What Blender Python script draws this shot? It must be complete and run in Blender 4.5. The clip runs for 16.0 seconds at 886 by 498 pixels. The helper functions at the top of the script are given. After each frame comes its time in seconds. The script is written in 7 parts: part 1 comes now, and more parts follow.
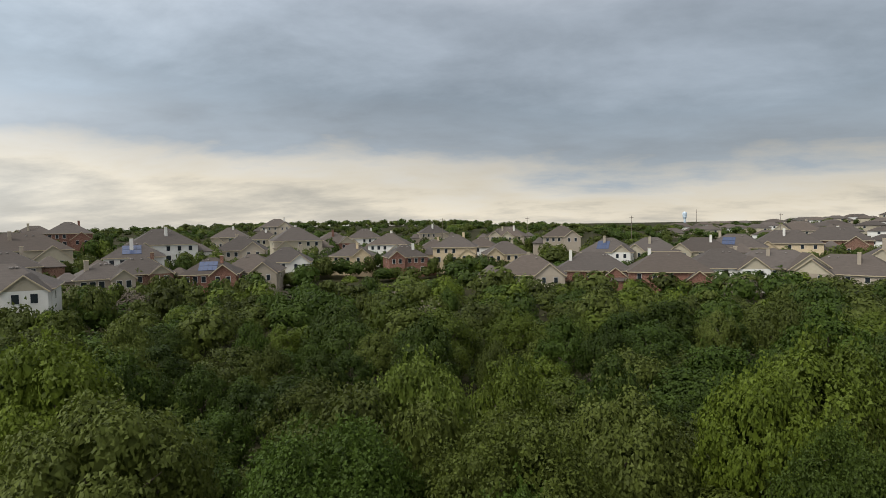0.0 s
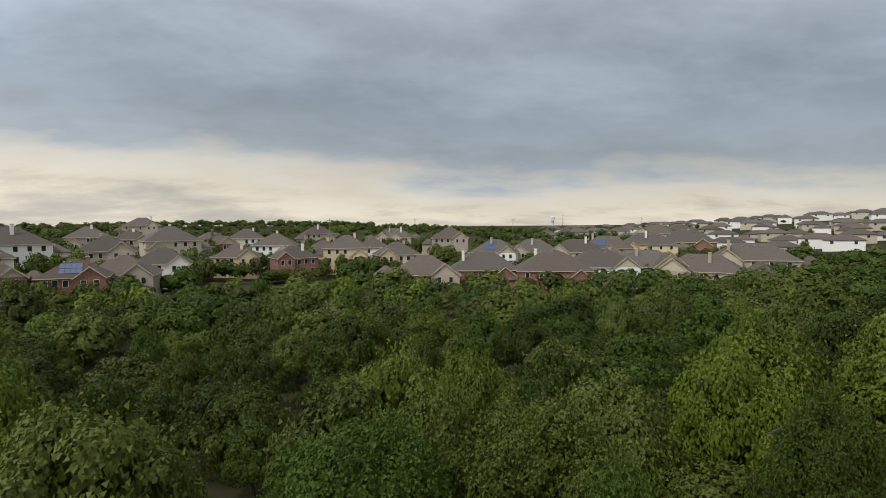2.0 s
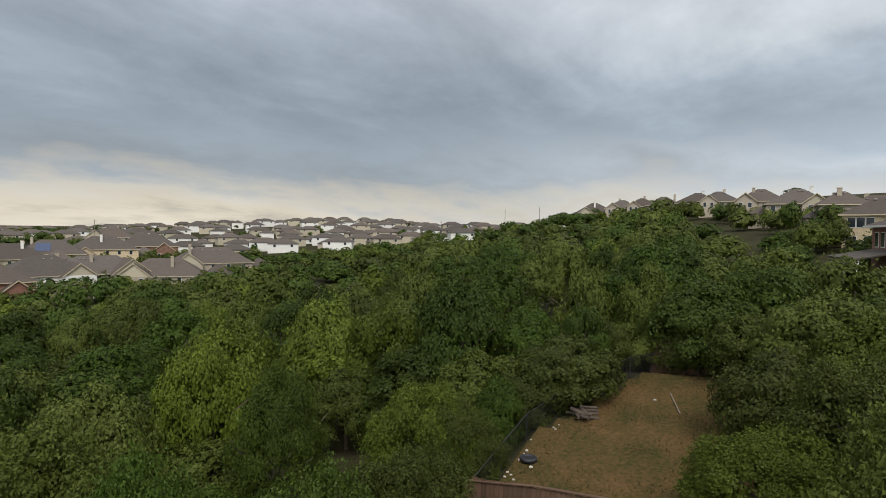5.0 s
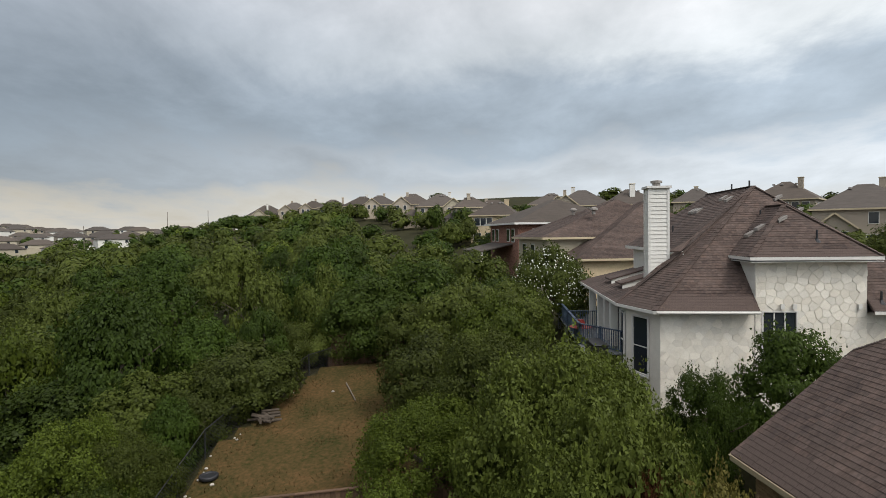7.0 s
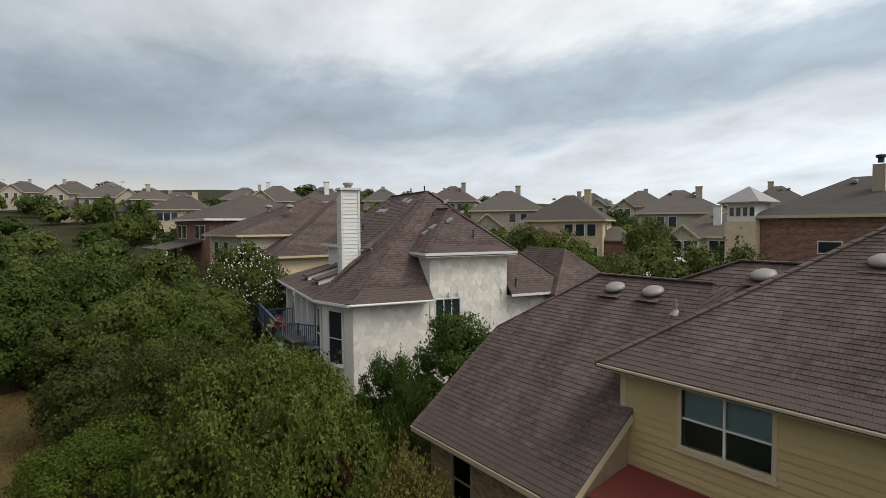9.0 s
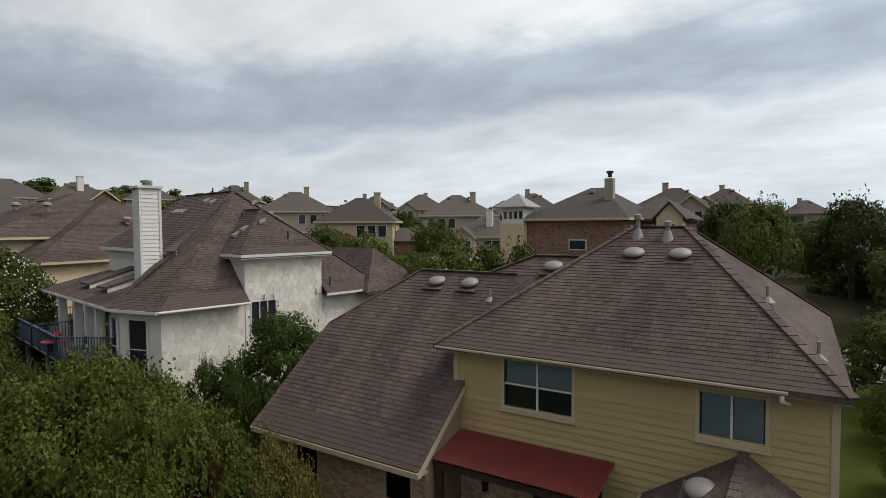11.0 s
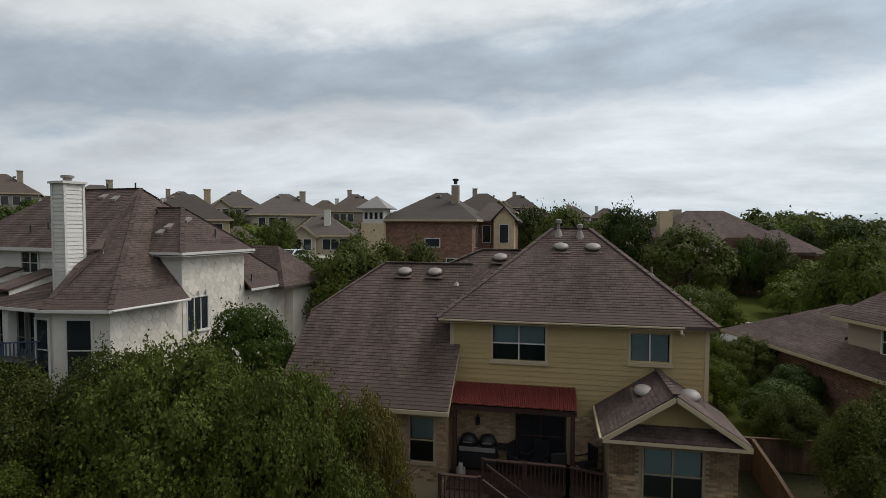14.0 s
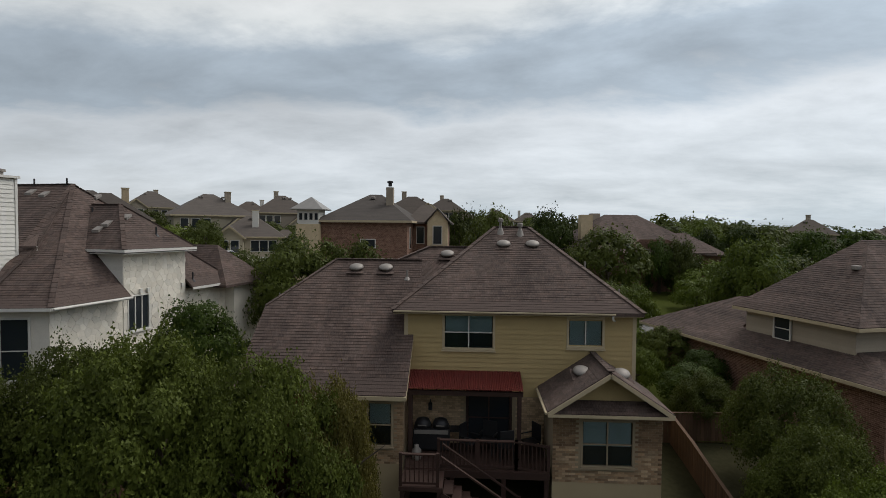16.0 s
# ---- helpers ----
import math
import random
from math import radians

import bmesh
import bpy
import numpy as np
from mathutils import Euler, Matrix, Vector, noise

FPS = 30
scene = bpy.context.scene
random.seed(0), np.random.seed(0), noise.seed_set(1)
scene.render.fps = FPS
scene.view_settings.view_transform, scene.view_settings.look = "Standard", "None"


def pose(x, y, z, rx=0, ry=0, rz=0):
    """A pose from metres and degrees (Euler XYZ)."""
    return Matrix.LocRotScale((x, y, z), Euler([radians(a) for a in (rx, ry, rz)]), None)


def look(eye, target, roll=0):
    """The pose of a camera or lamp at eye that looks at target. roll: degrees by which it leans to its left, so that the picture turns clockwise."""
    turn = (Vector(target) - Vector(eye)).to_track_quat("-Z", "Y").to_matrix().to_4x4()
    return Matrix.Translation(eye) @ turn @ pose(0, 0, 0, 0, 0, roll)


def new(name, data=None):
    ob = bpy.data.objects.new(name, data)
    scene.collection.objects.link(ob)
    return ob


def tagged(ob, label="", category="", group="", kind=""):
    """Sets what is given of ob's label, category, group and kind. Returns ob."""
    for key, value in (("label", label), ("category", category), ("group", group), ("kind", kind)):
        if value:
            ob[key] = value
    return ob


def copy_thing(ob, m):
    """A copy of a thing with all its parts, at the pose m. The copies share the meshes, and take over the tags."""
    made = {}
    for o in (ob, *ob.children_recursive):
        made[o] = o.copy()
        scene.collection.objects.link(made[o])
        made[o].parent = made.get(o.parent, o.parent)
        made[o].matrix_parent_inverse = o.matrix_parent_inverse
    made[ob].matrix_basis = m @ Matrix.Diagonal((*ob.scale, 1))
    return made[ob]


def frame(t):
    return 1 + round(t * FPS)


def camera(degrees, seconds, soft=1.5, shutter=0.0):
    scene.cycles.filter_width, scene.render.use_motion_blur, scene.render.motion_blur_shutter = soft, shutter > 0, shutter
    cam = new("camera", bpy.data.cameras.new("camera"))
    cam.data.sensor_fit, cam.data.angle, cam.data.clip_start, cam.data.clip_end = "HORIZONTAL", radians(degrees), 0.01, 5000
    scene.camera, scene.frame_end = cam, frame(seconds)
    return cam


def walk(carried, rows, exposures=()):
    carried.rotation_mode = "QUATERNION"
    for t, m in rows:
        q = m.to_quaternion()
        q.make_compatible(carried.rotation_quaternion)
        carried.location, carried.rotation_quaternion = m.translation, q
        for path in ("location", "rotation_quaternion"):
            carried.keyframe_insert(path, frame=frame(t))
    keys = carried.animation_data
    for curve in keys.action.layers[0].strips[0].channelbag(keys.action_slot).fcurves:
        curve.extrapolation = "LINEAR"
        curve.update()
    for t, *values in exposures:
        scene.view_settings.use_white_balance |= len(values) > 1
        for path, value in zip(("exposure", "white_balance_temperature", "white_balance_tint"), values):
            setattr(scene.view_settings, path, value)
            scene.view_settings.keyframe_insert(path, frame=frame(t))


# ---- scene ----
cam = camera(77.0, 16.0, soft=0.75)
PATH = [
    (0, (-7.532, -1.928, 9.782), (-7.444, -3.924, 9.697), -0.9),
    (0.5, (-6.706, -2.44, 9.635), (-6.618, -4.437, 9.552), -0.9),
    (1, (-5.523, -2.623, 9.537), (-5.439, -4.62, 9.457), -0.8),
    (1.5, (-4.372, -2.567, 9.453), (-4.436, -4.564, 9.371), -0.6),
    (2, (-3.12, -2.293, 9.424), (-3.464, -4.262, 9.341), -0.4),
    (2.5, (-2.02, -1.81, 9.531), (-2.727, -3.679, 9.445), -0.0),
    (3, (-1.274, -1.245, 9.733), (-2.243, -2.992, 9.65), 0.4),
    (3.5, (-0.895, -0.794, 9.824), (-2.092, -2.394, 9.745), 0.8),
    (4, (-0.848, -0.54, 9.815), (-2.258, -1.956, 9.739), 0.9),
    (4.2, (-0.825, -0.459, 9.818), (-2.315, -1.791, 9.745), 1.0),
    (6.3, (-0.53, -0.042, 9.927), (-2.515, -0.276, 9.869), -0.4),
    (6.5, (-0.476, -0.049, 9.881), (-2.471, -0.174, 9.827), -0.5),
    (7, (-0.372, -0.138, 9.896), (-2.365, 0.012, 9.839), -0.7),
    (7.5, (-0.149, -0.158, 9.988), (-2.093, 0.308, 9.921), -0.6),
    (8, (-0.142, -0.17, 9.992), (-2.005, 0.553, 9.92), -0.6),
    (8.5, (-0.113, -0.212, 10.006), (-1.876, 0.73, 9.927), -0.5),
    (9, (-0.017, -0.271, 10.049), (-1.658, 0.87, 9.965), -0.4),
    (9.5, (0.098, -0.476, 10.06), (-1.4, 0.846, 9.974), -0.3),
    (10, (0.155, -0.938, 10.069), (-1.195, 0.534, 9.982), -0.1),
    (10.2, (0.124, -1.182, 10.081), (-1.17, 0.341, 9.993), -0.1),
    (12.3, (-1.741, -5.079, 9.999), (-2.53, -3.243, 9.915), -0.2),
    (12.5, (-2.086, -5.582, 10.025), (-2.831, -3.728, 9.938), -0.0),
    (13, (-2.927, -6.752, 10.021), (-3.54, -4.851, 9.937), -0.0),
    (13.5, (-3.846, -7.794, 10.054), (-4.397, -5.873, 9.969), 0.1),
    (14, (-4.529, -8.791, 10.116), (-4.915, -6.831, 10.028), 0.2),
    (14.5, (-5.019, -9.512, 10.128), (-5.201, -7.522, 10.043), 0.4),
    (15, (-5.244, -9.832, 10.131), (-5.303, -7.834, 10.047), 0.4),
    (15.5, (-5.37, -10.064, 10.039), (-5.408, -8.066, 9.959), 0.5),
    (16, (-5.438, -10.192, 9.861), (-5.551, -8.197, 9.789), 0.5),
]
walk(cam, [(t, look(eye, target, roll)) for t, eye, target, roll in PATH], exposures=[(0, 0.12), (4, 0.12), (7, 0.1), (9, -0.02), (10, -0.14), (12.5, -0.24), (16, -0.42)])


# world: a cloudy sky over a faint clear one
def make_world():
    w = bpy.data.worlds.new("sky")
    scene.world = w
    w.use_nodes = True
    nt = w.node_tree
    nt.nodes.clear()
    N = lambda k: nt.nodes.new(k)
    L = nt.links.new
    tc = N("ShaderNodeTexCoord")
    sep = N("ShaderNodeSeparateXYZ")
    L(tc.outputs["Generated"], sep.inputs[0])

    def math_(op, a, b=None, clamp=False):
        n = N("ShaderNodeMath")
        n.operation, n.use_clamp = op, clamp
        for i, v in enumerate((a, b)):
            if v is None:
                continue
            if isinstance(v, (int, float)):
                n.inputs[i].default_value = v
            else:
                L(v, n.inputs[i])
        return n.outputs[0]

    def ramp(fac, stops):
        n = N("ShaderNodeValToRGB")
        while len(n.color_ramp.elements) < len(stops):
            n.color_ramp.elements.new(0.5)
        for e, (p, c) in zip(n.color_ramp.elements, stops):
            e.position, e.color = p, (*c, 1) if len(c) == 3 else c
        L(fac, n.inputs[0])
        return n.outputs[0]

    def mix(fac, a, b):
        n = N("ShaderNodeMix")
        n.data_type = "RGBA"
        for s, v in ((0, fac), (6, a), (7, b)):
            if isinstance(v, (int, float)):
                n.inputs[s].default_value = v
            elif isinstance(v, tuple):
                n.inputs[s].default_value = (*v, 1)
            else:
                L(v, n.inputs[s])
        return n.outputs[2]

    up = math_("MAXIMUM", sep.outputs[2], 0.0)
    lift = math_("ADD", up, 0.2)
    px, py = math_("DIVIDE", sep.outputs[0], lift), math_("DIVIDE", sep.outputs[1], lift)
    com = N("ShaderNodeCombineXYZ")
    L(px, com.inputs[0]), L(py, com.inputs[1])

    def cloud(scale, detail, rough, dist, turn, stretch, off):
        mp = N("ShaderNodeMapping")
        mp.inputs["Rotation"].default_value = (0, 0, radians(turn))
        mp.inputs["Scale"].default_value = (stretch, 1, 1)
        mp.inputs["Location"].default_value = off
        L(com.outputs[0], mp.inputs[0])
        n = N("ShaderNodeTexNoise")
        n.inputs["Scale"].default_value, n.inputs["Detail"].default_value = scale, detail
        n.inputs["Roughness"].default_value, n.inputs["Distortion"].default_value = rough, dist
        L(mp.outputs[0], n.inputs[0])
        return n.outputs[0]

    big = cloud(0.42, 3, 0.5, 0.1, 15, 0.8, (3.1, 1.7, 0))
    fine = cloud(1.7, 9, 0.6, 0.16, 20, 0.75, (0.4, 5.2, 2))
    mixed = math_("ADD", math_("MULTIPLY", big, 0.45), math_("MULTIPLY", fine, 0.55))
    # layers by height, their edges torn by the clouds; the south is dark over a warm gap, the north bright
    edge = math_("ADD", up, math_("MULTIPLY", math_("SUBTRACT", mixed, 0.5), 0.34))
    edge = math_("ADD", edge, math_("MULTIPLY", sep.outputs[0], -0.05))
    south = ramp(edge, [(0.0, (0.52, 0.49, 0.43)), (0.045, (0.66, 0.60, 0.49)), (0.085, (0.56, 0.53, 0.47)), (0.13, (0.29, 0.325, 0.36)), (0.23, (0.25, 0.295, 0.34)), (0.36, (0.33, 0.375, 0.43)), (0.46, (0.44, 0.475, 0.525)), (0.8, (0.6, 0.62, 0.67))])
    northern = ramp(edge, [(0.0, (0.72, 0.82, 0.90)), (0.05, (0.78, 0.85, 0.91)), (0.17, (0.82, 0.87, 0.92)), (0.205, (0.48, 0.56, 0.64)), (0.28, (0.55, 0.64, 0.73)), (0.335, (0.95, 0.99, 1.0)), (0.42, (1.0, 1.0, 1.0)), (0.8, (1.0, 1.0, 1.0))])
    turn_ = math_("ADD", math_("MULTIPLY", sep.outputs[1], 0.72), math_("MULTIPLY", sep.outputs[0], 0.2))
    north = math_("ADD", math_("MULTIPLY", turn_, 0.85), 0.47, True)
    clouds = mix(north, south, northern)
    tone = math_("ADD", math_("MULTIPLY", fine, 1.25), 0.375)
    east = math_("MULTIPLY", math_("MAXIMUM", sep.outputs[0], 0.0), math_("MULTIPLY", up, 3.2))
    tone = math_("MULTIPLY", tone, math_("ADD", east, 1.0))
    mul = N("ShaderNodeMix")
    mul.data_type, mul.blend_type = "RGBA", "MULTIPLY"
    mul.inputs[0].default_value = 0.75
    L(clouds, mul.inputs[6])
    cmb = N("ShaderNodeCombineXYZ")
    for i in range(3):
        L(tone, cmb.inputs[i])
    L(cmb.outputs[0], mul.inputs[7])
    clouds = mul.outputs[2]
    sky = N("ShaderNodeTexSky")
    sky.sky_type, sky.sun_disc = "NISHITA", False
    sky.sun_elevation, sky.sun_rotation = radians(51), radians(52)
    b1, b2, add, out = N("ShaderNodeBackground"), N("ShaderNodeBackground"), N("ShaderNodeAddShader"), N("ShaderNodeOutputWorld")
    L(sky.outputs[0], b1.inputs[0])
    b1.inputs[1].default_value = 0.006
    L(clouds, b2.inputs[0])
    b2.inputs[1].default_value = 1.0
    L(b1.outputs[0], add.inputs[0]), L(b2.outputs[0], add.inputs[1]), L(add.outputs[0], out.inputs[0])


make_world()
sun = new("sun", bpy.data.lights.new("sun", "SUN"))
sun.data.energy, sun.data.angle, sun.data.color = 2.1, radians(22), (1.0, 0.97, 0.92)
sun.matrix_world = look((38, 30, 60), (0, 0, 0))

# ---- materials ----
def material(name, base, dark=None, rough=0.8, scale=6.0, fine=40.0, spread=0.25, bump=0.15, island=0.0, rand=0.0, metal=0.0, stretch=(1, 1, 1), spec=0.3, warm=None, bump_dist=0.02):
    """A surface with broad patches and fine grain; island and rand vary it piece by piece and thing by thing."""
    m = bpy.data.materials.new(name)
    m.use_nodes = True
    nt = m.node_tree
    bs = nt.nodes["Principled BSDF"]
    N, L = nt.nodes.new, nt.links.new
    tc, mp = N("ShaderNodeTexCoord"), N("ShaderNodeMapping")
    mp.inputs["Scale"].default_value = stretch
    L(tc.outputs["Object"], mp.inputs[0])
    dark = dark or tuple(c * 0.6 for c in base)

    def noise_(s, d):
        n = N("ShaderNodeTexNoise")
        n.inputs["Scale"].default_value, n.inputs["Detail"].default_value = s, d
        L(mp.outputs[0], n.inputs[0])
        return n.outputs[0]

    a, b = noise_(scale, 4), noise_(fine, 3)
    mx = N("ShaderNodeMath")
    mx.operation = "MULTIPLY_ADD"
    L(b, mx.inputs[0])
    mx.inputs[1].default_value = 0.5
    half = N("ShaderNodeMath")
    half.operation = "MULTIPLY"
    L(a, half.inputs[0])
    half.inputs[1].default_value = 0.5
    L(half.outputs[0], mx.inputs[2])
    rp = N("ShaderNodeValToRGB")
    rp.color_ramp.elements[0].position, rp.color_ramp.elements[1].position = 0.5 - spread, 0.5 + spread
    rp.color_ramp.elements[0].color, rp.color_ramp.elements[1].color = (*dark, 1), (*base, 1)
    L(mx.outputs[0], rp.inputs[0])
    col = rp.outputs[0]
    if island or rand:
        hs = N("ShaderNodeHueSaturation")
        L(col, hs.inputs["Color"])
        val = N("ShaderNodeMath")
        val.operation = "MULTIPLY_ADD"
        val.inputs[1].default_value, val.inputs[2].default_value = 2 * island, 1 - island
        geo = N("ShaderNodeNewGeometry")
        L(geo.outputs["Random Per Island"], val.inputs[0])
        oi = N("ShaderNodeObjectInfo")
        v2 = N("ShaderNodeMath")
        v2.operation = "MULTIPLY_ADD"
        v2.inputs[1].default_value, v2.inputs[2].default_value = 2 * rand, 1 - rand
        L(oi.outputs["Random"], v2.inputs[0])
        v3 = N("ShaderNodeMath")
        v3.operation = "MULTIPLY"
        L(val.outputs[0], v3.inputs[0]), L(v2.outputs[0], v3.inputs[1])
        L(v3.outputs[0], hs.inputs["Value"])
        col = hs.outputs[0]
        if warm:
            mw = N("ShaderNodeMix")
            mw.data_type = "RGBA"
            mw.blend_type = "MULTIPLY"
            src = oi.outputs["Random"] if rand >= island else geo.outputs["Random Per Island"]
            fr = N("ShaderNodeMath")
            fr.operation = "FRACT"
            f7 = N("ShaderNodeMath")
            f7.operation = "MULTIPLY"
            f7.inputs[1].default_value = 7.3
            L(src, f7.inputs[0]), L(f7.outputs[0], fr.inputs[0]), L(fr.outputs[0], mw.inputs[0])
            L(col, mw.inputs[6])
            mw.inputs[7].default_value = (*warm, 1)
            col = mw.outputs[2]
    L(col, bs.inputs["Base Color"])
    bs.inputs["Roughness"].default_value, bs.inputs["Metallic"].default_value = rough, metal
    bs.inputs["Specular IOR Level"].default_value = spec
    if bump:
        bp = N("ShaderNodeBump")
        bp.inputs["Strength"].default_value, bp.inputs["Distance"].default_value = bump, bump_dist
        L(mx.outputs[0], bp.inputs["Height"]), L(bp.outputs[0], bs.inputs["Normal"])
    return m


def leaf_material(name, base, dark, warm):
    m = material(name, base, dark, rough=0.55, scale=0.5, fine=3.0, spread=0.2, bump=0, island=0.2, rand=0.36, spec=0.12, warm=warm)
    nt = m.node_tree
    bs = nt.nodes["Principled BSDF"]
    tr, ad = nt.nodes.new("ShaderNodeBsdfTranslucent"), nt.nodes.new("ShaderNodeMixShader")
    src = bs.inputs["Base Color"].links[0].from_socket
    nt.links.new(src, tr.inputs[0])
    ad.inputs[0].default_value = 0.25
    out = nt.nodes["Material Output"]
    nt.links.new(bs.outputs[0], ad.inputs[1]), nt.links.new(tr.outputs[0], ad.inputs[2]), nt.links.new(ad.outputs[0], out.inputs[0])
    return m


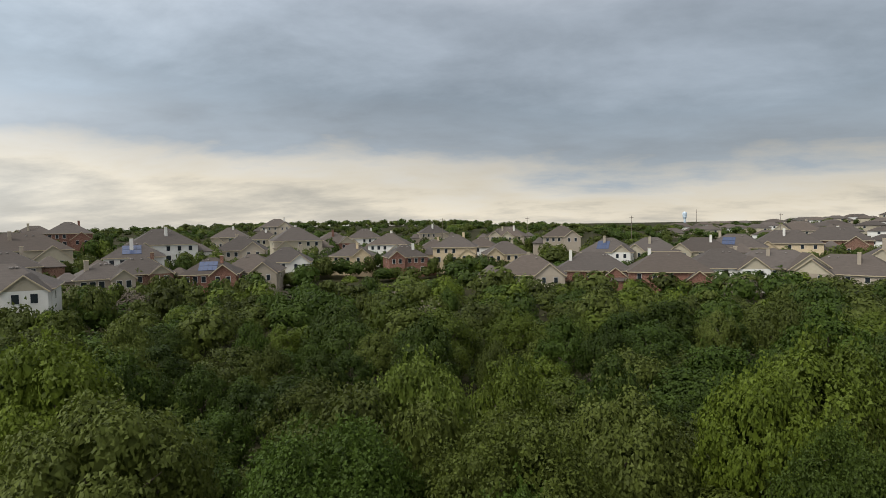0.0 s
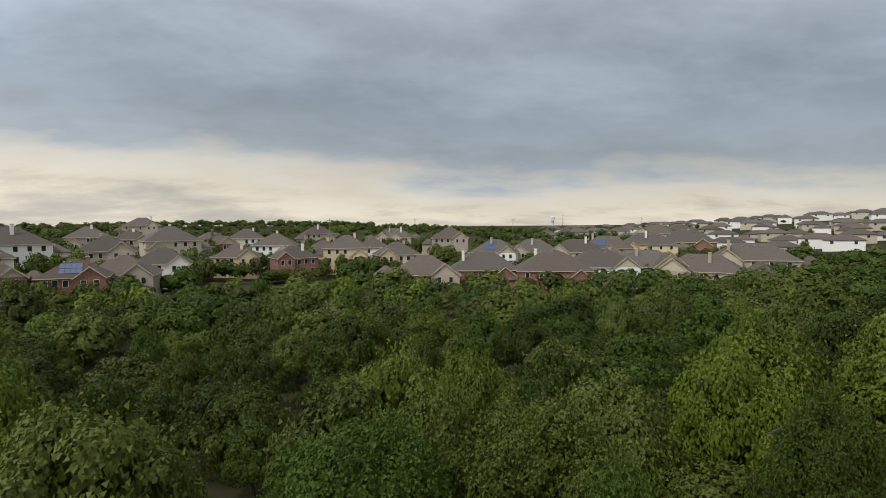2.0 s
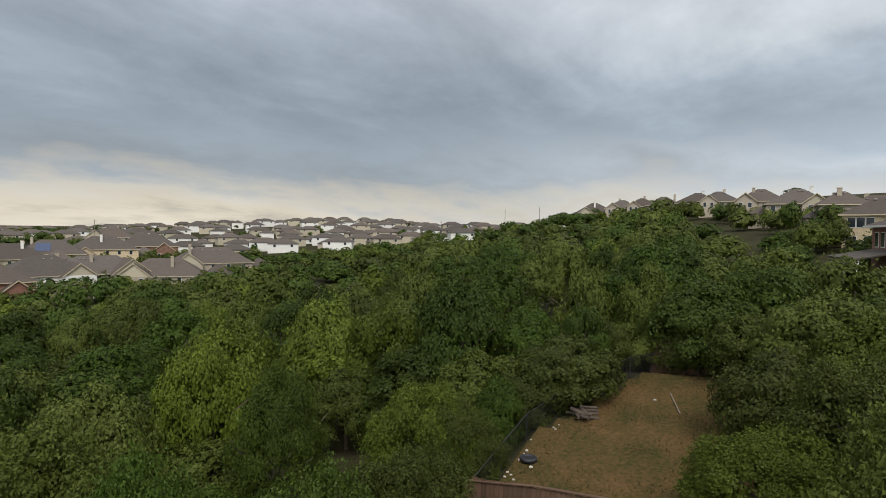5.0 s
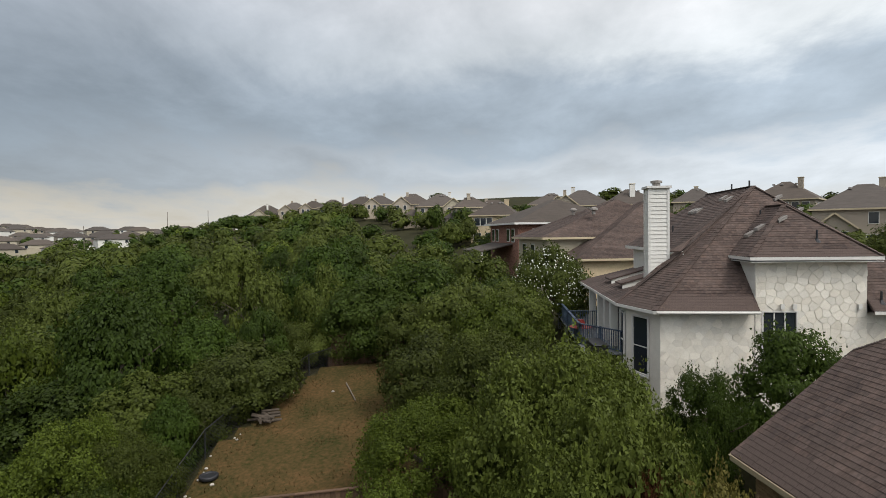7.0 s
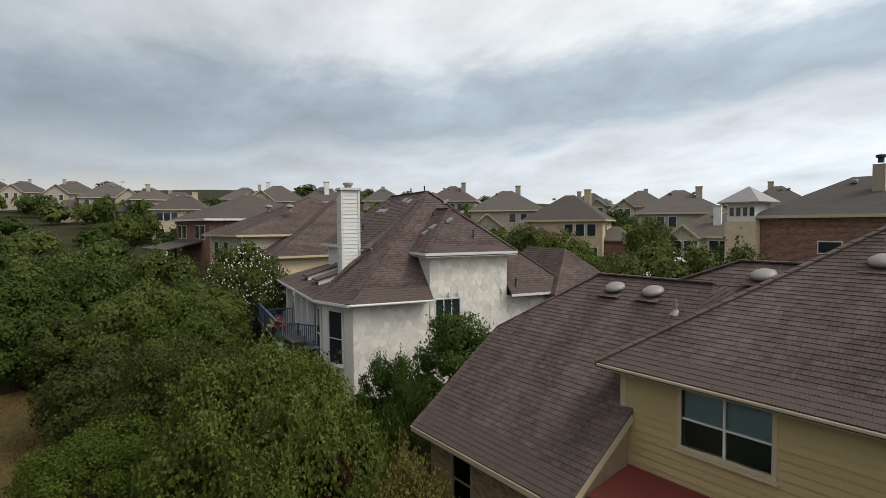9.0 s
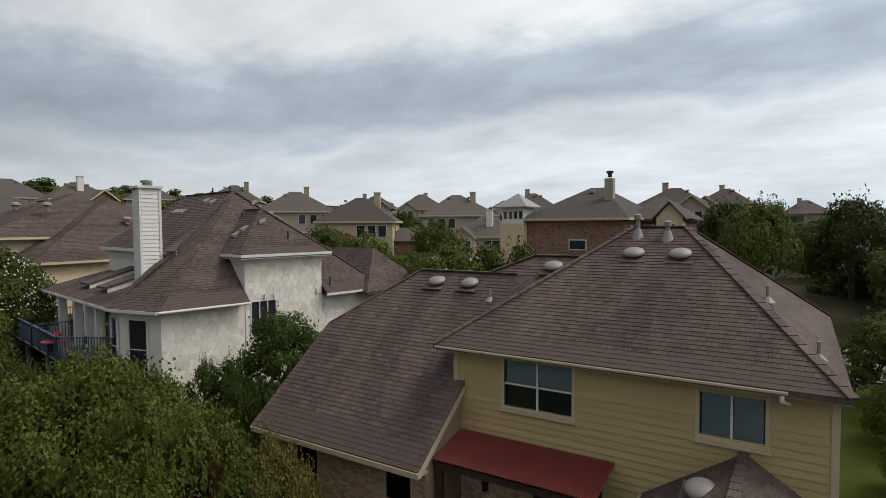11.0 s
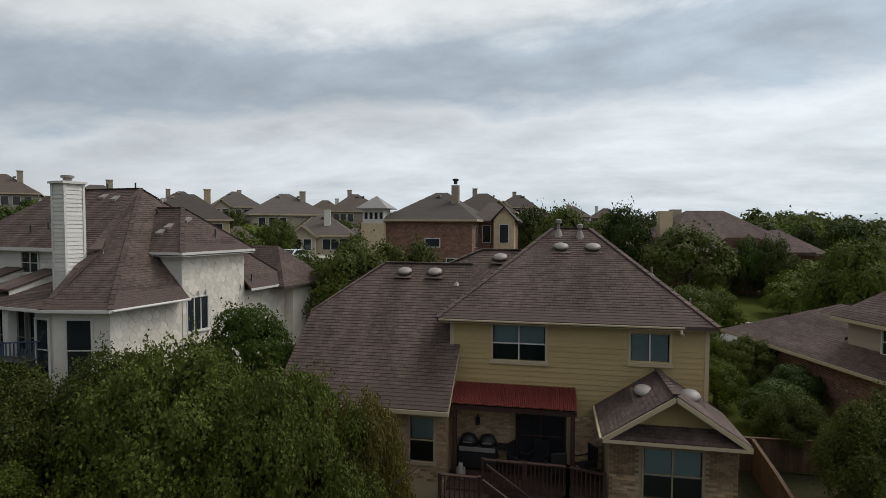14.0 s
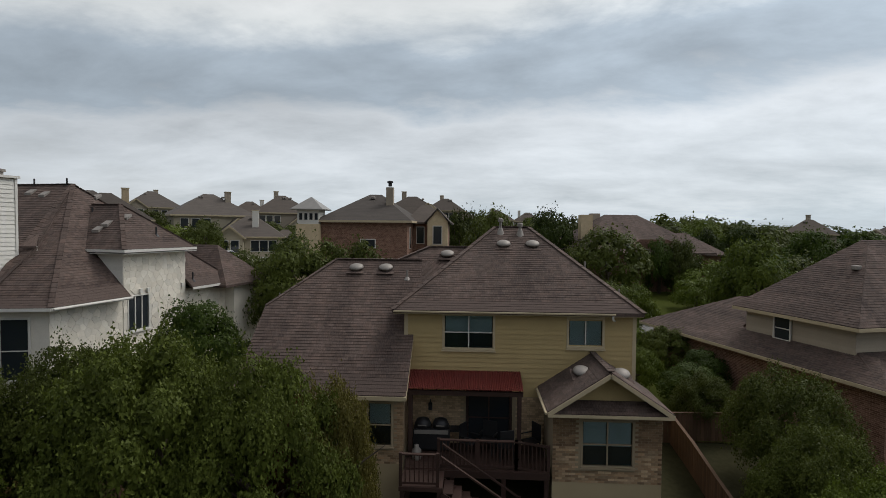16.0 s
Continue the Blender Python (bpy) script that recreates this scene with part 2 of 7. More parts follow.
M = {
    "ground": material("forest_floor", (0.048, 0.044, 0.023), (0.02, 0.021, 0.01), 0.95, 0.3, 6, 0.25, 0.4, spec=0.04),
    "dry": material("dry_grass_soil", (0.1, 0.06, 0.026), (0.036, 0.035, 0.012), 0.95, 0.5, 7, 0.13, 0.6, bump_dist=0.06, spec=0.04),
    "lawn": material("lawn_grass", (0.066, 0.078, 0.014), (0.034, 0.044, 0.008), 0.9, 0.6, 14, 0.22, 0.5, spec=0.04),
    "road": material("asphalt_pale", (0.16, 0.155, 0.15), (0.11, 0.11, 0.105), 0.9, 0.5, 20, 0.2, 0.2),
    "concrete": material("concrete", (0.46, 0.43, 0.37), (0.33, 0.31, 0.27), 0.85, 1.0, 25, 0.22, 0.15),
    "shingle": material("brown_shingle", (0.118, 0.086, 0.073), (0.045, 0.033, 0.029), 0.92, 0.7, 26, 0.14, 0.3, island=0.2, warm=(1.0, 0.94, 0.9), rand=0.05, stretch=(1.6, 0.3, 0.3)),
    "far_roof": material("weathered_shingle", (0.099, 0.084, 0.074), (0.053, 0.046, 0.04), 0.95, 0.8, 5, 0.25, 0.3, rand=0.22, warm=(1.0, 0.93, 0.86), stretch=(1, 1, 7)),
    "yellow": material("yellow_lap_siding", (0.43, 0.325, 0.155), (0.36, 0.27, 0.125), 0.6, 1.2, 18, 0.25, 0.06, rand=0.05),
    "trim": material("tan_trim", (0.47, 0.39, 0.26), (0.39, 0.32, 0.21), 0.55, 2, 20, 0.25, 0.05),
    "white_trim": material("white_trim", (0.63, 0.61, 0.57), (0.53, 0.51, 0.47), 0.5, 2, 20, 0.25, 0.05),
    "stucco": material("tan_stucco", (0.42, 0.34, 0.21), (0.35, 0.28, 0.17), 0.9, 1, 60, 0.25, 0.2),
    "mortar": material("tan_mortar", (0.34, 0.27, 0.18), (0.26, 0.21, 0.14), 0.95, 3, 50, 0.25, 0.2),
    "brick": material("tan_brick", (0.46, 0.34, 0.215), (0.29, 0.205, 0.13), 0.9, 6, 50, 0.2, 0.25, island=0.3, rand=0.45, warm=(0.75, 0.66, 0.6)),
    "red_brick": material("red_brick", (0.23, 0.115, 0.08), (0.14, 0.066, 0.048), 0.9, 2.5, 30, 0.22, 0.3, island=0.25, rand=0.12),
    "brown_brick": material("brown_brick", (0.23, 0.135, 0.095), (0.13, 0.075, 0.055), 0.9, 2.5, 30, 0.2, 0.3, island=0.3, rand=0.1, warm=(0.9, 0.8, 0.75)),
    "stone": material("white_limestone", (0.72, 0.68, 0.60), (0.55, 0.51, 0.44), 0.9, 2.5, 22, 0.25, 0.35, island=0.08, rand=0.1, warm=(0.95, 0.93, 0.9)),
    "tan_stone": material("tan_limestone", (0.50, 0.40, 0.26), (0.32, 0.25, 0.16), 0.9, 2.5, 16, 0.25, 0.35, island=0.25, rand=0.15),
    "white_siding": material("white_siding", (0.66, 0.64, 0.59), (0.57, 0.55, 0.50), 0.6, 1.5, 12, 0.25, 0.05, rand=0.05),
    "beige_siding": material("beige_siding", (0.35, 0.30, 0.23), (0.30, 0.25, 0.195), 0.65, 1.5, 12, 0.25, 0.05, rand=0.1),
    "cream": material("cream_siding", (0.40, 0.35, 0.26), (0.33, 0.29, 0.21), 0.65, 1.5, 12, 0.25, 0.05, rand=0.1),
    "red_metal": material("red_corrugated_roof", (0.20, 0.045, 0.035), (0.12, 0.03, 0.025), 0.45, 1.5, 16, 0.25, 0.1),
    "deck": material("dark_red_deck_stain", (0.058, 0.03, 0.023), (0.032, 0.018, 0.014), 0.7, 3, 30, 0.25, 0.2, rand=0.15),
    "fence": material("cedar_fence", (0.13, 0.075, 0.045), (0.065, 0.04, 0.026), 0.85, 3, 25, 0.25, 0.3, rand=0.25, stretch=(4, 4, 0.6)),
    "metal": material("galvanised_metal", (0.30, 0.275, 0.25), (0.21, 0.19, 0.17), 0.6, 3, 30, 0.3, 0.05, metal=0.35),
    "dark_metal": material("dark_metal", (0.05, 0.05, 0.055), (0.03, 0.03, 0.03), 0.5, 3, 30, 0.3, 0.05, metal=0.5),
    "blue_rail": material("blue_grey_railing", (0.06, 0.09, 0.13), (0.045, 0.065, 0.095), 0.5, 3, 30, 0.3, 0.05),
    "grey_deck": material("grey_deck_boards", (0.22, 0.23, 0.24), (0.15, 0.155, 0.16), 0.7, 2, 20, 0.3, 0.1, rand=0.12),
    "bark": material("bark", (0.11, 0.085, 0.065), (0.05, 0.04, 0.03), 0.95, 3, 25, 0.25, 0.5, stretch=(3, 3, 0.5)),
    "dead": material("bare_twigs", (0.20, 0.165, 0.135), (0.12, 0.10, 0.08), 0.95, 3, 25, 0.25, 0.3),
    "blind": material("window_blind", (0.66, 0.80, 0.80), (0.60, 0.74, 0.74), 0.6, 3, 20, 0.3, 0.0),
    "screen": material("window_screen", (0.06, 0.075, 0.085), (0.045, 0.06, 0.07), 0.7, 3, 60, 0.3, 0.0),
    "red_pot": material("red_glaze", (0.35, 0.05, 0.04), None, 0.4, 5, 30, 0.3, 0.0),
    "black": material("black_plastic", (0.02, 0.02, 0.022), None, 0.5, 5, 30, 0.3, 0.0),
    "solar": material("solar_panel", (0.05, 0.07, 0.13), (0.035, 0.05, 0.10), 0.15, 2, 20, 0.3, 0.0, spec=0.6),
    "rock": material("pale_rock", (0.45, 0.42, 0.37), (0.30, 0.27, 0.23), 0.9, 4, 30, 0.25, 0.4, rand=0.2),
    "flower": material("white_flower", (0.75, 0.75, 0.68), (0.6, 0.6, 0.5), 0.6, 3, 20, 0.3, 0.0),
    "copper": material("aged_metal_roof", (0.30, 0.29, 0.27), (0.2, 0.19, 0.18), 0.4, 2, 20, 0.3, 0.0, metal=0.5),
    "car_white": material("white_car_paint", (0.7, 0.71, 0.72), (0.65, 0.66, 0.67), 0.25, 2, 20, 0.3, 0.0, spec=0.6),
    "car_dark": material("dark_car_paint", (0.05, 0.055, 0.065), (0.04, 0.045, 0.05), 0.25, 2, 20, 0.3, 0.0, spec=0.6),
    "tower_blue": material("pale_blue_tank", (0.5, 0.58, 0.64), (0.44, 0.52, 0.58), 0.5, 0.2, 2, 0.3, 0.0),
    "oak": leaf_material("oak_leaves", (0.090, 0.108, 0.022), (0.044, 0.055, 0.011), (0.9, 0.93, 0.8)),
    "cedar": leaf_material("cedar_leaves", (0.057, 0.083, 0.013), (0.026, 0.040, 0.006), (0.85, 0.95, 0.85)),
    "bright": leaf_material("bright_leaves", (0.098, 0.128, 0.02), (0.049, 0.068, 0.01), (0.95, 0.95, 0.7)),
    "bare": leaf_material("grey_brown_twigs", (0.15, 0.125, 0.095), (0.08, 0.068, 0.05), (0.9, 0.9, 0.85)),
    "twiggy": leaf_material("yellowing_leaves", (0.15, 0.135, 0.036), (0.07, 0.07, 0.02), (0.95, 0.85, 0.7)),
    "reddish": leaf_material("rust_leaves", (0.15, 0.07, 0.035), (0.08, 0.04, 0.02), (0.95, 0.8, 0.7)),
}
g = bpy.data.materials.new("window_glass")
g.use_nodes = True
b = g.node_tree.nodes["Principled BSDF"]
b.inputs["Base Color"].default_value = (0.02, 0.025, 0.03, 1)
b.inputs["Roughness"].default_value = 0.06
b.inputs["Specular IOR Level"].default_value = 0.5
M["glass"] = g


def brickwork(m, mortar):
    """Courses of small bricks over a wall's own colours."""
    nt = m.node_tree
    bs = nt.nodes["Principled BSDF"]
    src = bs.inputs["Base Color"].links[0].from_socket
    N, L = nt.nodes.new, nt.links.new
    tc, sp, ad, cb, br, mx = N("ShaderNodeTexCoord"), N("ShaderNodeSeparateXYZ"), N("ShaderNodeMath"), N("ShaderNodeCombineXYZ"), N("ShaderNodeTexBrick"), N("ShaderNodeMix")
    L(tc.outputs["Object"], sp.inputs[0])
    L(sp.outputs[0], ad.inputs[0]), L(sp.outputs[1], ad.inputs[1])
    L(ad.outputs[0], cb.inputs[0]), L(sp.outputs[2], cb.inputs[1]), L(cb.outputs[0], br.inputs[0])
    for k, v in (("Scale", 1.0), ("Mortar Size", 0.007), ("Brick Width", 0.21), ("Row Height", 0.077), ("Bias", 0.1)):
        br.inputs[k].default_value = v
    br.inputs["Color1"].default_value, br.inputs["Color2"].default_value, br.inputs["Mortar"].default_value = (1, 1, 1, 1), (0.5, 0.45, 0.42, 1), (*mortar, 1)
    mx.data_type, mx.blend_type = "RGBA", "MULTIPLY"
    mx.inputs[0].default_value = 1
    L(src, mx.inputs[6]), L(br.outputs[0], mx.inputs[7]), L(mx.outputs[2], bs.inputs["Base Color"])


brickwork(M["red_brick"], (1.5, 1.7, 1.8)), brickwork(M["brown_brick"], (1.5, 1.7, 1.8))

# ---- mesh helpers ----
V = Vector


def part(name, bm, mat, parent, label=""):
    """Links a bmesh as one mesh object under a thing or a part."""
    me = bpy.data.meshes.new(name)
    bm.to_mesh(me)
    bm.free()
    me.materials.append(mat)
    ob = new(name, me)
    if parent:
        ob.parent = parent
    return tagged(ob, label)


def thing(name, at, yaw=0.0, label="", category="", group="", kind=""):
    ob = new(name)
    ob.empty_display_size = 0.2
    ob.matrix_world = pose(*at, 0, 0, yaw)
    return tagged(ob, label, category, group, kind)


def box(bm, x0, x1, y0, y1, z0, z1, bevel=0.0):
    m = Matrix.Translation(((x0 + x1) / 2, (y0 + y1) / 2, (z0 + z1) / 2)) @ Matrix.Diagonal((x1 - x0, y1 - y0, z1 - z0, 1))
    r = bmesh.ops.create_cube(bm, size=1, matrix=m)
    if bevel:
        es = list({e for v in r["verts"] for e in v.link_edges})
        bmesh.ops.bevel(bm, geom=es, offset=bevel, segments=1, affect="EDGES")
    return bm


def boxes(*rows, bevel=0.0):
    bm = bmesh.new()
    for r in rows:
        box(bm, *r, bevel=bevel)
    return bm


def each(name, rows, mat, parent):
    for r in rows:
        if len(r) == 6:
            part(name, boxes(r), mat, parent)


def slab(bm, pts, t=0.1, n=None):
    """A plate from a flat outline, its thickness t below it."""
    pts = [V(p) for p in pts]
    n = V(n) if n else V((0, 0, 1))
    top = [bm.verts.new(p) for p in pts]
    low = [bm.verts.new(p - n * t) for p in pts]
    bm.faces.new(top)
    bm.faces.new(low[::-1])
    k = len(pts)
    for i in range(k):
        bm.faces.new((top[i], low[i], low[(i + 1) % k], top[(i + 1) % k]))
    return bm


def tube(bm, a, b, r0, r1=None, seg=8):
    a, b = V(a), V(b)
    d = b - a
    m = Matrix.Translation((a + b) / 2) @ d.to_track_quat("Z", "Y").to_matrix().to_4x4()
    bmesh.ops.create_cone(bm, cap_ends=True, segments=seg, radius1=r0, radius2=r0 if r1 is None else r1, depth=d.length, matrix=m)
    return bm


def lathe(bm, at, prof, seg=16):
    rings = []
    for r, z in prof:
        rings.append([bm.verts.new((at[0] + r * math.cos(6.28319 * i / seg), at[1] + r * math.sin(6.28319 * i / seg), at[2] + z)) for i in range(seg)])
    for a, b in zip(rings, rings[1:]):
        for i in range(seg):
            bm.faces.new((a[i], a[(i + 1) % seg], b[(i + 1) % seg], b[i]))
    bm.faces.new(rings[0][::-1])
    bm.faces.new(rings[-1])
    return bm


def beam(bm, a, b, w, h):
    """A square bar from a to b, w wide and h high."""
    a, b = V(a), V(b)
    d = b - a
    side = d.cross(V((0, 0, 1)))
    side = side.normalized() * w / 2 if side.length > 1e-5 else V((w / 2, 0, 0))
    up = side.cross(d).normalized() * h / 2
    vs = [bm.verts.new(p + s * side + q * up) for p in (a, b) for s, q in ((-1, -1), (1, -1), (1, 1), (-1, 1))]
    for f in ((3, 2, 1, 0), (4, 5, 6, 7), (0, 1, 5, 4), (1, 2, 6, 5), (2, 3, 7, 6), (3, 0, 4, 7)):
        bm.faces.new([vs[i] for i in f])
    return bm


def smooth(ob):
    for p in ob.data.polygons:
        p.use_smooth = True
    return ob


# ---- ground ----
def along(v, stops):
    xs, ys = zip(*stops)
    return np.interp(v, xs, ys)


PROFILE = ((-4000, 9), (-900, 6), (-420, -2), (-220, -5), (-160, -8), (-100, -9.5), (-48, -7.5), (-24, -4.6), (-8, -1.6), (7, 0), (12, 1.0), (30, 2.0), (60, 3.4), (130, 6.5), (300, 9), (4000, 12))
WEST = ((-4000, 10), (-420, 21), (-262, 24), (-240, 21), (-215, 18), (-181, 13.4), (-150, 10.8), (-91, 5.9), (-60, 4.3), (-45, 3.3), (-30, 2.4), (-20, 1.6), (-13, 0.6), (-8, 0), (4000, 0))
FADE = ((-170, -0.06), (-110, 0.08), (-60, 0.45), (-28, 0.9), (-8, 1.0), (60, 1.0), (300, 0.6), (900, 0.3))
STRETCH = ((-420, 0.55), (-250, 0.5), (-190, 0.58), (-147, 0.68), (-90, 0.85), (-45, 1.0))


def ground_z(x, y):
    x, y = np.asarray(x, float), np.asarray(y, float)
    y0 = y
    y = np.where(y < 0, y * along(x, STRETCH), y)
    z = 0
    for k in (-0.6, 0, 0.6):
        q = 1 + 0.08 * k
        z = z + (along(y * q + 2 * k, PROFILE) + along(x * q + 2 * k, WEST) * along(y * q, FADE)) / 3
    y = y0
    z = z + 24 * np.exp(-(((x + 600) / 300) ** 2 + ((y + 430) / 260) ** 2))
    z = z + 9 * np.exp(-(((x - 150) / 330) ** 2 + ((y + 640) / 200) ** 2))
    z = z + 9 * np.exp(-(((x + 430) / 110) ** 2 + ((y + 200) / 90) ** 2))
    east = np.clip((x - 20) / 120, 0, 1)
    z = z + east * 5 * np.exp(-(((y + 150) / 60) ** 2))
    # the levelled yard of the white house
    yard = np.clip(np.minimum((x + 34) / 4, (-15 - x) / 2), 0, 1) * np.clip((y + 9) / 1.5, 0, 1) * np.clip((9 - y) / 6, 0, 1)
    z = z + yard * np.clip(0.75 + (-x - 16.5) * 0.145 + (y + 7) * 0.05 - z, -4, 4)
    return z


def gz(x, y):
    return float(ground_z(x, y))


def make_ground():
    near = np.concatenate([np.arange(-70, 61, 1.6)])
    far = [100, 125, 150, 180, 220, 270, 330, 400, 500, 650, 900, 1300, 2000, 3200, 4900]
    mid = np.arange(66, 100, 6.0)
    xs = np.concatenate([-np.array(far[::-1]), -mid[::-1] - 4, near, mid, far])
    ys = xs.copy()
    X, Y = np.meshgrid(xs, ys)
    Z = ground_z(X, Y)
    n = len(xs)
    verts = np.stack([X, Y, Z], -1).reshape(-1, 3).tolist()
    faces = [(j * n + i, j * n + i + 1, (j + 1) * n + i + 1, (j + 1) * n + i) for j in range(n - 1) for i in range(n - 1)]
    me = bpy.data.meshes.new("ground")
    me.from_pydata(verts, [], faces)
    me.materials.append(M["ground"])
    ob = smooth(new("ground", me))
    tagged(ob, "dark leaf-littered ground under the woods", "ground", kind="structure")


make_ground()


def drape(name, mat, inside, x0, x1, y0, y1, step, lift, label, category):
    """A sheet laid over the ground wherever inside(x, y) holds."""
    xs, ys = np.arange(x0, x1 + step, step), np.arange(y0, y1 + step, step)
    bm = bmesh.new()
    vs = {}
    for i in range(len(xs) - 1):
        for j in range(len(ys) - 1):
            if inside(xs[i] + step / 2, ys[j] + step / 2):
                q = []
                for a, b_ in ((i, j), (i + 1, j), (i + 1, j + 1), (i, j + 1)):
                    if (a, b_) not in vs:
                        vs[a, b_] = bm.verts.new((xs[a], ys[b_], gz(xs[a], ys[b_]) + lift))
                    q.append(vs[a, b_])
                bm.faces.new(q)
    ob = part(name, bm, mat, None, label)
    return tagged(smooth(ob), label, category, kind="structure")


# ---- roofs, walls and windows ----
def shingled(parent, pts, mat, course=0.145, tab=0.22, pieces=0, lift=0.012):
    """Courses of lapped tabs over a roof face; its first two corners are the eave. Whole tabs up to pieces are objects of their own."""
    pts = [V(p) for p in pts]
    u = (pts[1] - pts[0]).normalized()
    n = (pts[1] - pts[0]).cross(pts[2] - pts[0]).normalized()
    if n.z < 0:
        n = -n
    v = n.cross(u)
    if v.z < 0:
        v = -v
    q = [((p - pts[0]).dot(u), (p - pts[0]).dot(v)) for p in pts]

    def span(h):
        c = []
        for (a, b), (c2, d) in zip(q, q[1:] + q[:1]):
            if (b - h) * (d - h) <= 0 and abs(b - d) > 1e-9:
                c.append(a + (c2 - a) * (h - b) / (d - b))
        return (min(c), max(c)) if len(c) > 1 else None

    top = max(b for _, b in q)
    verts, faces = [], []
    rnd = random.Random(int(1000 * abs(pts[0].x) + 7 * len(pts)))
    shared, made = None, 0
    o = pts[0]
    for i in range(int(top / course) + 1):
        h0, h1 = i * course + 0.002, min((i + 1) * course + 0.02, top - 0.002)
        if h1 <= h0:
            continue
        s0, s1 = span(h0), span(h1)
        if not s0 or not s1:
            continue
        lo, hi = min(s0[0], s1[0]), max(s0[1], s1[1])
        x = lo - rnd.random() * tab
        while x < hi:
            w = tab
            a0, b0 = max(x, s0[0]), min(x + w, s0[1])
            a1, b1 = max(x, s1[0]), min(x + w, s1[1])
            whole = a0 == x == a1 and b0 == b1 == x + w and h1 - h0 > course
            x += w
            if b0 <= a0 or b1 < a1:
                continue
            up = lift + rnd.random() * 0.006
            if whole and made < pieces and parent:
                if shared is None:
                    shared = bpy.data.meshes.new("shingle")
                    hh = h1 - h0
                    shared.from_pydata([(0.0015, 0, lift), (w - 0.0015, 0, lift), (w - 0.0015, hh, 0.002), (0.0015, hh, 0.002), (0.0015, 0, 0), (w - 0.0015, 0, 0)], [], [(0, 1, 2, 3), (4, 5, 1, 0), (4, 0, 3), (5, 2, 1)])
                    shared.materials.append(mat)
                ob = new("shingle", shared)
                r = Matrix((u, v, n)).transposed().to_4x4()
                ob.matrix_basis = Matrix.Translation(o + u * a0 + v * h0 + n * (up - lift)) @ r
                ob.parent = parent
                made += 1
                continue
            k = len(verts)
            for a, h, l in ((a0 + 0.0015, h0, up), (b0 - 0.0015, h0, up), (b1 - 0.0015, h1, 0.002), (a1 + 0.0015, h1, 0.002), (a0 + 0.0015, h0, 0.0), (b0 - 0.0015, h0, 0.0)):
                verts.append(o + u * a + v * h + n * l)
            faces += [(k, k + 1, k + 2, k + 3), (k + 4, k + 5, k + 1, k)]
    me = bpy.data.meshes.new("shingle_field")
    me.from_pydata(verts, [], faces)
    me.materials.append(mat)
    ob = new("shingle_field", me)
    ob.parent = parent
    return tagged(ob, kind="stuff")


def roof(parent, faces, mat, label="", t=0.14, pieces=(), tabs=True, fascia=None):
    bm = bmesh.new()
    for f in faces:
        slab(bm, f, t)
    bmesh.ops.remove_doubles(bm, verts=bm.verts, dist=1e-4)
    r = part("roof", bm, mat, parent, label)
    if tabs:
        for i, f in enumerate(faces):
            shingled(r, [V(p) + V((0, 0, 0.004)) for p in f], mat, pieces=pieces[i] if i < len(pieces) else 0)
    return r


def hip_faces(x0, x1, y0, y1, z, rx0, rx1, ry, rz):
    a, b_, c, d = (x0, y0, z), (x1, y0, z), (x1, y1, z), (x0, y1, z)
    e, f = (rx0, ry, rz), (rx1, ry, rz)
    return [[a, b_, f, e], [b_, c, f], [c, d, e, f], [d, a, e]]


def ridge_caps(parent, lines, mat):
    bm = bmesh.new()
    for a, b_ in lines:
        a, b_ = V(a), V(b_)
        k = max(1, int((b_ - a).length / 0.3))
        for i in range(k):
            p, q = a.lerp(b_, i / k), a.lerp(b_, (i + 0.96) / k)
            beam(bm, p + V((0, 0, 0.028)), q + V((0, 0, 0.02)), 0.2, 0.035)
    return tagged(part("ridge_cap", bm, mat, parent), kind="stuff")


def wall_with_holes(bm, w, h, t, holes):
    """A wall from (0, 0, 0) to (w, t, h), facing -y, with rectangular holes (x0, x1, z0, z1) through it."""
    xs = sorted({0, w, *[v for o in holes for v in o[:2]]})
    zs = sorted({0, h, *[v for o in holes for v in o[2:]]})
    for x0, x1 in zip(xs, xs[1:]):
        for z0, z1 in zip(zs, zs[1:]):
            cx, cz = (x0 + x1) / 2, (z0 + z1) / 2
            if not any(o[0] < cx < o[1] and o[2] < cz < o[3] for o in holes):
                box(bm, x0, x1, 0, t, z0, z1)
    bmesh.ops.remove_doubles(bm, verts=bm.verts, dist=1e-5)
    return bm


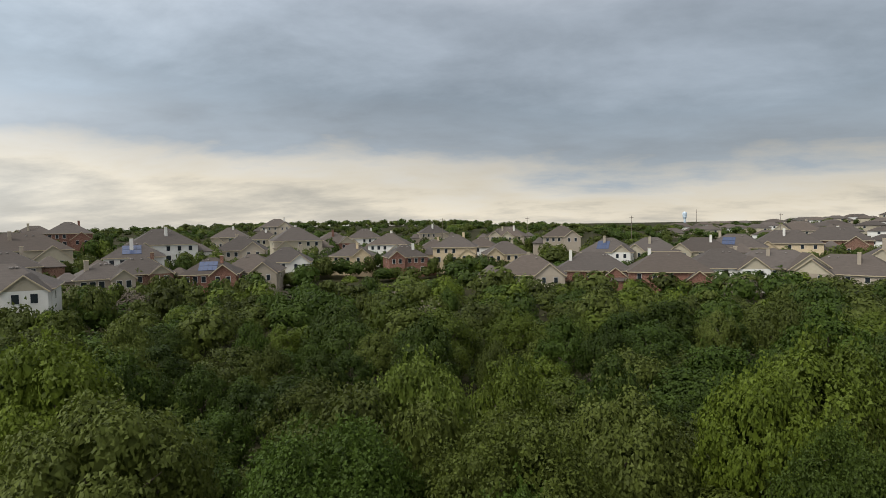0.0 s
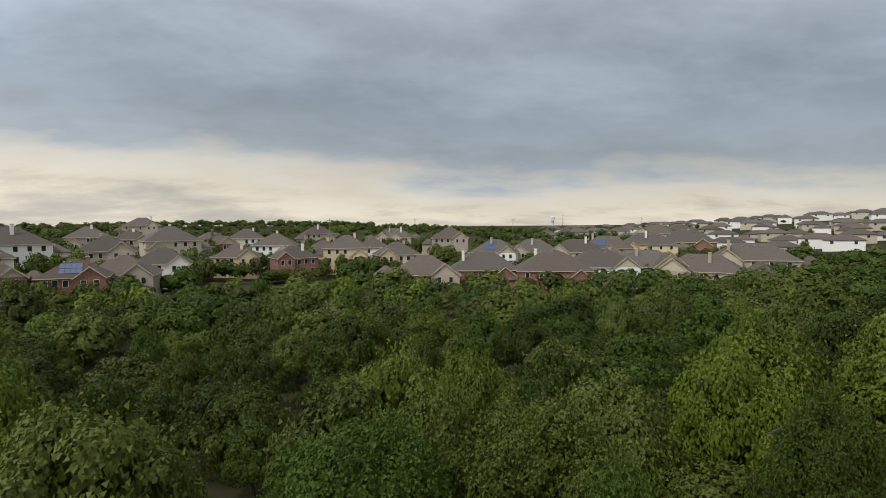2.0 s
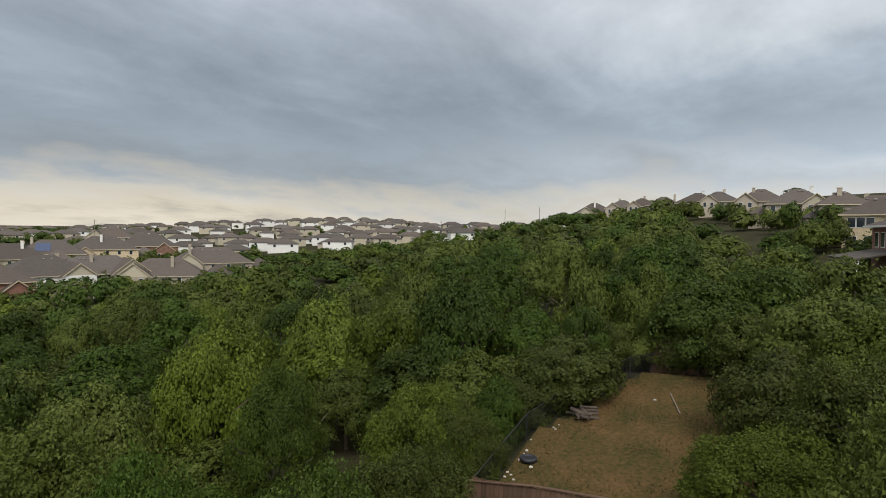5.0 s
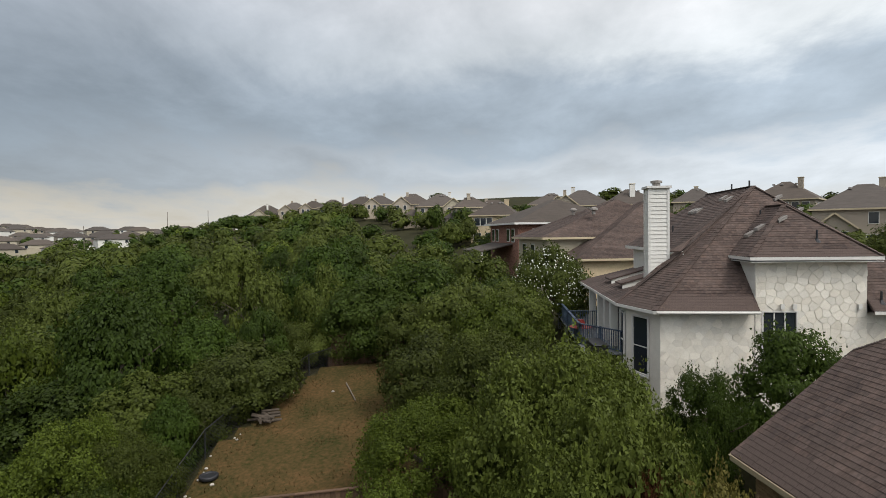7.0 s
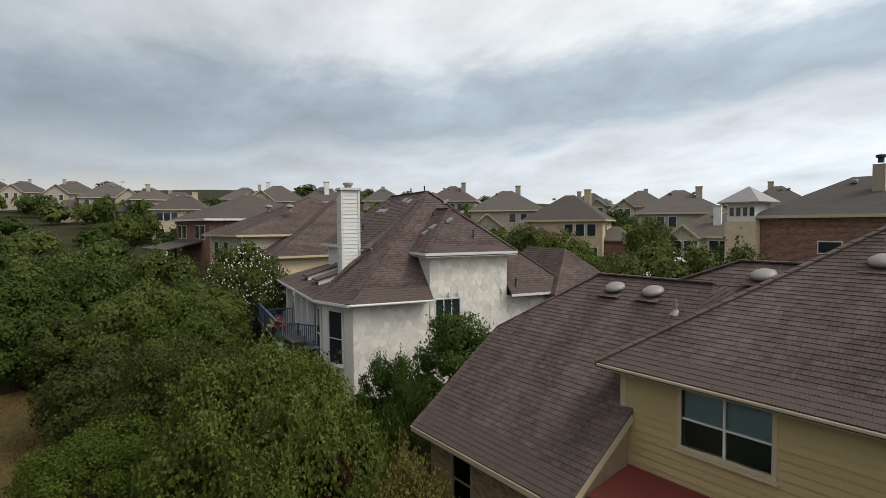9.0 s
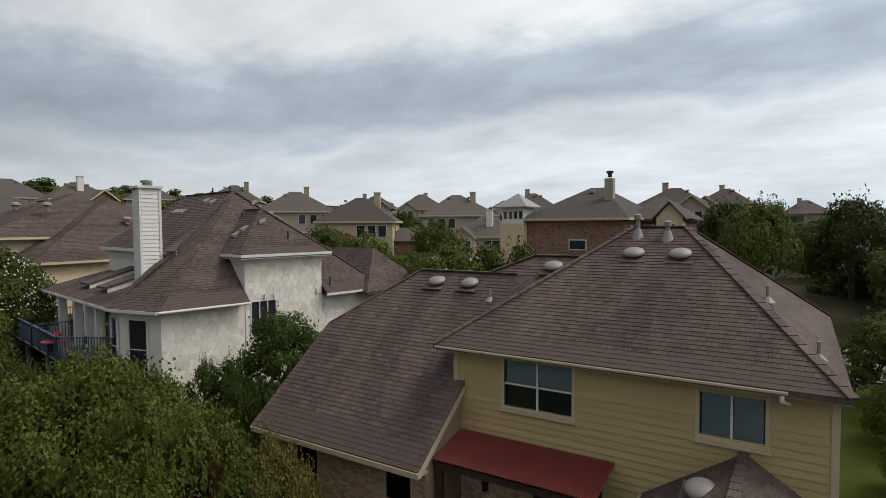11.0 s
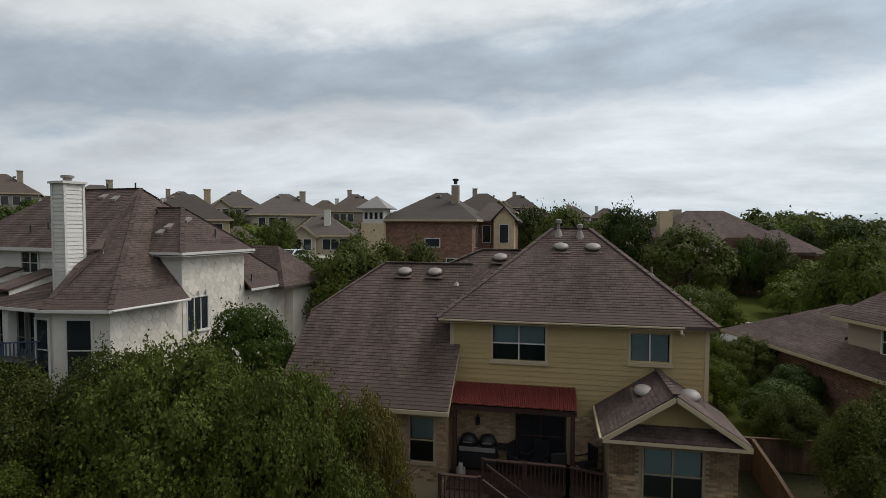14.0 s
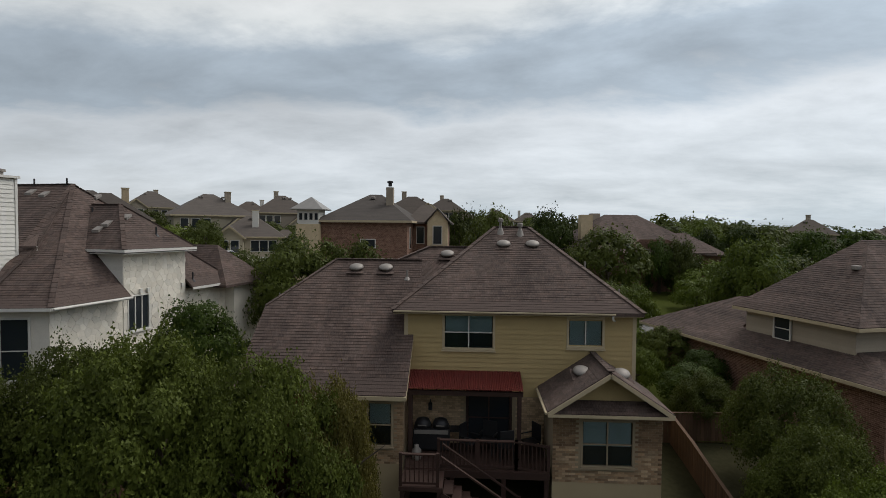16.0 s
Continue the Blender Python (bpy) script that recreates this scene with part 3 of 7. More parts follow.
def window(parent, m, w, h, trim, lights=2, rail=True, blind=0.0, frame_w=0.09, sill=True, muntin=None, solid=False):
    """A window in the plane y = 0 of m, facing -y, w wide and h high, its lower corner at the origin."""
    bm = bmesh.new()
    f = frame_w
    for r in ((-f, w + f, -0.035, 0.05, h, h + f), (-f, w + f, -0.035, 0.05, -f, 0), (-f, 0, -0.03, 0.05, 0, h), (w, w + f, -0.03, 0.05, 0, h)):
        box(bm, *r, bevel=0.008)
    win = part("window", bm, trim, parent)
    win.matrix_basis = m @ Matrix.Translation((0, -0.045 if solid else 0, 0))
    bm = bmesh.new()
    mw = 0.045
    for i in range(1, lights):
        box(bm, w * i / lights - mw / 2, w * i / lights + mw / 2, -0.005, 0.045, 0, h)
    if rail:
        for i in range(lights):
            a, b_ = w * i / lights + (mw / 2 if i else 0), w * (i + 1) / lights - (mw / 2 if i < lights - 1 else 0)
            box(bm, a, b_, 0.0, 0.04, h * 0.48 - 0.02, h * 0.48 + 0.02)
    if len(bm.verts):
        part("sash", bm, muntin or trim, win)
    else:
        bm.free()
    for i in range(lights):
        part("pane", boxes((w * i / lights + 0.01, w * (i + 1) / lights - 0.01, 0.03, 0.036, 0.01, h - 0.01)), M["glass"] if not blind else M["clear"], win)
    if blind:
        part("window_screen", boxes((0, w, 0.10, 0.11, 0, h)), M["screen"], win)
        bm = bmesh.new()
        z = h - 0.03
        while z > h * (1 - blind):
            for i in range(lights):
                a, b_ = w * i / lights + 0.03, w * (i + 1) / lights - 0.03
                slab(bm, [(a, 0.05, z - 0.025), (b_, 0.05, z - 0.025), (b_, 0.075, z + 0.016), (a, 0.075, z + 0.016)], 0.004)
            z -= 0.05
        part("blind", bm, M["blind"], win, "pale slatted blind")
    if sill:
        part("sill", boxes((-f - 0.03, w + f + 0.03, -0.08, 0.0, -f - 0.05, -f)), trim, win)
    return win


gl = bpy.data.materials.new("clear_glass")
gl.use_nodes = True
nt = gl.node_tree
tr, gs, mxs, fr = (nt.nodes.new(k) for k in ("ShaderNodeBsdfTransparent", "ShaderNodeBsdfGlossy", "ShaderNodeMixShader", "ShaderNodeFresnel"))
gs.inputs["Roughness"].default_value = 0.03
tr.inputs[0].default_value = (0.8, 0.83, 0.84, 1)
fr.inputs[0].default_value = 1.6
nt.links.new(fr.outputs[0], mxs.inputs[0]), nt.links.new(tr.outputs[0], mxs.inputs[1]), nt.links.new(gs.outputs[0], mxs.inputs[2])
nt.links.new(mxs.outputs[0], nt.nodes["Material Output"].inputs[0])
M["clear"] = gl

# ---- the yellow house ----
yh = thing("house", (0, 0, 0), 0, "two-storey house with yellow lap siding and brown shingle roof", "house")
YW = 10.19


def boards(parent, x0, x1, y, z0, z1, holes, mat, pitch=0.178, face=-1):
    """Lap siding boards on a wall facing -y, cut round the holes."""
    z = z0
    while z < z1 - 0.02:
        top = min(z + pitch, z1)
        cuts = [(h[0], h[1]) for h in holes if h[2] < (z + top) / 2 < h[3]]
        xs = [x0] + sorted(v for c in cuts for v in c) + [x1]
        for a, b_ in zip(xs[::2], xs[1::2]):
            bm = bmesh.new()
            vs = [bm.verts.new(p) for x in (a, b_) for p in ((x, y - 0.022, z), (x, y - 0.004, top), (x, y + 0.012, top), (x, y + 0.012, z))]
            for f in ((0, 1, 2, 3), (7, 6, 5, 4), (0, 4, 5, 1), (1, 5, 6, 2), (2, 6, 7, 3), (3, 7, 4, 0)):
                bm.faces.new([vs[i] for i in f])
            part("board", bm, mat, parent)
        z += pitch


def bricks(parent, x0, x1, y, z0, z1, holes, mat, pieces=0, bw=0.2, bh=0.068, gap=0.011, proud=0.012):
    """Running-bond bricks on a wall facing -y."""
    verts, faces = [], []
    rnd = random.Random(int(x0 * 100) + int(z0 * 10))
    mesh, made, row = None, 0, 0
    z = z0
    while z + bh <= z1:
        x = x0 - (bw / 2 if row % 2 else 0)
        while x < x1:
            a, b_ = max(x, x0), min(x + bw, x1)
            x += bw + gap
            if b_ - a < 0.04 or any(h[0] < b_ and a < h[1] and h[2] < z + bh and z < h[3] for h in holes):
                continue
            d = proud + rnd.random() * 0.006
            if made < pieces and b_ - a > bw - 0.001:
                if mesh is None:
                    mesh = bpy.data.meshes.new("brick")
                    mesh.from_pydata([(0, -proud, 0), (bw, -proud, 0), (bw, -proud, bh), (0, -proud, bh), (0, 0.01, 0), (bw, 0.01, 0), (bw, 0.01, bh), (0, 0.01, bh)], [], [(0, 1, 2, 3), (0, 4, 5, 1), (1, 5, 6, 2), (2, 6, 7, 3), (3, 7, 4, 0)])
                    mesh.materials.append(mat)
                ob = new("brick", mesh)
                ob.location, ob.parent = (a, y - rnd.random() * 0.004, z), parent
                made += 1
                continue
            k = len(verts)
            verts += [(a, y - d, z), (b_, y - d, z), (b_, y - d, z + bh), (a, y - d, z + bh), (a, y + 0.01, z), (b_, y + 0.01, z), (b_, y + 0.01, z + bh), (a, y + 0.01, z + bh)]
            faces += [tuple(k + i for i in f) for f in ((0, 1, 2, 3), (0, 4, 5, 1), (1, 5, 6, 2), (2, 6, 7, 3), (3, 7, 4, 0))]
        z += bh + gap
        row += 1
    me = bpy.data.meshes.new("brick_field")
    me.from_pydata(verts, [], faces)
    me.materials.append(mat)
    ob = new("brick_field", me)
    ob.parent = parent
    return tagged(ob, kind="stuff")


# upper block
W1, W2 = (-6.5, -4.74, 5.5, 6.68), (-1.97, -0.78, 5.64, 6.62)
DOOR = (-5.6, -4.1, 1.98, 3.95)
bm = wall_with_holes(bmesh.new(), 8.4, 6.85, 0.2, [(W[0] + 7.99, W[1] + 7.99, W[2] - 0.05, W[3] - 0.05) for W in (W1, W2, DOOR)])
main_wall = part("wall", bm, M["stucco"], yh)
main_wall.location = (-7.99, YW, 0.05)
each("wall", [(-7.99, -7.79, YW + 0.2, YW + 9.7, 0.05, 6.9), (0.21, 0.41, YW + 0.2, YW + 9.7, 0.05, 6.9), (-7.79, 0.21, YW + 9.5, YW + 9.7, 0.05, 6.9)], M["stucco"], yh)
siding = part("siding", boxes((-7.99, 0.41, YW - 0.004, YW - 0.001, 4.6, 4.61)), M["yellow"], yh, "yellow painted lap siding")
boards(siding, -7.86, 0.30, YW, 3.72, 6.88, [W1, W2], M["yellow"])
each("corner_board", [(-8.0, -7.86, YW - 0.03, YW + 0.1, 4.4, 6.88), (0.30, 0.43, YW - 0.03, YW + 0.1, 1.6, 6.88)], M["trim"], yh)
east = part("siding", boxes((0.412, 0.43, YW + 0.1, 19.8, 1.6, 6.86)), M["yellow"], yh)
window(yh, Matrix.Translation((W1[0], YW, W1[2])), W1[1] - W1[0], W1[3] - W1[2], M["trim"], 2, True, 0.5, muntin=M["white_trim"])
window(yh, Matrix.Translation((W2[0], YW, W2[2])), W2[1] - W2[0], W2[3] - W2[2], M["trim"], 2, False, 1.0, muntin=M["white_trim"])
# soffit, fascia and gutter
each("soffit", [(-8.3, 0.53, 9.86, 20.25, 6.76, 6.8)], M["trim"], yh)
each("fascia", [(-8.36, 0.58, 9.82, 9.855, 6.79, 6.9), (-8.36, -8.32, 9.855, 20.3, 6.76, 6.9), (0.54, 0.58, 9.855, 20.3, 6.76, 6.9)], M["trim"], yh)
part("gutter", boxes((-8.36, -0.4, 9.75, 9.82, 6.83, 6.9), bevel=0.015), M["trim"], yh)
bm = bmesh.new()
tube(bm, (-0.5, 9.78, 6.81), (-0.5, 9.78, 6.7), 0.04), tube(bm, (-0.5, 9.78, 6.7), (-0.38, 10.05, 6.6), 0.04)
part("downspout", bm, M["white_trim"], yh)
RA, RB = (-4.5, 15.0, 9.97), (-3.05, 15.0, 9.97)
HIP = hip_faces(-8.4, 0.6, 9.78, 20.3, 6.91, RA[0], RB[0], 15.0, 9.97)
r = roof(yh, HIP, M["shingle"], "weathered brown shingle hip roof", 0.1, pieces=(150,))
ridge_caps(r, [((-8.4, 9.78, 6.91), RA), ((0.6, 9.78, 6.91), RB), (RA, RB), ((0.6, 20.3, 6.91), RB)], M["shingle"])
# lower wing with a clipped gable
S = [(-13.65, 8.04, 4.28), (-7.66, 8.04, 4.28), (-7.66, 13.5, 8.52), (-11.35, 13.5, 8.52), (-13.65, 11.3, 6.76)]
Nf = [(-7.66, 19.0, 4.28), (-13.65, 19.0, 4.28), (-13.65, 15.7, 6.76), (-11.35, 13.5, 8.52), (-7.66, 13.5, 8.52)]
C = [(-13.65, 15.7, 6.76), (-13.65, 11.3, 6.76), (-11.35, 13.5, 8.52)]
S2 = [(-8.75, 13.45, 8.49), (-5.4, 13.45, 8.49), (-5.4, 14.2, 9.08), (-7.4, 14.2, 9.08)]
S3 = [(-7.66, 11.5, 6.967), (-6.2, 13.3, 8.365), (-6.2, 13.5, 8.52), (-7.66, 13.5, 8.52)]
N3 = [(-6.2, 13.7, 8.366), (-7.66, 15.5, 6.978), (-7.66, 13.5, 8.52), (-6.2, 13.5, 8.52)]
N2 = [(-5.4, 15.0, 8.49), (-8.75, 15.0, 8.49), (-7.4, 14.2, 9.08), (-5.4, 14.2, 9.08)]
r2 = roof(yh, [S, C, Nf, S2, N2, S3, N3], M["shingle"], "brown shingle roof with a clipped gable", 0.1, pieces=(150,))
ridge_caps(r2, [(S[3], S[2]), (S[4], S[3]), (C[0], C[2]), ((-8.75, 13.45, 8.5), (-7.4, 14.2, 9.08)), ((-7.4, 14.2, 9.08), (-5.6, 14.2, 9.08))], M["shingle"])
bm = bmesh.new()
beam(bm, (-13.62, 8.04, 4.18), (-13.62, 11.3, 6.66), 0.05, 0.16), beam(bm, (-13.62, 19.0, 4.18), (-13.62, 15.7, 6.66), 0.05, 0.16)
beam(bm, (-7.68, 8.04, 4.18), (-7.68, 10.16, 5.75), 0.05, 0.17)
part("rake_board", bm, M["trim"], yh)
each("fascia", [(-13.6, -7.65, 8.0, 8.04, 4.13, 4.26)], M["trim"], yh)
each("soffit", [(-13.55, -7.72, 8.04, 8.52, 4.1, 4.14)], M["trim"], yh)
WW = (-9.0, -8.23, 2.45, 3.88)
WW2 = (-12.2, -11.43, 2.45, 3.88)
bm = wall_with_holes(bmesh.new(), 5.5, 2.3, 0.15, [(w[0] + 13.3, w[1] + 13.3, w[2] - 1.8, w[3] - 1.8) for w in (WW, WW2)])
wing = part("wall", bm, M["mortar"], yh)
wing.location = (-13.3, 8.5, 1.8)
bm = bmesh.new()
slab(bm, [(-13.3, 8.5, -1), (-13.3, 18.6, -1), (-13.3, 18.6, 4.3), (-13.3, 15.8, 6.5), (-13.3, 11.2, 6.5), (-13.3, 8.5, 4.3)], 0.2, (-1, 0, 0))
part("wall", bm, M["stucco"], yh)
each("wall", [(-7.98, -7.8, 8.65, 10.18, -1, 4.4), (-13.3, -8, 18.4, 18.6, -1, 4.2)], M["mortar"], yh)
bricks(wing, 0, 5.5, 0, 0, 2.2, [(w[0] + 13.24, w[1] + 13.36, w[2] - 1.92, w[3] - 1.72) for w in (WW, WW2)], M["brick"], 150)
part("foundation_wall", boxes((-13.3, -7.8, 8.5, 8.65, -1.6, 1.8)), M["stucco"], yh, "tan stucco foundation wall")
for w in (WW, WW2):
    window(yh, Matrix.Translation((w[0], 8.5, w[2])), w[1] - w[0], w[3] - w[2], M["mortar"], 1, True, 0.5, 0.07)
bm = bmesh.new()
slab(bm, [(-7.79, 8.5, 2.2), (-7.79, 10.18, 2.2), (-7.79, 10.18, 5.7), (-7.79, 8.5, 4.35)], 0.02, (1, 0, 0))
part("gable_brick", bm, M["brick"], yh)
# bay with a gable
BW = (-1.86, -0.28, 2.22, 3.66)
bm = wall_with_holes(bmesh.new(), 3.5, 2.4, 0.15, [(BW[0] + 2.83, BW[1] + 2.83, BW[2] - 1.65, BW[3] - 1.65)])
bay = part("wall", bm, M["mortar"], yh)
bay.location = (-2.83, 7.9, 1.65)
each("wall", [(-2.83, -2.68, 8.05, 10.18, 1.65, 4.05), (0.52, 0.67, 8.05, 10.18, 1.65, 4.05)], M["mortar"], yh)
bricks(bay, 0, 3.5, 0, 0, 2.4, [(BW[0] + 2.78, BW[1] + 2.88, BW[2] - 1.77, BW[3] - 1.58)], M["brick"], 150)
part("foundation_wall", boxes((-2.83, 0.67, 7.9, 10.18, -1.6, 1.65)), M["stucco"], yh)
window(yh, Matrix.Translation((BW[0], 7.9, BW[2])), BW[1] - BW[0], BW[3] - BW[2], M["mortar"], 2, True, 0.55, 0.06)
G1 = [(-3.08, 10.19, 4.12), (-3.08, 7.32, 4.12), (-1.13, 7.32, 5.42), (-1.13, 10.19, 5.42)]
G2 = [(0.84, 7.32, 4.12), (0.84, 10.19, 4.12), (-1.13, 10.19, 5.42), (-1.13, 7.32, 5.42)]
PT = [(-2.9, 7.34, 4.07), (0.7, 7.34, 4.07), (0.48, 7.89, 4.36), (-2.7, 7.89, 4.36)]
r3 = roof(yh, [G1, G2, PT], M["shingle"], "small brown shingle gable roof", 0.08)
ridge_caps(r3, [((-1.13, 7.32, 5.43), (-1.13, 10.15, 5.43))], M["shingle"])
bm = bmesh.new()
beam(bm, (-3.06, 7.3, 4.04), (-1.13, 7.3, 5.32), 0.05, 0.13), beam(bm, (0.82, 7.3, 4.04), (-1.13, 7.3, 5.32), 0.05, 0.13)
box(bm, -3.08, 0.84, 7.27, 7.31, 3.97, 4.06)
part("rake_board", bm, M["trim"], yh)
bm = bmesh.new()
slab(bm, [(-2.75, 7.9, 4.05), (0.55, 7.9, 4.05), (-1.13, 7.9, 5.3)], 0.06, (0, -1, 0))
part("gable_siding", bm, M["yellow"], yh)
part("gutter", boxes((-3.17, -3.08, 7.32, 10.1, 4.03, 4.11), bevel=0.015), M["trim"], yh)
# red patio cover on posts
pc = thing("patio_cover", (0, 0, 0), 0, "red corrugated metal patio cover on dark posts", "patio cover")
bm = bmesh.new()
k = 66
for i in range(k):
    x = -7.76 + 4.05 * i / k
    w = 4.05 / k
    a = [bm.verts.new(p) for p in ((x, 8.72, 4.34), (x, 10.16, 4.64), (x + w / 2, 10.16, 4.685), (x + w / 2, 8.72, 4.385), (x + w, 8.72, 4.34), (x + w, 10.16, 4.64))]
    bm.faces.new((a[0], a[3], a[2], a[1])), bm.faces.new((a[3], a[4], a[5], a[2]))
bmesh.ops.remove_doubles(bm, verts=bm.verts, dist=1e-4)
part("corrugated_sheet", bm, M["red_metal"], pc)
part("header", boxes((-7.72, -3.72, 8.8, 8.9, 4.12, 4.28)), M["deck"], pc)
for i in range(9):
    x = -7.66 + i * 0.48
    bm = bmesh.new()
    beam(bm, (x, 8.74, 4.28), (x, 10.15, 4.56), 0.045, 0.1)
    part("rafter", bm, M["deck"], pc)
for x in (-7.6, -3.84):
    part("post", boxes((x - 0.07, x + 0.07, 8.79, 8.93, 1.99, 4.12)), M["deck"], pc)

# ---- the white stone house ----
wh = thing("house", (-20.95, 13.54, 0.05), -10, "white limestone house with brown shingle hip roof and tall siding chimney", "house")


def cells(w, h, size, seed, holes=()):
    """Irregular stone outlines that fill a w by h wall."""
    rnd = random.Random(seed)
    nx, nz = max(2, round(w / size)), max(2, round(h / (size * 0.72)))
    pts = [((i + 0.5 + (0.25 if j % 2 else -0.25) + rnd.uniform(-0.36, 0.36)) * w / nx, (j + 0.5 + rnd.uniform(-0.34, 0.34)) * h / nz) for i in range(-1, nx + 1) for j in range(-1, nz + 1)]
    for p in pts:
        if not (0 <= p[0] <= w and 0 <= p[1] <= h):
            continue
        poly = [(0, 0), (w, 0), (w, h), (0, h)]
        near = sorted(pts, key=lambda q: (q[0] - p[0]) ** 2 + (q[1] - p[1]) ** 2)[1:15]
        for q in near:
            mx, mz, dx, dz = (p[0] + q[0]) / 2, (p[1] + q[1]) / 2, q[0] - p[0], q[1] - p[1]
            out = []
            for a, c in zip(poly, poly[1:] + poly[:1]):
                sa, sc = (a[0] - mx) * dx + (a[1] - mz) * dz, (c[0] - mx) * dx + (c[1] - mz) * dz
                if sa <= 0:
                    out.append(a)
                if sa * sc < 0:
                    k = sa / (sa - sc)
                    out.append((a[0] + (c[0] - a[0]) * k, a[1] + (c[1] - a[1]) * k))
            poly = out
            if len(poly) < 3:
                break
        if len(poly) >= 3 and not any(o[0] < p[0] < o[1] and o[2] < p[1] < o[3] for o in holes):
            yield p, poly, rnd.random()


def stone_wall(parent, m, w, h, size, seed, mat, holes=()):
    """Stones proud of a wall in the plane y = 0 of m, facing -y."""
    for p, poly, r in cells(w, h, size, seed, holes):
        bm = bmesh.new()
        d = 0.008 + 0.016 * r
        outer = [bm.verts.new((p[0] + (x - p[0]) * 0.992, 0.0, p[1] + (z - p[1]) * 0.992)) for x, z in poly]
        inner = [bm.verts.new((p[0] + (x - p[0]) * 0.955, -d, p[1] + (z - p[1]) * 0.955)) for x, z in poly]
        k = len(poly)
        bm.faces.new(inner)
        for i in range(k):
            bm.faces.new((outer[i], outer[(i + 1) % k], inner[(i + 1) % k], inner[i]))
        bmesh.ops.recalc_face_normals(bm, faces=bm.faces)
        s = part("stone", bm, mat, parent)
        s.matrix_basis = m


EAST = Matrix.Translation((0, 0, 0)) @ pose(0, 0, 0, 0, 0, 90)  # a wall facing +x, its width along +y
# upper stone block and lower east walls, with their stones
WE = (0.3, 1.5, 5.1, 6.62)
bm = wall_with_holes(bmesh.new(), 4.05, 7.5, 0.25, [(WE[0], WE[1], WE[2] - 1.3, WE[3] - 1.3)])
wall_e = part("wall", bm, M["stone"], wh, "rough white limestone wall")
wall_e.matrix_basis = pose(0, 0, 1.3, 0, 0, 90)
stone_wall(wall_e, Matrix.Identity(4), 4.05, 7.45, 0.36, 11, M["stone"], [(WE[0] - 0.1, WE[1] + 0.1, WE[2] - 1.4, WE[3] - 1.2)])
window(wh, pose(0, WE[0], WE[2], 0, 0, 90), WE[1] - WE[0], WE[3] - WE[2], M["white_trim"], 3, False, 0, 0.06)
wall_s = part("wall", boxes((0, 3.55, 0, 0.25, 0, 5.35)), M["stone"], wh)
wall_s.matrix_basis = pose(-0.02, -3.57, 1.3, 0, 0, 90)
stone_wall(wall_s, Matrix.Identity(4), 3.53, 5.3, 0.36, 12, M["stone"])
wall_n = part("wall", boxes((0, 3.5, 0, 0.25, 0, 5.3)), M["stone"], wh)
wall_n.matrix_basis = pose(-0.1, 4.07, 1.3, 0, 0, 90)
stone_wall(wall_n, Matrix.Identity(4), 3.5, 5.28, 0.55, 13, M["stone"])
# bay: angled wall and back wall
bay_w = part("wall", boxes((0, 2.2, 0, 0.2, 0, 5.3)), M["stone"], wh)
bay_w.matrix_basis = pose(-2.05, -4.42, 1.3, 0, 0, 23)
each("wall", [(-13.1, -2.9, -2.6, -2.4, 1.3, 6.6), (-3.1, -2.05, -4.42, -4.2, 1.3, 6.6), (-3.1, -2.9, -4.2, -2.6, 1.3, 6.6), (-13.1, -0.35, 7.3, 7.5, 1.3, 6.6)], M["white_siding"], wh)
window(wh, pose(-2.05, -4.42, 1.3, 0, 0, 23) @ pose(0.55, -0.02, 2.65), 0.95, 2.3, M["white_trim"], 1, True, 0, 0.07, solid=True)
window(wh, pose(-2.95, -4.44, 3.95), 0.7, 2.3, M["white_trim"], 1, True, 0, 0.07, solid=True)
for x in (-6.2, -7.5, -8.8, -10.1, -11.4, -12.7):
    window(wh, pose(x, -2.62, 3.7), 0.95, 2.5, M["white_trim"], 2, True, 0, 0.08, solid=True)
# roofs: the big hip, the stone block's hip, the upper back wall's roof, the front wing
E0, E1, Z0, US = 0.44, -13.4, 6.72, -2.45
AP, AQ = (-4.7, 1.97, 11.85), (-10.6, 1.97, 11.85)
FACES = [[(E1, -1.9, 8.93), (US, -1.9, 8.93), AP, AQ], [(-2.02, -4.82, Z0), (E0, -3.91, Z0), AP], [(E0, -3.91, Z0), (E0, 0.0, Z0), (-2.98, 0.0, 10.13)], [(-1.6, 0.0, 8.76), (-1.6, 4.05, 8.76), (-2.88, 4.05, 10.03), AP, (-2.98, 0.0, 10.13)], [(E0, 4.05, Z0), (E0, 7.85, Z0), (-2.88, 4.05, 10.03)],
         [(E1, -4.82, Z0), (US, -4.82, Z0), (US, -1.4, 7.55), (E1, -1.4, 7.55)], [(US, -4.82, Z0), (-2.02, -4.82, Z0), AP, (US, -1.9, 8.93)],
         [(E0, 7.85, Z0), (E1, 7.85, Z0), AQ, AP], [(E1, 7.85, Z0), (E1, -1.9, 8.93), AQ]]
wr = roof(wh, FACES[:7], M["shingle"], "weathered brown shingle hip roof", 0.12, pieces=(0, 40, 80, 0, 60))
roof(wh, FACES[7:], M["shingle"], "", 0.12, tabs=False)
ridge_caps(wr, [((-2.02, -4.82, Z0), AP), ((E0, -3.91, Z0), AP), ((E0, 7.85, Z0), AP), (AQ, AP)], M["shingle"])
BL = hip_faces(-5.0, 0.42, -0.35, 4.38, 8.78, -4.4, -1.95, 2.0, 10.85)
br = roof(wh, BL[:3], M["shingle"], "brown shingle hip over the stone block", 0.12, pieces=(0, 60, 0))
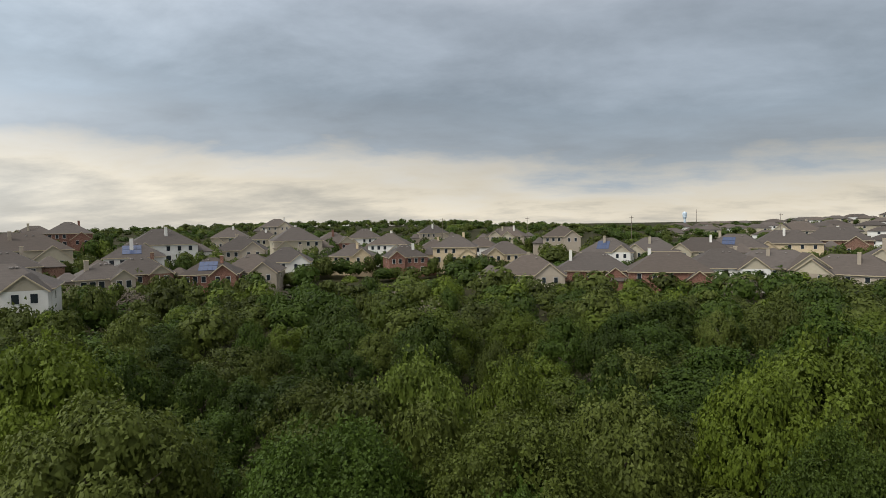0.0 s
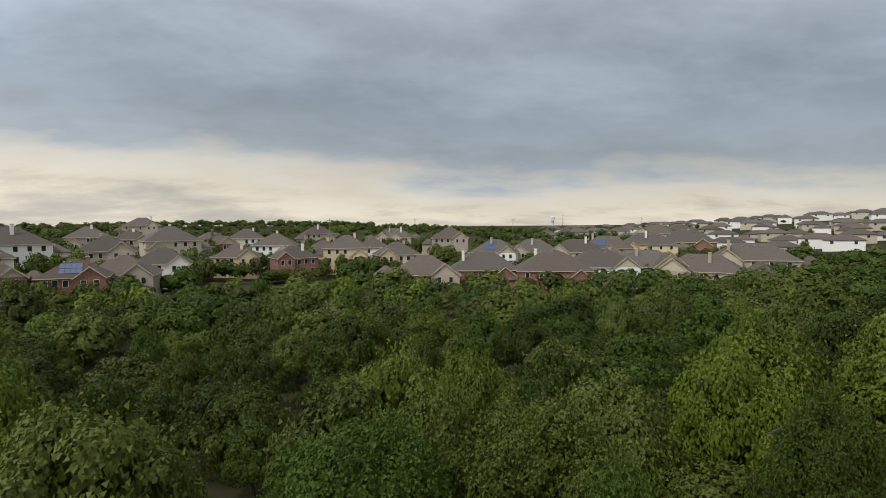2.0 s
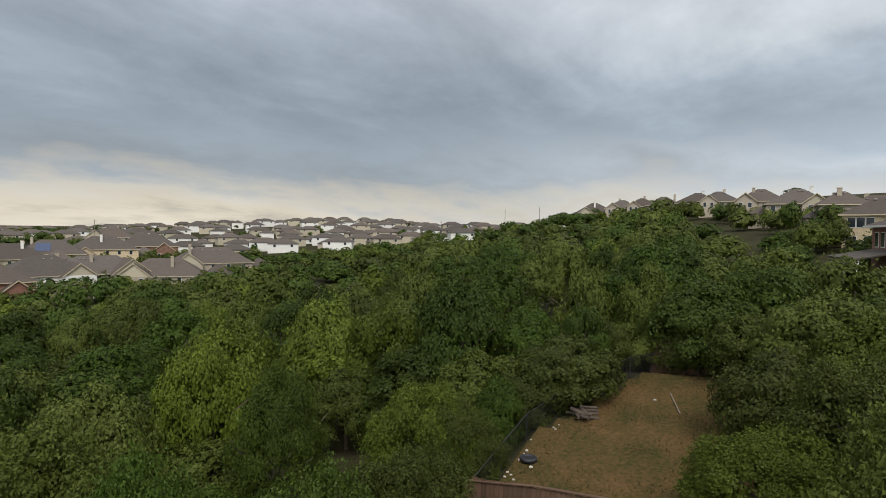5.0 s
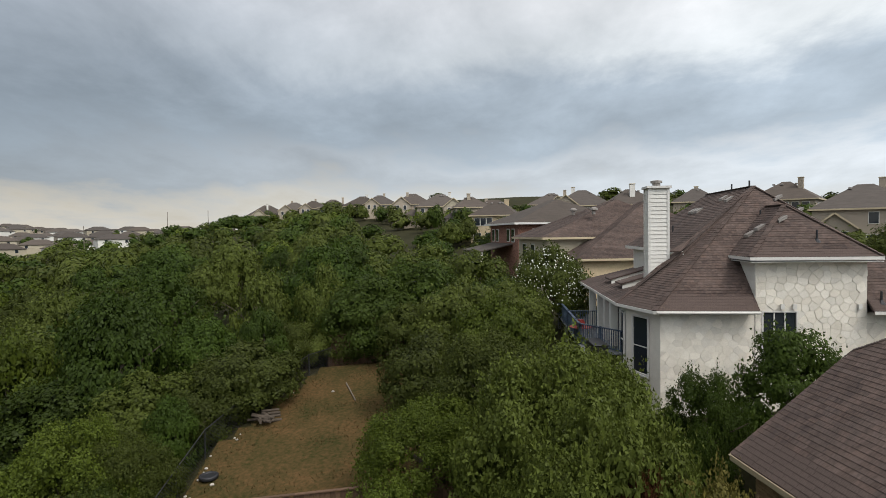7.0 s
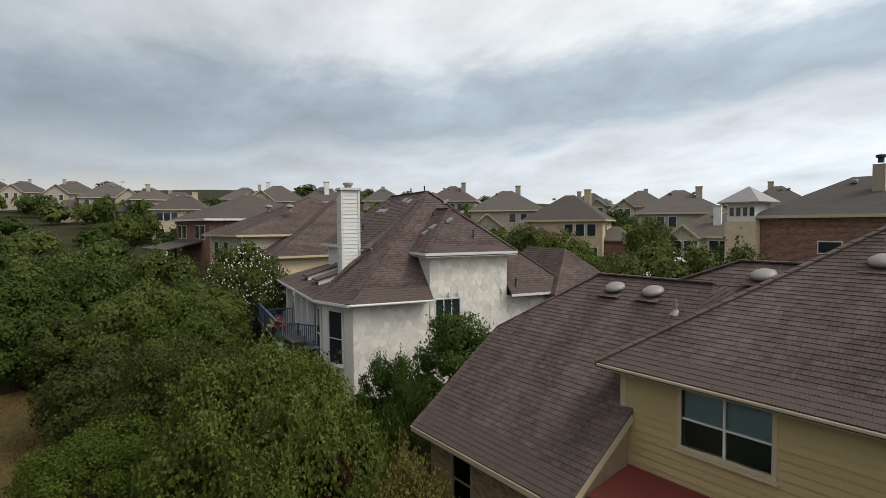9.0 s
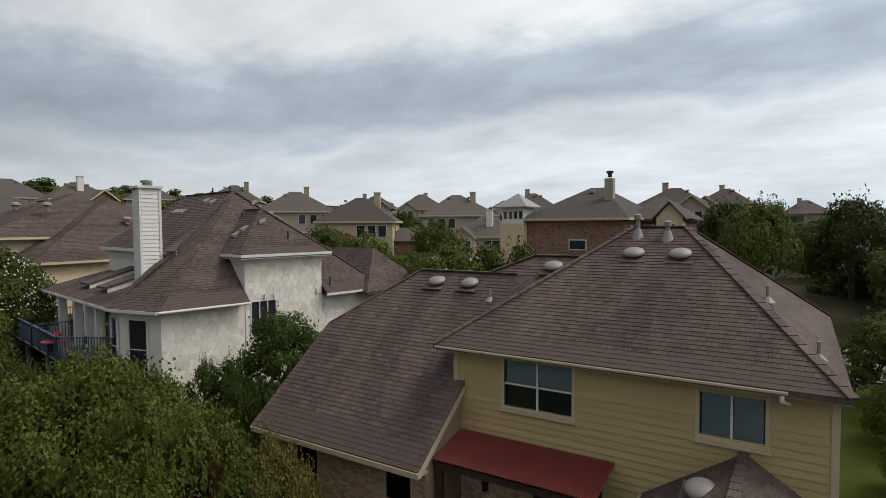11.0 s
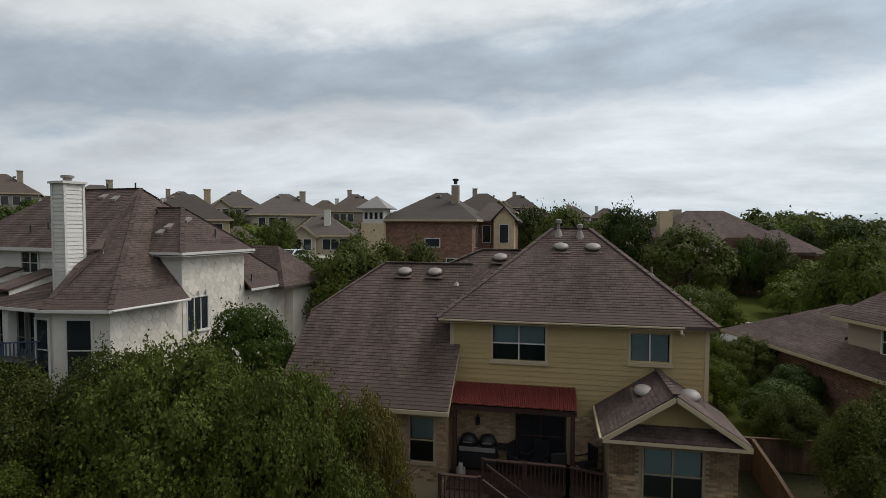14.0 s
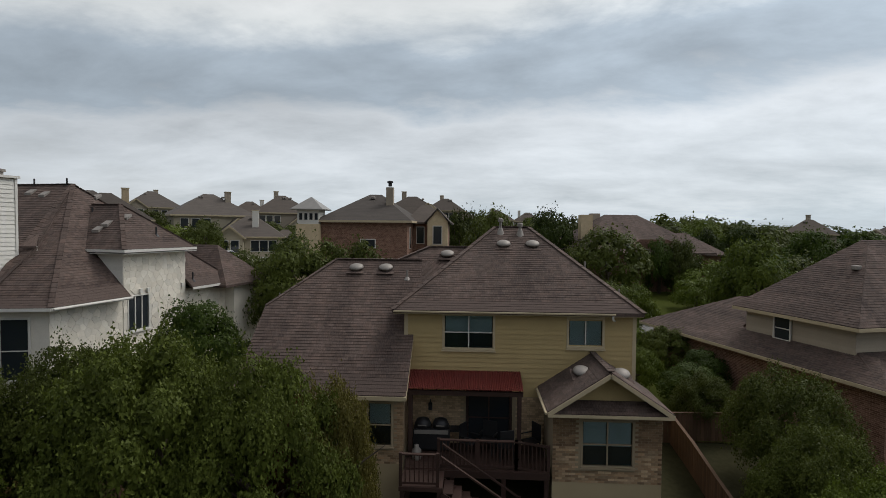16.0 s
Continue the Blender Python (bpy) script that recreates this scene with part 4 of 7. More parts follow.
ridge_caps(br, [((0.42, -0.35, 8.78), (-1.95, 2.0, 10.85)), ((0.42, 4.38, 8.78), (-1.95, 2.0, 10.85)), ((-1.95, 2.0, 10.85), (-3.6, 2.0, 10.85))], M["shingle"])
# the lower garage wing to the north
GW = [[(-6.5, 6.2, 6.6), (0.9, 6.2, 6.6), (-1.2, 8.4, 8.75), (-4.6, 8.4, 8.75)], [(0.9, 6.2, 6.6), (0.9, 10.8, 6.6), (-1.2, 8.4, 8.75)], [(0.9, 10.8, 6.6), (-6.5, 10.8, 6.6), (-4.6, 8.4, 8.75), (-1.2, 8.4, 8.75)], [(-6.5, 10.8, 6.6), (-6.5, 6.2, 6.6), (-4.6, 8.4, 8.75)]]
roof(wh, GW, M["shingle"], "lower brown shingle roof", 0.12)
part("wall", boxes((-6.1, 0.5, 7.52, 10.4, 1.3, 6.55)), M["stone"], wh)
each("fascia", [(-1.8, 0.42, -0.39, -0.35, 8.66, 8.78), (0.42, 0.46, -0.39, 4.38, 8.66, 8.78)], M["white_trim"], wh)
each("soffit", [(-1.8, 0.42, -0.35, 4.38, 8.58, 8.61)], M["white_trim"], wh)
each("fascia", [(0.44, 0.48, -3.91, 0, 6.6, 6.72), (0.44, 0.48, 4.05, 7.85, 6.6, 6.72)], M["white_trim"], wh)
bm = bmesh.new()
beam(bm, (-2.02, -4.84, 6.66), (0.46, -3.93, 6.66), 0.04, 0.12), beam(bm, (E1, -4.84, 6.66), (-2.02, -4.84, 6.66), 0.04, 0.12)
part("fascia", bm, M["white_trim"], wh)
part("gutter", boxes((0.48, 0.56, -3.85, 0.0, 6.63, 6.71), bevel=0.02), M["white_trim"], wh)
part("wall", boxes((-2.2, -0.01, 0.0, 0.2, 6.0, 8.6)), M["white_siding"], wh)
for i in range(14):
    part("siding_board", boxes((-2.2, -0.02, -0.018, -0.002, 6.05 + i * 0.18, 6.22 + i * 0.18)), M["white_siding"], wh)
# upper back walls with their eaves
part("wall", boxes((-13.1, US, -1.5, -1.3, 6.6, 8.85)), M["white_siding"], wh)
for i in range(7):
    part("siding_board", boxes((-13.1, US, -1.518, -1.502, 7.5 + i * 0.18, 7.67 + i * 0.18)), M["white_siding"], wh)
part("wall", boxes((-13.1, -12.9, -1.3, 7.3, 1.3, 8.75)), M["white_siding"], wh)
part("fascia", boxes((E1, US, -1.94, -1.9, 8.76, 8.93)), M["white_trim"], wh)
part("soffit", boxes((E1, US, -1.9, -1.3, 8.75, 8.78)), M["white_trim"], wh)
for x, w in ((-8.4, 1.15), (-5.6, 0.8)):
    window(wh, pose(x, -1.52, 7.72), w, 0.95, M["white_trim"], 2 if w > 1 else 1, True, 0, 0.07, solid=True)
# two little shed dormers on the lower roof
for x in (-9.6, -6.9):
    bm = bmesh.new()
    slab(bm, [(x, -3.9, 7.25), (x + 1.3, -3.9, 7.25), (x + 1.3, -1.5, 7.95), (x, -1.5, 7.95)], 0.08)
    part("dormer_roof", bm, M["shingle"], wh)
    bm = bmesh.new()
    slab(bm, [(x + 1.25, -3.8, 6.95), (x + 1.25, -1.5, 7.5), (x + 1.25, -1.5, 7.9), (x + 1.25, -3.8, 7.2)], 0.05, (1, 0, 0))
    part("dormer_cheek", bm, M["white_siding"], wh)
# chimney in white lap siding
CX0, CX1, CY0, CY1, CT = -3.66, -2.94, -3.22, -2.4, 11.72
stack = part("chimney", boxes((CX0, CX1, CY0, CY1, 6.6, CT)), M["white_siding"], wh, "tall white lap-siding chimney")
for i in range(26):
    z = 7.0 + i * 0.178
    bm = bmesh.new()
    v8 = [bm.verts.new(p) for p in ((CX0 - 0.03, CY0 - 0.03, z), (CX1 + 0.03, CY0 - 0.03, z), (CX1 + 0.03, CY1 + 0.03, z), (CX0 - 0.03, CY1 + 0.03, z), (CX0 - 0.01, CY0 - 0.01, z + 0.175), (CX1 + 0.01, CY0 - 0.01, z + 0.175), (CX1 + 0.01, CY1 + 0.01, z + 0.175), (CX0 - 0.01, CY1 + 0.01, z + 0.175))]
    for f in ((0, 1, 5, 4), (1, 2, 6, 5), (2, 3, 7, 6), (3, 0, 4, 7), (3, 2, 1, 0), (4, 5, 6, 7)):
        bm.faces.new([v8[j] for j in f])
    part("board", bm, M["white_siding"], stack)
for x in (CX0 - 0.05, CX1 - 0.05):
    for y in (CY0 - 0.05, CY1 - 0.05):
        each("corner_board", [(x, x + 0.1, y, y + 0.1, 6.9, CT)], M["white_trim"], stack)
part("crown", boxes((CX0 - 0.12, CX1 + 0.12, CY0 - 0.12, CY1 + 0.12, CT, CT + 0.1)), M["white_trim"], stack)
bm = bmesh.new()
lathe(bm, ((CX0 + CX1) / 2, (CY0 + CY1) / 2, CT + 0.1), [(0.17, 0), (0.17, 0.14), (0.25, 0.16), (0.25, 0.25), (0.1, 0.28)], 14)
part("flue_cap", bm, M["metal"], stack)
bm = bmesh.new()
slab(bm, [(CX1 + 0.02, CY1 + 0.05, 8.95), (CX1 + 0.6, CY1 + 0.35, 8.95), (CX1 + 0.1, CY1 + 0.9, 9.45)], 0.06)
part("cricket", bm, M["shingle"], stack)
# vents and pipes on the roof
def main_z(u_, v_):
    """The height of the white house's main roof above a point of its plan."""
    return min(Z0 + (v_ + 4.82) * 0.756, Z0 + (E0 - u_) * 0.998, Z0 + (7.85 - v_) * 0.872, 11.85)


for u_, v_, z_ in ((-1.2, 1.5, None), (-1.7, 0.9, None), (-1.9, 0.6, None), (-4.1, 2.7, 0), (-3.7, 3.4, 0), (-5.6, 1.2, 0), (-6.6, 1.35, 0), (-7.9, 0.6, 0), (-8.4, 0.6, 0), (-8.9, 0.6, 0)):
    z_ = main_z(u_, v_) if z_ == 0 else 8.78 + min(0.42 - u_, v_ + 0.35) * 0.873
    bm = bmesh.new()
    slab(bm, [(u_ - 0.19, v_ - 0.16, z_ + 0.02), (u_ + 0.19, v_ - 0.16, z_ + 0.02), (u_ + 0.19, v_ + 0.16, z_ + 0.2), (u_ - 0.19, v_ + 0.16, z_ + 0.2)], 0.12)
    part("roof_vent", bm, M["metal"], wh, "grey metal roof vent")
for u_, v_, z_ in ((-0.3, 2.4, 9.4), (0.1, 4.5, 7.05), (-3.2, 1.6, 10.3), (-5.0, 1.9, 11.75), (-7.0, 1.9, 11.75), (-7.6, -0.8, 9.7), (-8.6, -1.0, 9.55)):
    bm = bmesh.new()
    tube(bm, (u_, v_, z_ - 0.2), (u_, v_, z_ + 0.4), 0.04), lathe(bm, (u_, v_, z_ - 0.1), [(0.16, 0), (0.06, 0.14), (0.05, 0.16)], 10)
    part("vent_pipe", bm, M["dark_metal"], wh)
for v_, w_ in ((0.9, 0.09), (1.35, 0.09), (3.7, 0.1)):
    part("outlet_box", boxes((0.03, 0.1, v_, v_ + 0.14, 6.75, 6.95)), M["white_trim"], wh)
# porch columns and the blue-grey deck
for u_ in (-4.6, -6.1, -7.9, -10.6):
    part("porch_column", boxes((u_ - 0.17, u_ + 0.17, -4.62, -4.28, 4.2, 6.6)), M["white_siding"], wh)
dk = thing("deck", (-20.95, 13.54, 0.25), -10, "grey raised deck with blue-grey railing behind the white house", "deck")
for i in range(30):
    part("deck_board", boxes((-15.0, -2.7 if -4.1 > -2.6 - 0.115 * (i + 1) else -2.72, -2.6 - 0.115 * (i + 1), -2.6 - 0.115 * i - 0.008, 4.12, 4.16)), M["grey_deck"], dk)
for u_ in (-14.8, -11, -7, -3):
    for v_ in (-5.9, -3):
        part("support_post", boxes((u_ - 0.08, u_ + 0.08, v_ - 0.08, v_ + 0.08, 1.0, 4.12)), M["grey_deck"], dk)


def railing(parent, a, b_, mat, h=1.0, gap=0.13):
    a, b_ = V(a), V(b_)
    k = max(1, round((b_ - a).length / 1.6))
    up_ = V((0, 0, h))
    for i in range(k + 1):
        p = a.lerp(b_, i / k)
        part("post", boxes((p.x - 0.05, p.x + 0.05, p.y - 0.05, p.y + 0.05, p.z, p.z + h + 0.05)), mat, parent)
    bm = bmesh.new()
    beam(bm, a + up_, b_ + up_, 0.13, 0.04)
    part("top_rail", bm, mat, parent)
    bm = bmesh.new()
    beam(bm, a + V((0, 0, 0.1)), b_ + V((0, 0, 0.1)), 0.05, 0.07)
    part("bottom_rail", bm, mat, parent)
    n = int((b_ - a).length / gap)
    for i in range(1, n):
        p = a.lerp(b_, i / n)
        bm = bmesh.new()
        beam(bm, p + V((0, 0, 0.12)), p + V((0, 0, h - 0.02)), 0.035, 0.035)
        part("baluster", bm, mat, parent)


railing(dk, (-9.3, -6.0, 4.16), (-4.9, -6.0, 4.16), M["blue_rail"])
railing(dk, (-9.3, -6.0, 4.16), (-9.3, -4.4, 4.16), M["blue_rail"])
railing(dk, (-4.9, -6.0, 4.16), (-2.8, -4.4, 4.16), M["blue_rail"])
railing(dk, (-15.0, -6.0, 4.16), (-15.0, -2.7, 4.16), M["blue_rail"])
railing(dk, (-15.0, -6.0, 4.16), (-9.5, -6.0, 4.16), M["blue_rail"])
tb = thing("patio_table", (-27.6, 8.8, 4.42), 0, "round red patio table on the deck", "table")
bm = bmesh.new()
lathe(bm, (0, 0, 0.68), [(0.55, 0), (0.58, 0.02), (0.55, 0.04)], 20)
part("tabletop", bm, M["red_pot"], tb, "red tabletop")
for a in range(4):
    bm = bmesh.new()
    tube(bm, (0.35 * math.cos(a * 1.57), 0.35 * math.sin(a * 1.57), 0), (0.3 * math.cos(a * 1.57), 0.3 * math.sin(a * 1.57), 0.69), 0.02)
    part("leg", bm, M["dark_metal"], tb)
pot = thing("flower_pot", (-27.6, 8.8, 5.14), 0, "round dark red pot on the patio table", "pot")
bm = bmesh.new()
lathe(bm, (0, 0, 0), [(0.12, 0), (0.2, 0.1), (0.22, 0.2), (0.15, 0.3), (0.17, 0.33)], 16)
smooth(part("bowl", bm, M["red_pot"], pot))
bn = thing("storage_bench", (-24.5, 8.5, 4.42), -5.85, "dark storage bench along the deck railing", "bench")
part("box", boxes((-0.8, 0.8, -0.3, 0.3, 0, 0.5), bevel=0.03), M["black"], bn)
part("lid", boxes((-0.83, 0.83, -0.33, 0.33, 0.5, 0.56), bevel=0.02), M["dark_metal"], bn)

# ---- houses round about ----
TONE = {"red": "red_brick", "tan": "beige_siding", "cream": "cream", "white": "white_siding", "stone": "tan_stone", "grey": "beige_siding", "brown": "brown_brick"}
KIND = {"red": "red brick", "tan": "beige siding", "cream": "cream siding", "white": "white siding", "stone": "tan stone", "grey": "grey-beige siding", "brown": "brown brick"}
count = 0


def simple_window(parent, x, y, z, w, h, face):
    """A small framed window on a wall facing -y (face 0), +x (1) or -x (3)."""
    m = pose(x, y, z, 0, 0, (0, 90, 180, -90)[face])
    win = part("window", boxes((-w / 2 - 0.08, w / 2 + 0.08, -0.05, 0.02, -0.08, h + 0.08)), M["white_trim"], parent)
    win.matrix_basis = m
    part("pane", boxes((-w / 2, w / 2, -0.07, -0.051, 0, h)), M["glass"], win)


FAR = []


def far_house(x, y, ridge, yaw, w, d, floors, tone, wing=True, chimney=True, low=4.0, detail=True, lite=False):
    """A suburban house with a hip roof, a lower side wing, a front gable and a chimney; its ridge is at height ridge."""
    global count
    count += 1
    rnd = random.Random(count * 17)
    rise = min(w, d) * 0.5 * (0.5 if lite else 0.68)
    eave = ridge - rise
    base = eave - (5.6 if floors == 2 else 3.0)
    wall = M[TONE[tone]]
    h = thing("house", (x, y, 0), yaw, f"{'two' if floors == 2 else 'one'}-storey {KIND[tone]} house with grey-brown hip roof", "house", "neighbourhood houses")
    part("wall", boxes((-w / 2, w / 2, -d / 2, d / 2, base - low, eave)), wall, h)
    o = 0.45
    faces = hip_faces(-w / 2 - o, w / 2 + o, -d / 2 - o, d / 2 + o, eave, -max(w - d, 1.2) / 2, max(w - d, 1.2) / 2, 0, ridge)
    roof(h, faces, M["far_roof"], "", 0.18, tabs=False)
    if lite:
        for wx in (-w * 0.28, w * 0.28):
            simple_window(h, wx, -d / 2, eave - 1.9, 1.3, 1.4, 0)
        return h
    FAR.append((x, y, yaw, w, d, eave, floors, h, ridge))
    each("fascia", [(-w / 2 - o, w / 2 + o, -d / 2 - o - 0.03, -d / 2 - o, eave - 0.2, eave), (-w / 2 - o - 0.03, -w / 2 - o, -d / 2 - o, d / 2 + o, eave - 0.2, eave), (w / 2 + o, w / 2 + o + 0.03, -d / 2 - o, d / 2 + o, eave - 0.2, eave)], M["trim"], h)
    span = -w / 2 + 0.8, w / 2 - 0.8
    if wing:
        side = rnd.choice((-1, 1))
        gw = w * rnd.uniform(0.34, 0.46)
        gx = side * (w / 2 - gw / 2 - 0.2)
        gd = rnd.uniform(1.2, 3.0)
        ge = eave - (0 if floors == 1 or rnd.random() < 0.5 else 2.4)
        gr = ge + gw * 0.5 * 0.8
        y0, y1 = -d / 2 - gd, -d / 2 + gw * 0.6
        part("wall", boxes((gx - gw / 2, gx + gw / 2, y0, -d / 2, base - low, ge)), wall, h)
        bm = bmesh.new()
        slab(bm, [(gx - gw / 2, y0, ge), (gx + gw / 2, y0, ge), (gx, y0, gr)], 0.15, (0, -1, 0))
        part("gable", bm, wall if rnd.random() < 0.6 else M["cream"], h)
        f = [[(gx - gw / 2 - 0.35, y1, ge - 0.2), (gx - gw / 2 - 0.35, y0 - 0.35, ge - 0.2), (gx, y0 - 0.35, gr + 0.1), (gx, y1, gr + 0.1)], [(gx + gw / 2 + 0.35, y0 - 0.35, ge - 0.2), (gx + gw / 2 + 0.35, y1, ge - 0.2), (gx, y1, gr + 0.1), (gx, y0 - 0.35, gr + 0.1)]]
        roof(h, f, M["far_roof"], "", 0.15, tabs=False)
        bm = bmesh.new()
        beam(bm, (gx - gw / 2 - 0.33, y0 - 0.38, ge - 0.3), (gx, y0 - 0.38, gr), 0.05, 0.2), beam(bm, (gx + gw / 2 + 0.33, y0 - 0.38, ge - 0.3), (gx, y0 - 0.38, gr), 0.05, 0.2)
        part("rake_board", bm, M["trim"], h)
        simple_window(h, gx - gw * 0.2, y0, ge - 1.9, 0.9, 1.4, 0), simple_window(h, gx + gw * 0.2, y0, ge - 1.9, 0.9, 1.4, 0)
        span = -(w / 2 - 0.6) * side, gx - side * (gw / 2 + 0.8)
        # a lower wing on the other side, under a hip of its own
        lw, ld = w * rnd.uniform(0.22, 0.34), d * rnd.uniform(0.55, 0.8)
        le = eave - (2.5 if floors == 2 else 0.3)
        x0, x1 = sorted((-side * (w / 2 - 1.0), -side * (w / 2 + lw)))
        part("wall", boxes((x0, x1, -ld / 2, ld / 2, base - low, le)), M["brown_brick"] if rnd.random() < 0.3 else wall, h)
        mid = (x0 + x1) / 2
        roof(h, hip_faces(x0 - 0.4, x1 + 0.4, -ld / 2 - 0.4, ld / 2 + 0.4, le, mid - 0.4, mid + 0.4, 0, le + min(lw + 1, ld) * 0.42), M["far_roof"], "", 0.16, tabs=False)
    if detail:
        for i in range(3):
            wx = span[0] + (span[1] - span[0]) * (i + 0.5) / 3
            simple_window(h, wx, -d / 2, eave - 1.9, 0.95, 1.35, 0)
            if floors == 2 and i != 1:
                simple_window(h, wx, -d / 2, eave - 4.8, 1.3, 1.5, 0)
        for f, sx in ((1, w / 2), (3, -w / 2)):
            simple_window(h, sx, -d * 0.2, eave - 1.9, 0.8, 1.2, f)
    if chimney:
        cx, cy = rnd.uniform(-w * 0.32, w * 0.32), rnd.choice((-1, 1)) * d * rnd.uniform(0.1, 0.28)
        mat = M[rnd.choice(("beige_siding", "white_siding", TONE[tone]))]
        zt = ridge + rnd.uniform(0.2, 0.9)
        c = part("chimney", boxes((cx - 0.4, cx + 0.4, cy - 0.34, cy + 0.34, eave - 0.5, zt)), mat, h)
        part("crown", boxes((cx - 0.46, cx + 0.46, cy - 0.4, cy + 0.4, zt, zt + 0.12)), M["trim"], c)
    for i in range(rnd.randint(1, 3)):
        vx = rnd.uniform(-0.2, 0.2) * w
        zz, yy = eave + rise * 0.8, (d / 2 + o) * 0.2
        part("roof_vent", boxes((vx - 0.2, vx + 0.2, -yy - 0.2, -yy + 0.2, zz, zz + 0.28), bevel=0.05), M["metal"], h)
    return h


# across the valley to the south
far_house(65.5, -86.8, 4.8, -149, 13.1, 11.1, 2, 'white')
far_house(113.6, -148.3, 9.6, -138, 21.6, 14.0, 2, 'cream')
far_house(100.2, -126.9, 5.6, -140, 13.4, 11.4, 1, 'tan')
far_house(152.7, -219.2, 13.5, -143, 15.9, 13.5, 2, 'red')
far_house(174.0, -228.1, 12.3, -146, 17.7, 14.0, 2, 'cream')
far_house(86.5, -169.3, 10.1, -145, 18.5, 14.0, 2, 'white')
far_house(76.1, -138.4, 6.9, -150, 13.0, 11.0, 2, 'white')
far_house(68.1, -113.8, 3.4, -139, 10.3, 9.5, 1, 'tan')
far_house(70.2, -130.2, 3.7, -147, 13.7, 11.6, 1, 'brown')
far_house(55.2, -136.0, 2.8, -163, 12.8, 10.9, 1, 'red')
far_house(50.2, -149.0, 2.9, -169, 15.2, 13.0, 1, 'tan')
far_house(65.5, -179.5, 7.3, -163, 15.2, 12.9, 2, 'tan')
far_house(103.5, -259.0, 10.3, -164, 15.6, 13.3, 2, 'grey')
far_house(73.8, -222.4, 8.9, -161, 11.9, 10.1, 2, 'cream')
far_house(53.6, -197.6, 10.0, -154, 16.2, 13.8, 2, 'cream')
far_house(46.3, -165.3, 4.1, -166, 14.3, 12.2, 2, 'white')
far_house(45.2, -217.6, 7.8, -155, 14.9, 12.6, 2, 'red')
far_house(31.3, -190.0, 4.1, -174, 13.6, 11.6, 1, 'stone')
far_house(37.2, -242.8, 8.9, -173, 13.7, 11.6, 2, 'white')
far_house(22.2, -214.9, 7.1, -183, 14.4, 12.2, 2, 'white')
far_house(13.3, -185.8, 3.6, -164, 13.1, 11.2, 2, 'red')
far_house(4.5, -201.6, 4.8, -171, 10.6, 9.5, 2, 'stone')
far_house(110.0, -342.2, 15.3, -169, 18.3, 14.0, 2, 'grey')
far_house(11.2, -301.3, 10.2, -168, 15.2, 12.9, 2, 'tan')
far_house(-3.4, -193.9, 6.6, -183, 14.4, 12.3, 2, 'stone')
far_house(-12.9, -213.9, 5.1, 175, 12.1, 10.2, 2, 'white')
far_house(-20.0, -189.5, 4.2, 183, 14.1, 12.0, 2, 'stone')
far_house(-24.1, -151.0, 1.6, 174, 17.5, 14.0, 1, 'tan')
far_house(-45.9, -230.7, 8.8, 171, 14.6, 12.4, 2, 'tan')
far_house(-25.1, -301.4, 7.8, 174, 15.2, 12.9, 1, 'cream')
far_house(-42.8, -160.0, 1.7, 169, 19.7, 14.0, 2, 'red')
far_house(-58.2, -203.7, 4.4, 157, 17.3, 14.0, 2, 'white')
far_house(-73.9, -206.4, 4.3, 165, 18.6, 14.0, 2, 'cream')
far_house(-60.2, -150.9, 1.9, 167, 20.1, 14.0, 2, 'red')
far_house(-75.4, -153.4, 2.5, 167, 18.9, 14.0, 2, 'white')
far_house(-90.3, -203.6, 4.1, 156, 20.4, 14.0, 1, 'cream')
far_house(-104.7, -208.2, 5.1, 150, 19.9, 14.0, 2, 'tan')
far_house(-92.7, -160.5, 1.6, 163, 23.8, 14.0, 1, 'tan')
far_house(-125.4, -213.3, 6.1, 155, 21.6, 14.0, 2, 'stone')
far_house(-143.7, -214.0, 6.9, 146, 22.0, 14.0, 2, 'brown')
far_house(-106.3, -150.0, 0.7, 136, 22.6, 14.0, 1, 'grey')
far_house(-122.5, -150.1, 3.7, 148, 23.1, 14.0, 2, 'tan')
far_house(-172.1, -285.8, 9.2, 139, 20.1, 14.0, 1, 'grey')
far_house(-29.6, -301.1, 8.4, 165, 18.3, 14.0, 1, 'tan')
far_house(12.4, -311.9, 8.7, -178, 18.9, 14.0, 1, 'grey')
# solar panels on four of their roofs
for k in (6, 9, 31, 36):
    w, d, eave, h, ridge = FAR[k][3], FAR[k][4], FAR[k][5], FAR[k][7], FAR[k][8]
    run = d / 2 + 0.45
    for i in range(4):
        for j in range(2):
            a, b_ = 0.2 + 0.27 * j, 0.45 + 0.27 * j
            x0 = -0.2 * w + i * 1.05
            bm = bmesh.new()
            slab(bm, [(x0, -run * (1 - a), eave + (ridge - eave) * a + 0.14), (x0 + 1, -run * (1 - a), eave + (ridge - eave) * a + 0.14), (x0 + 1, -run * (1 - b_), eave + (ridge - eave) * b_ + 0.14), (x0, -run * (1 - b_), eave + (ridge - eave) * b_ + 0.14)], 0.05)
            part("solar_panel", bm, M["solar"], h, "dark blue solar panel")
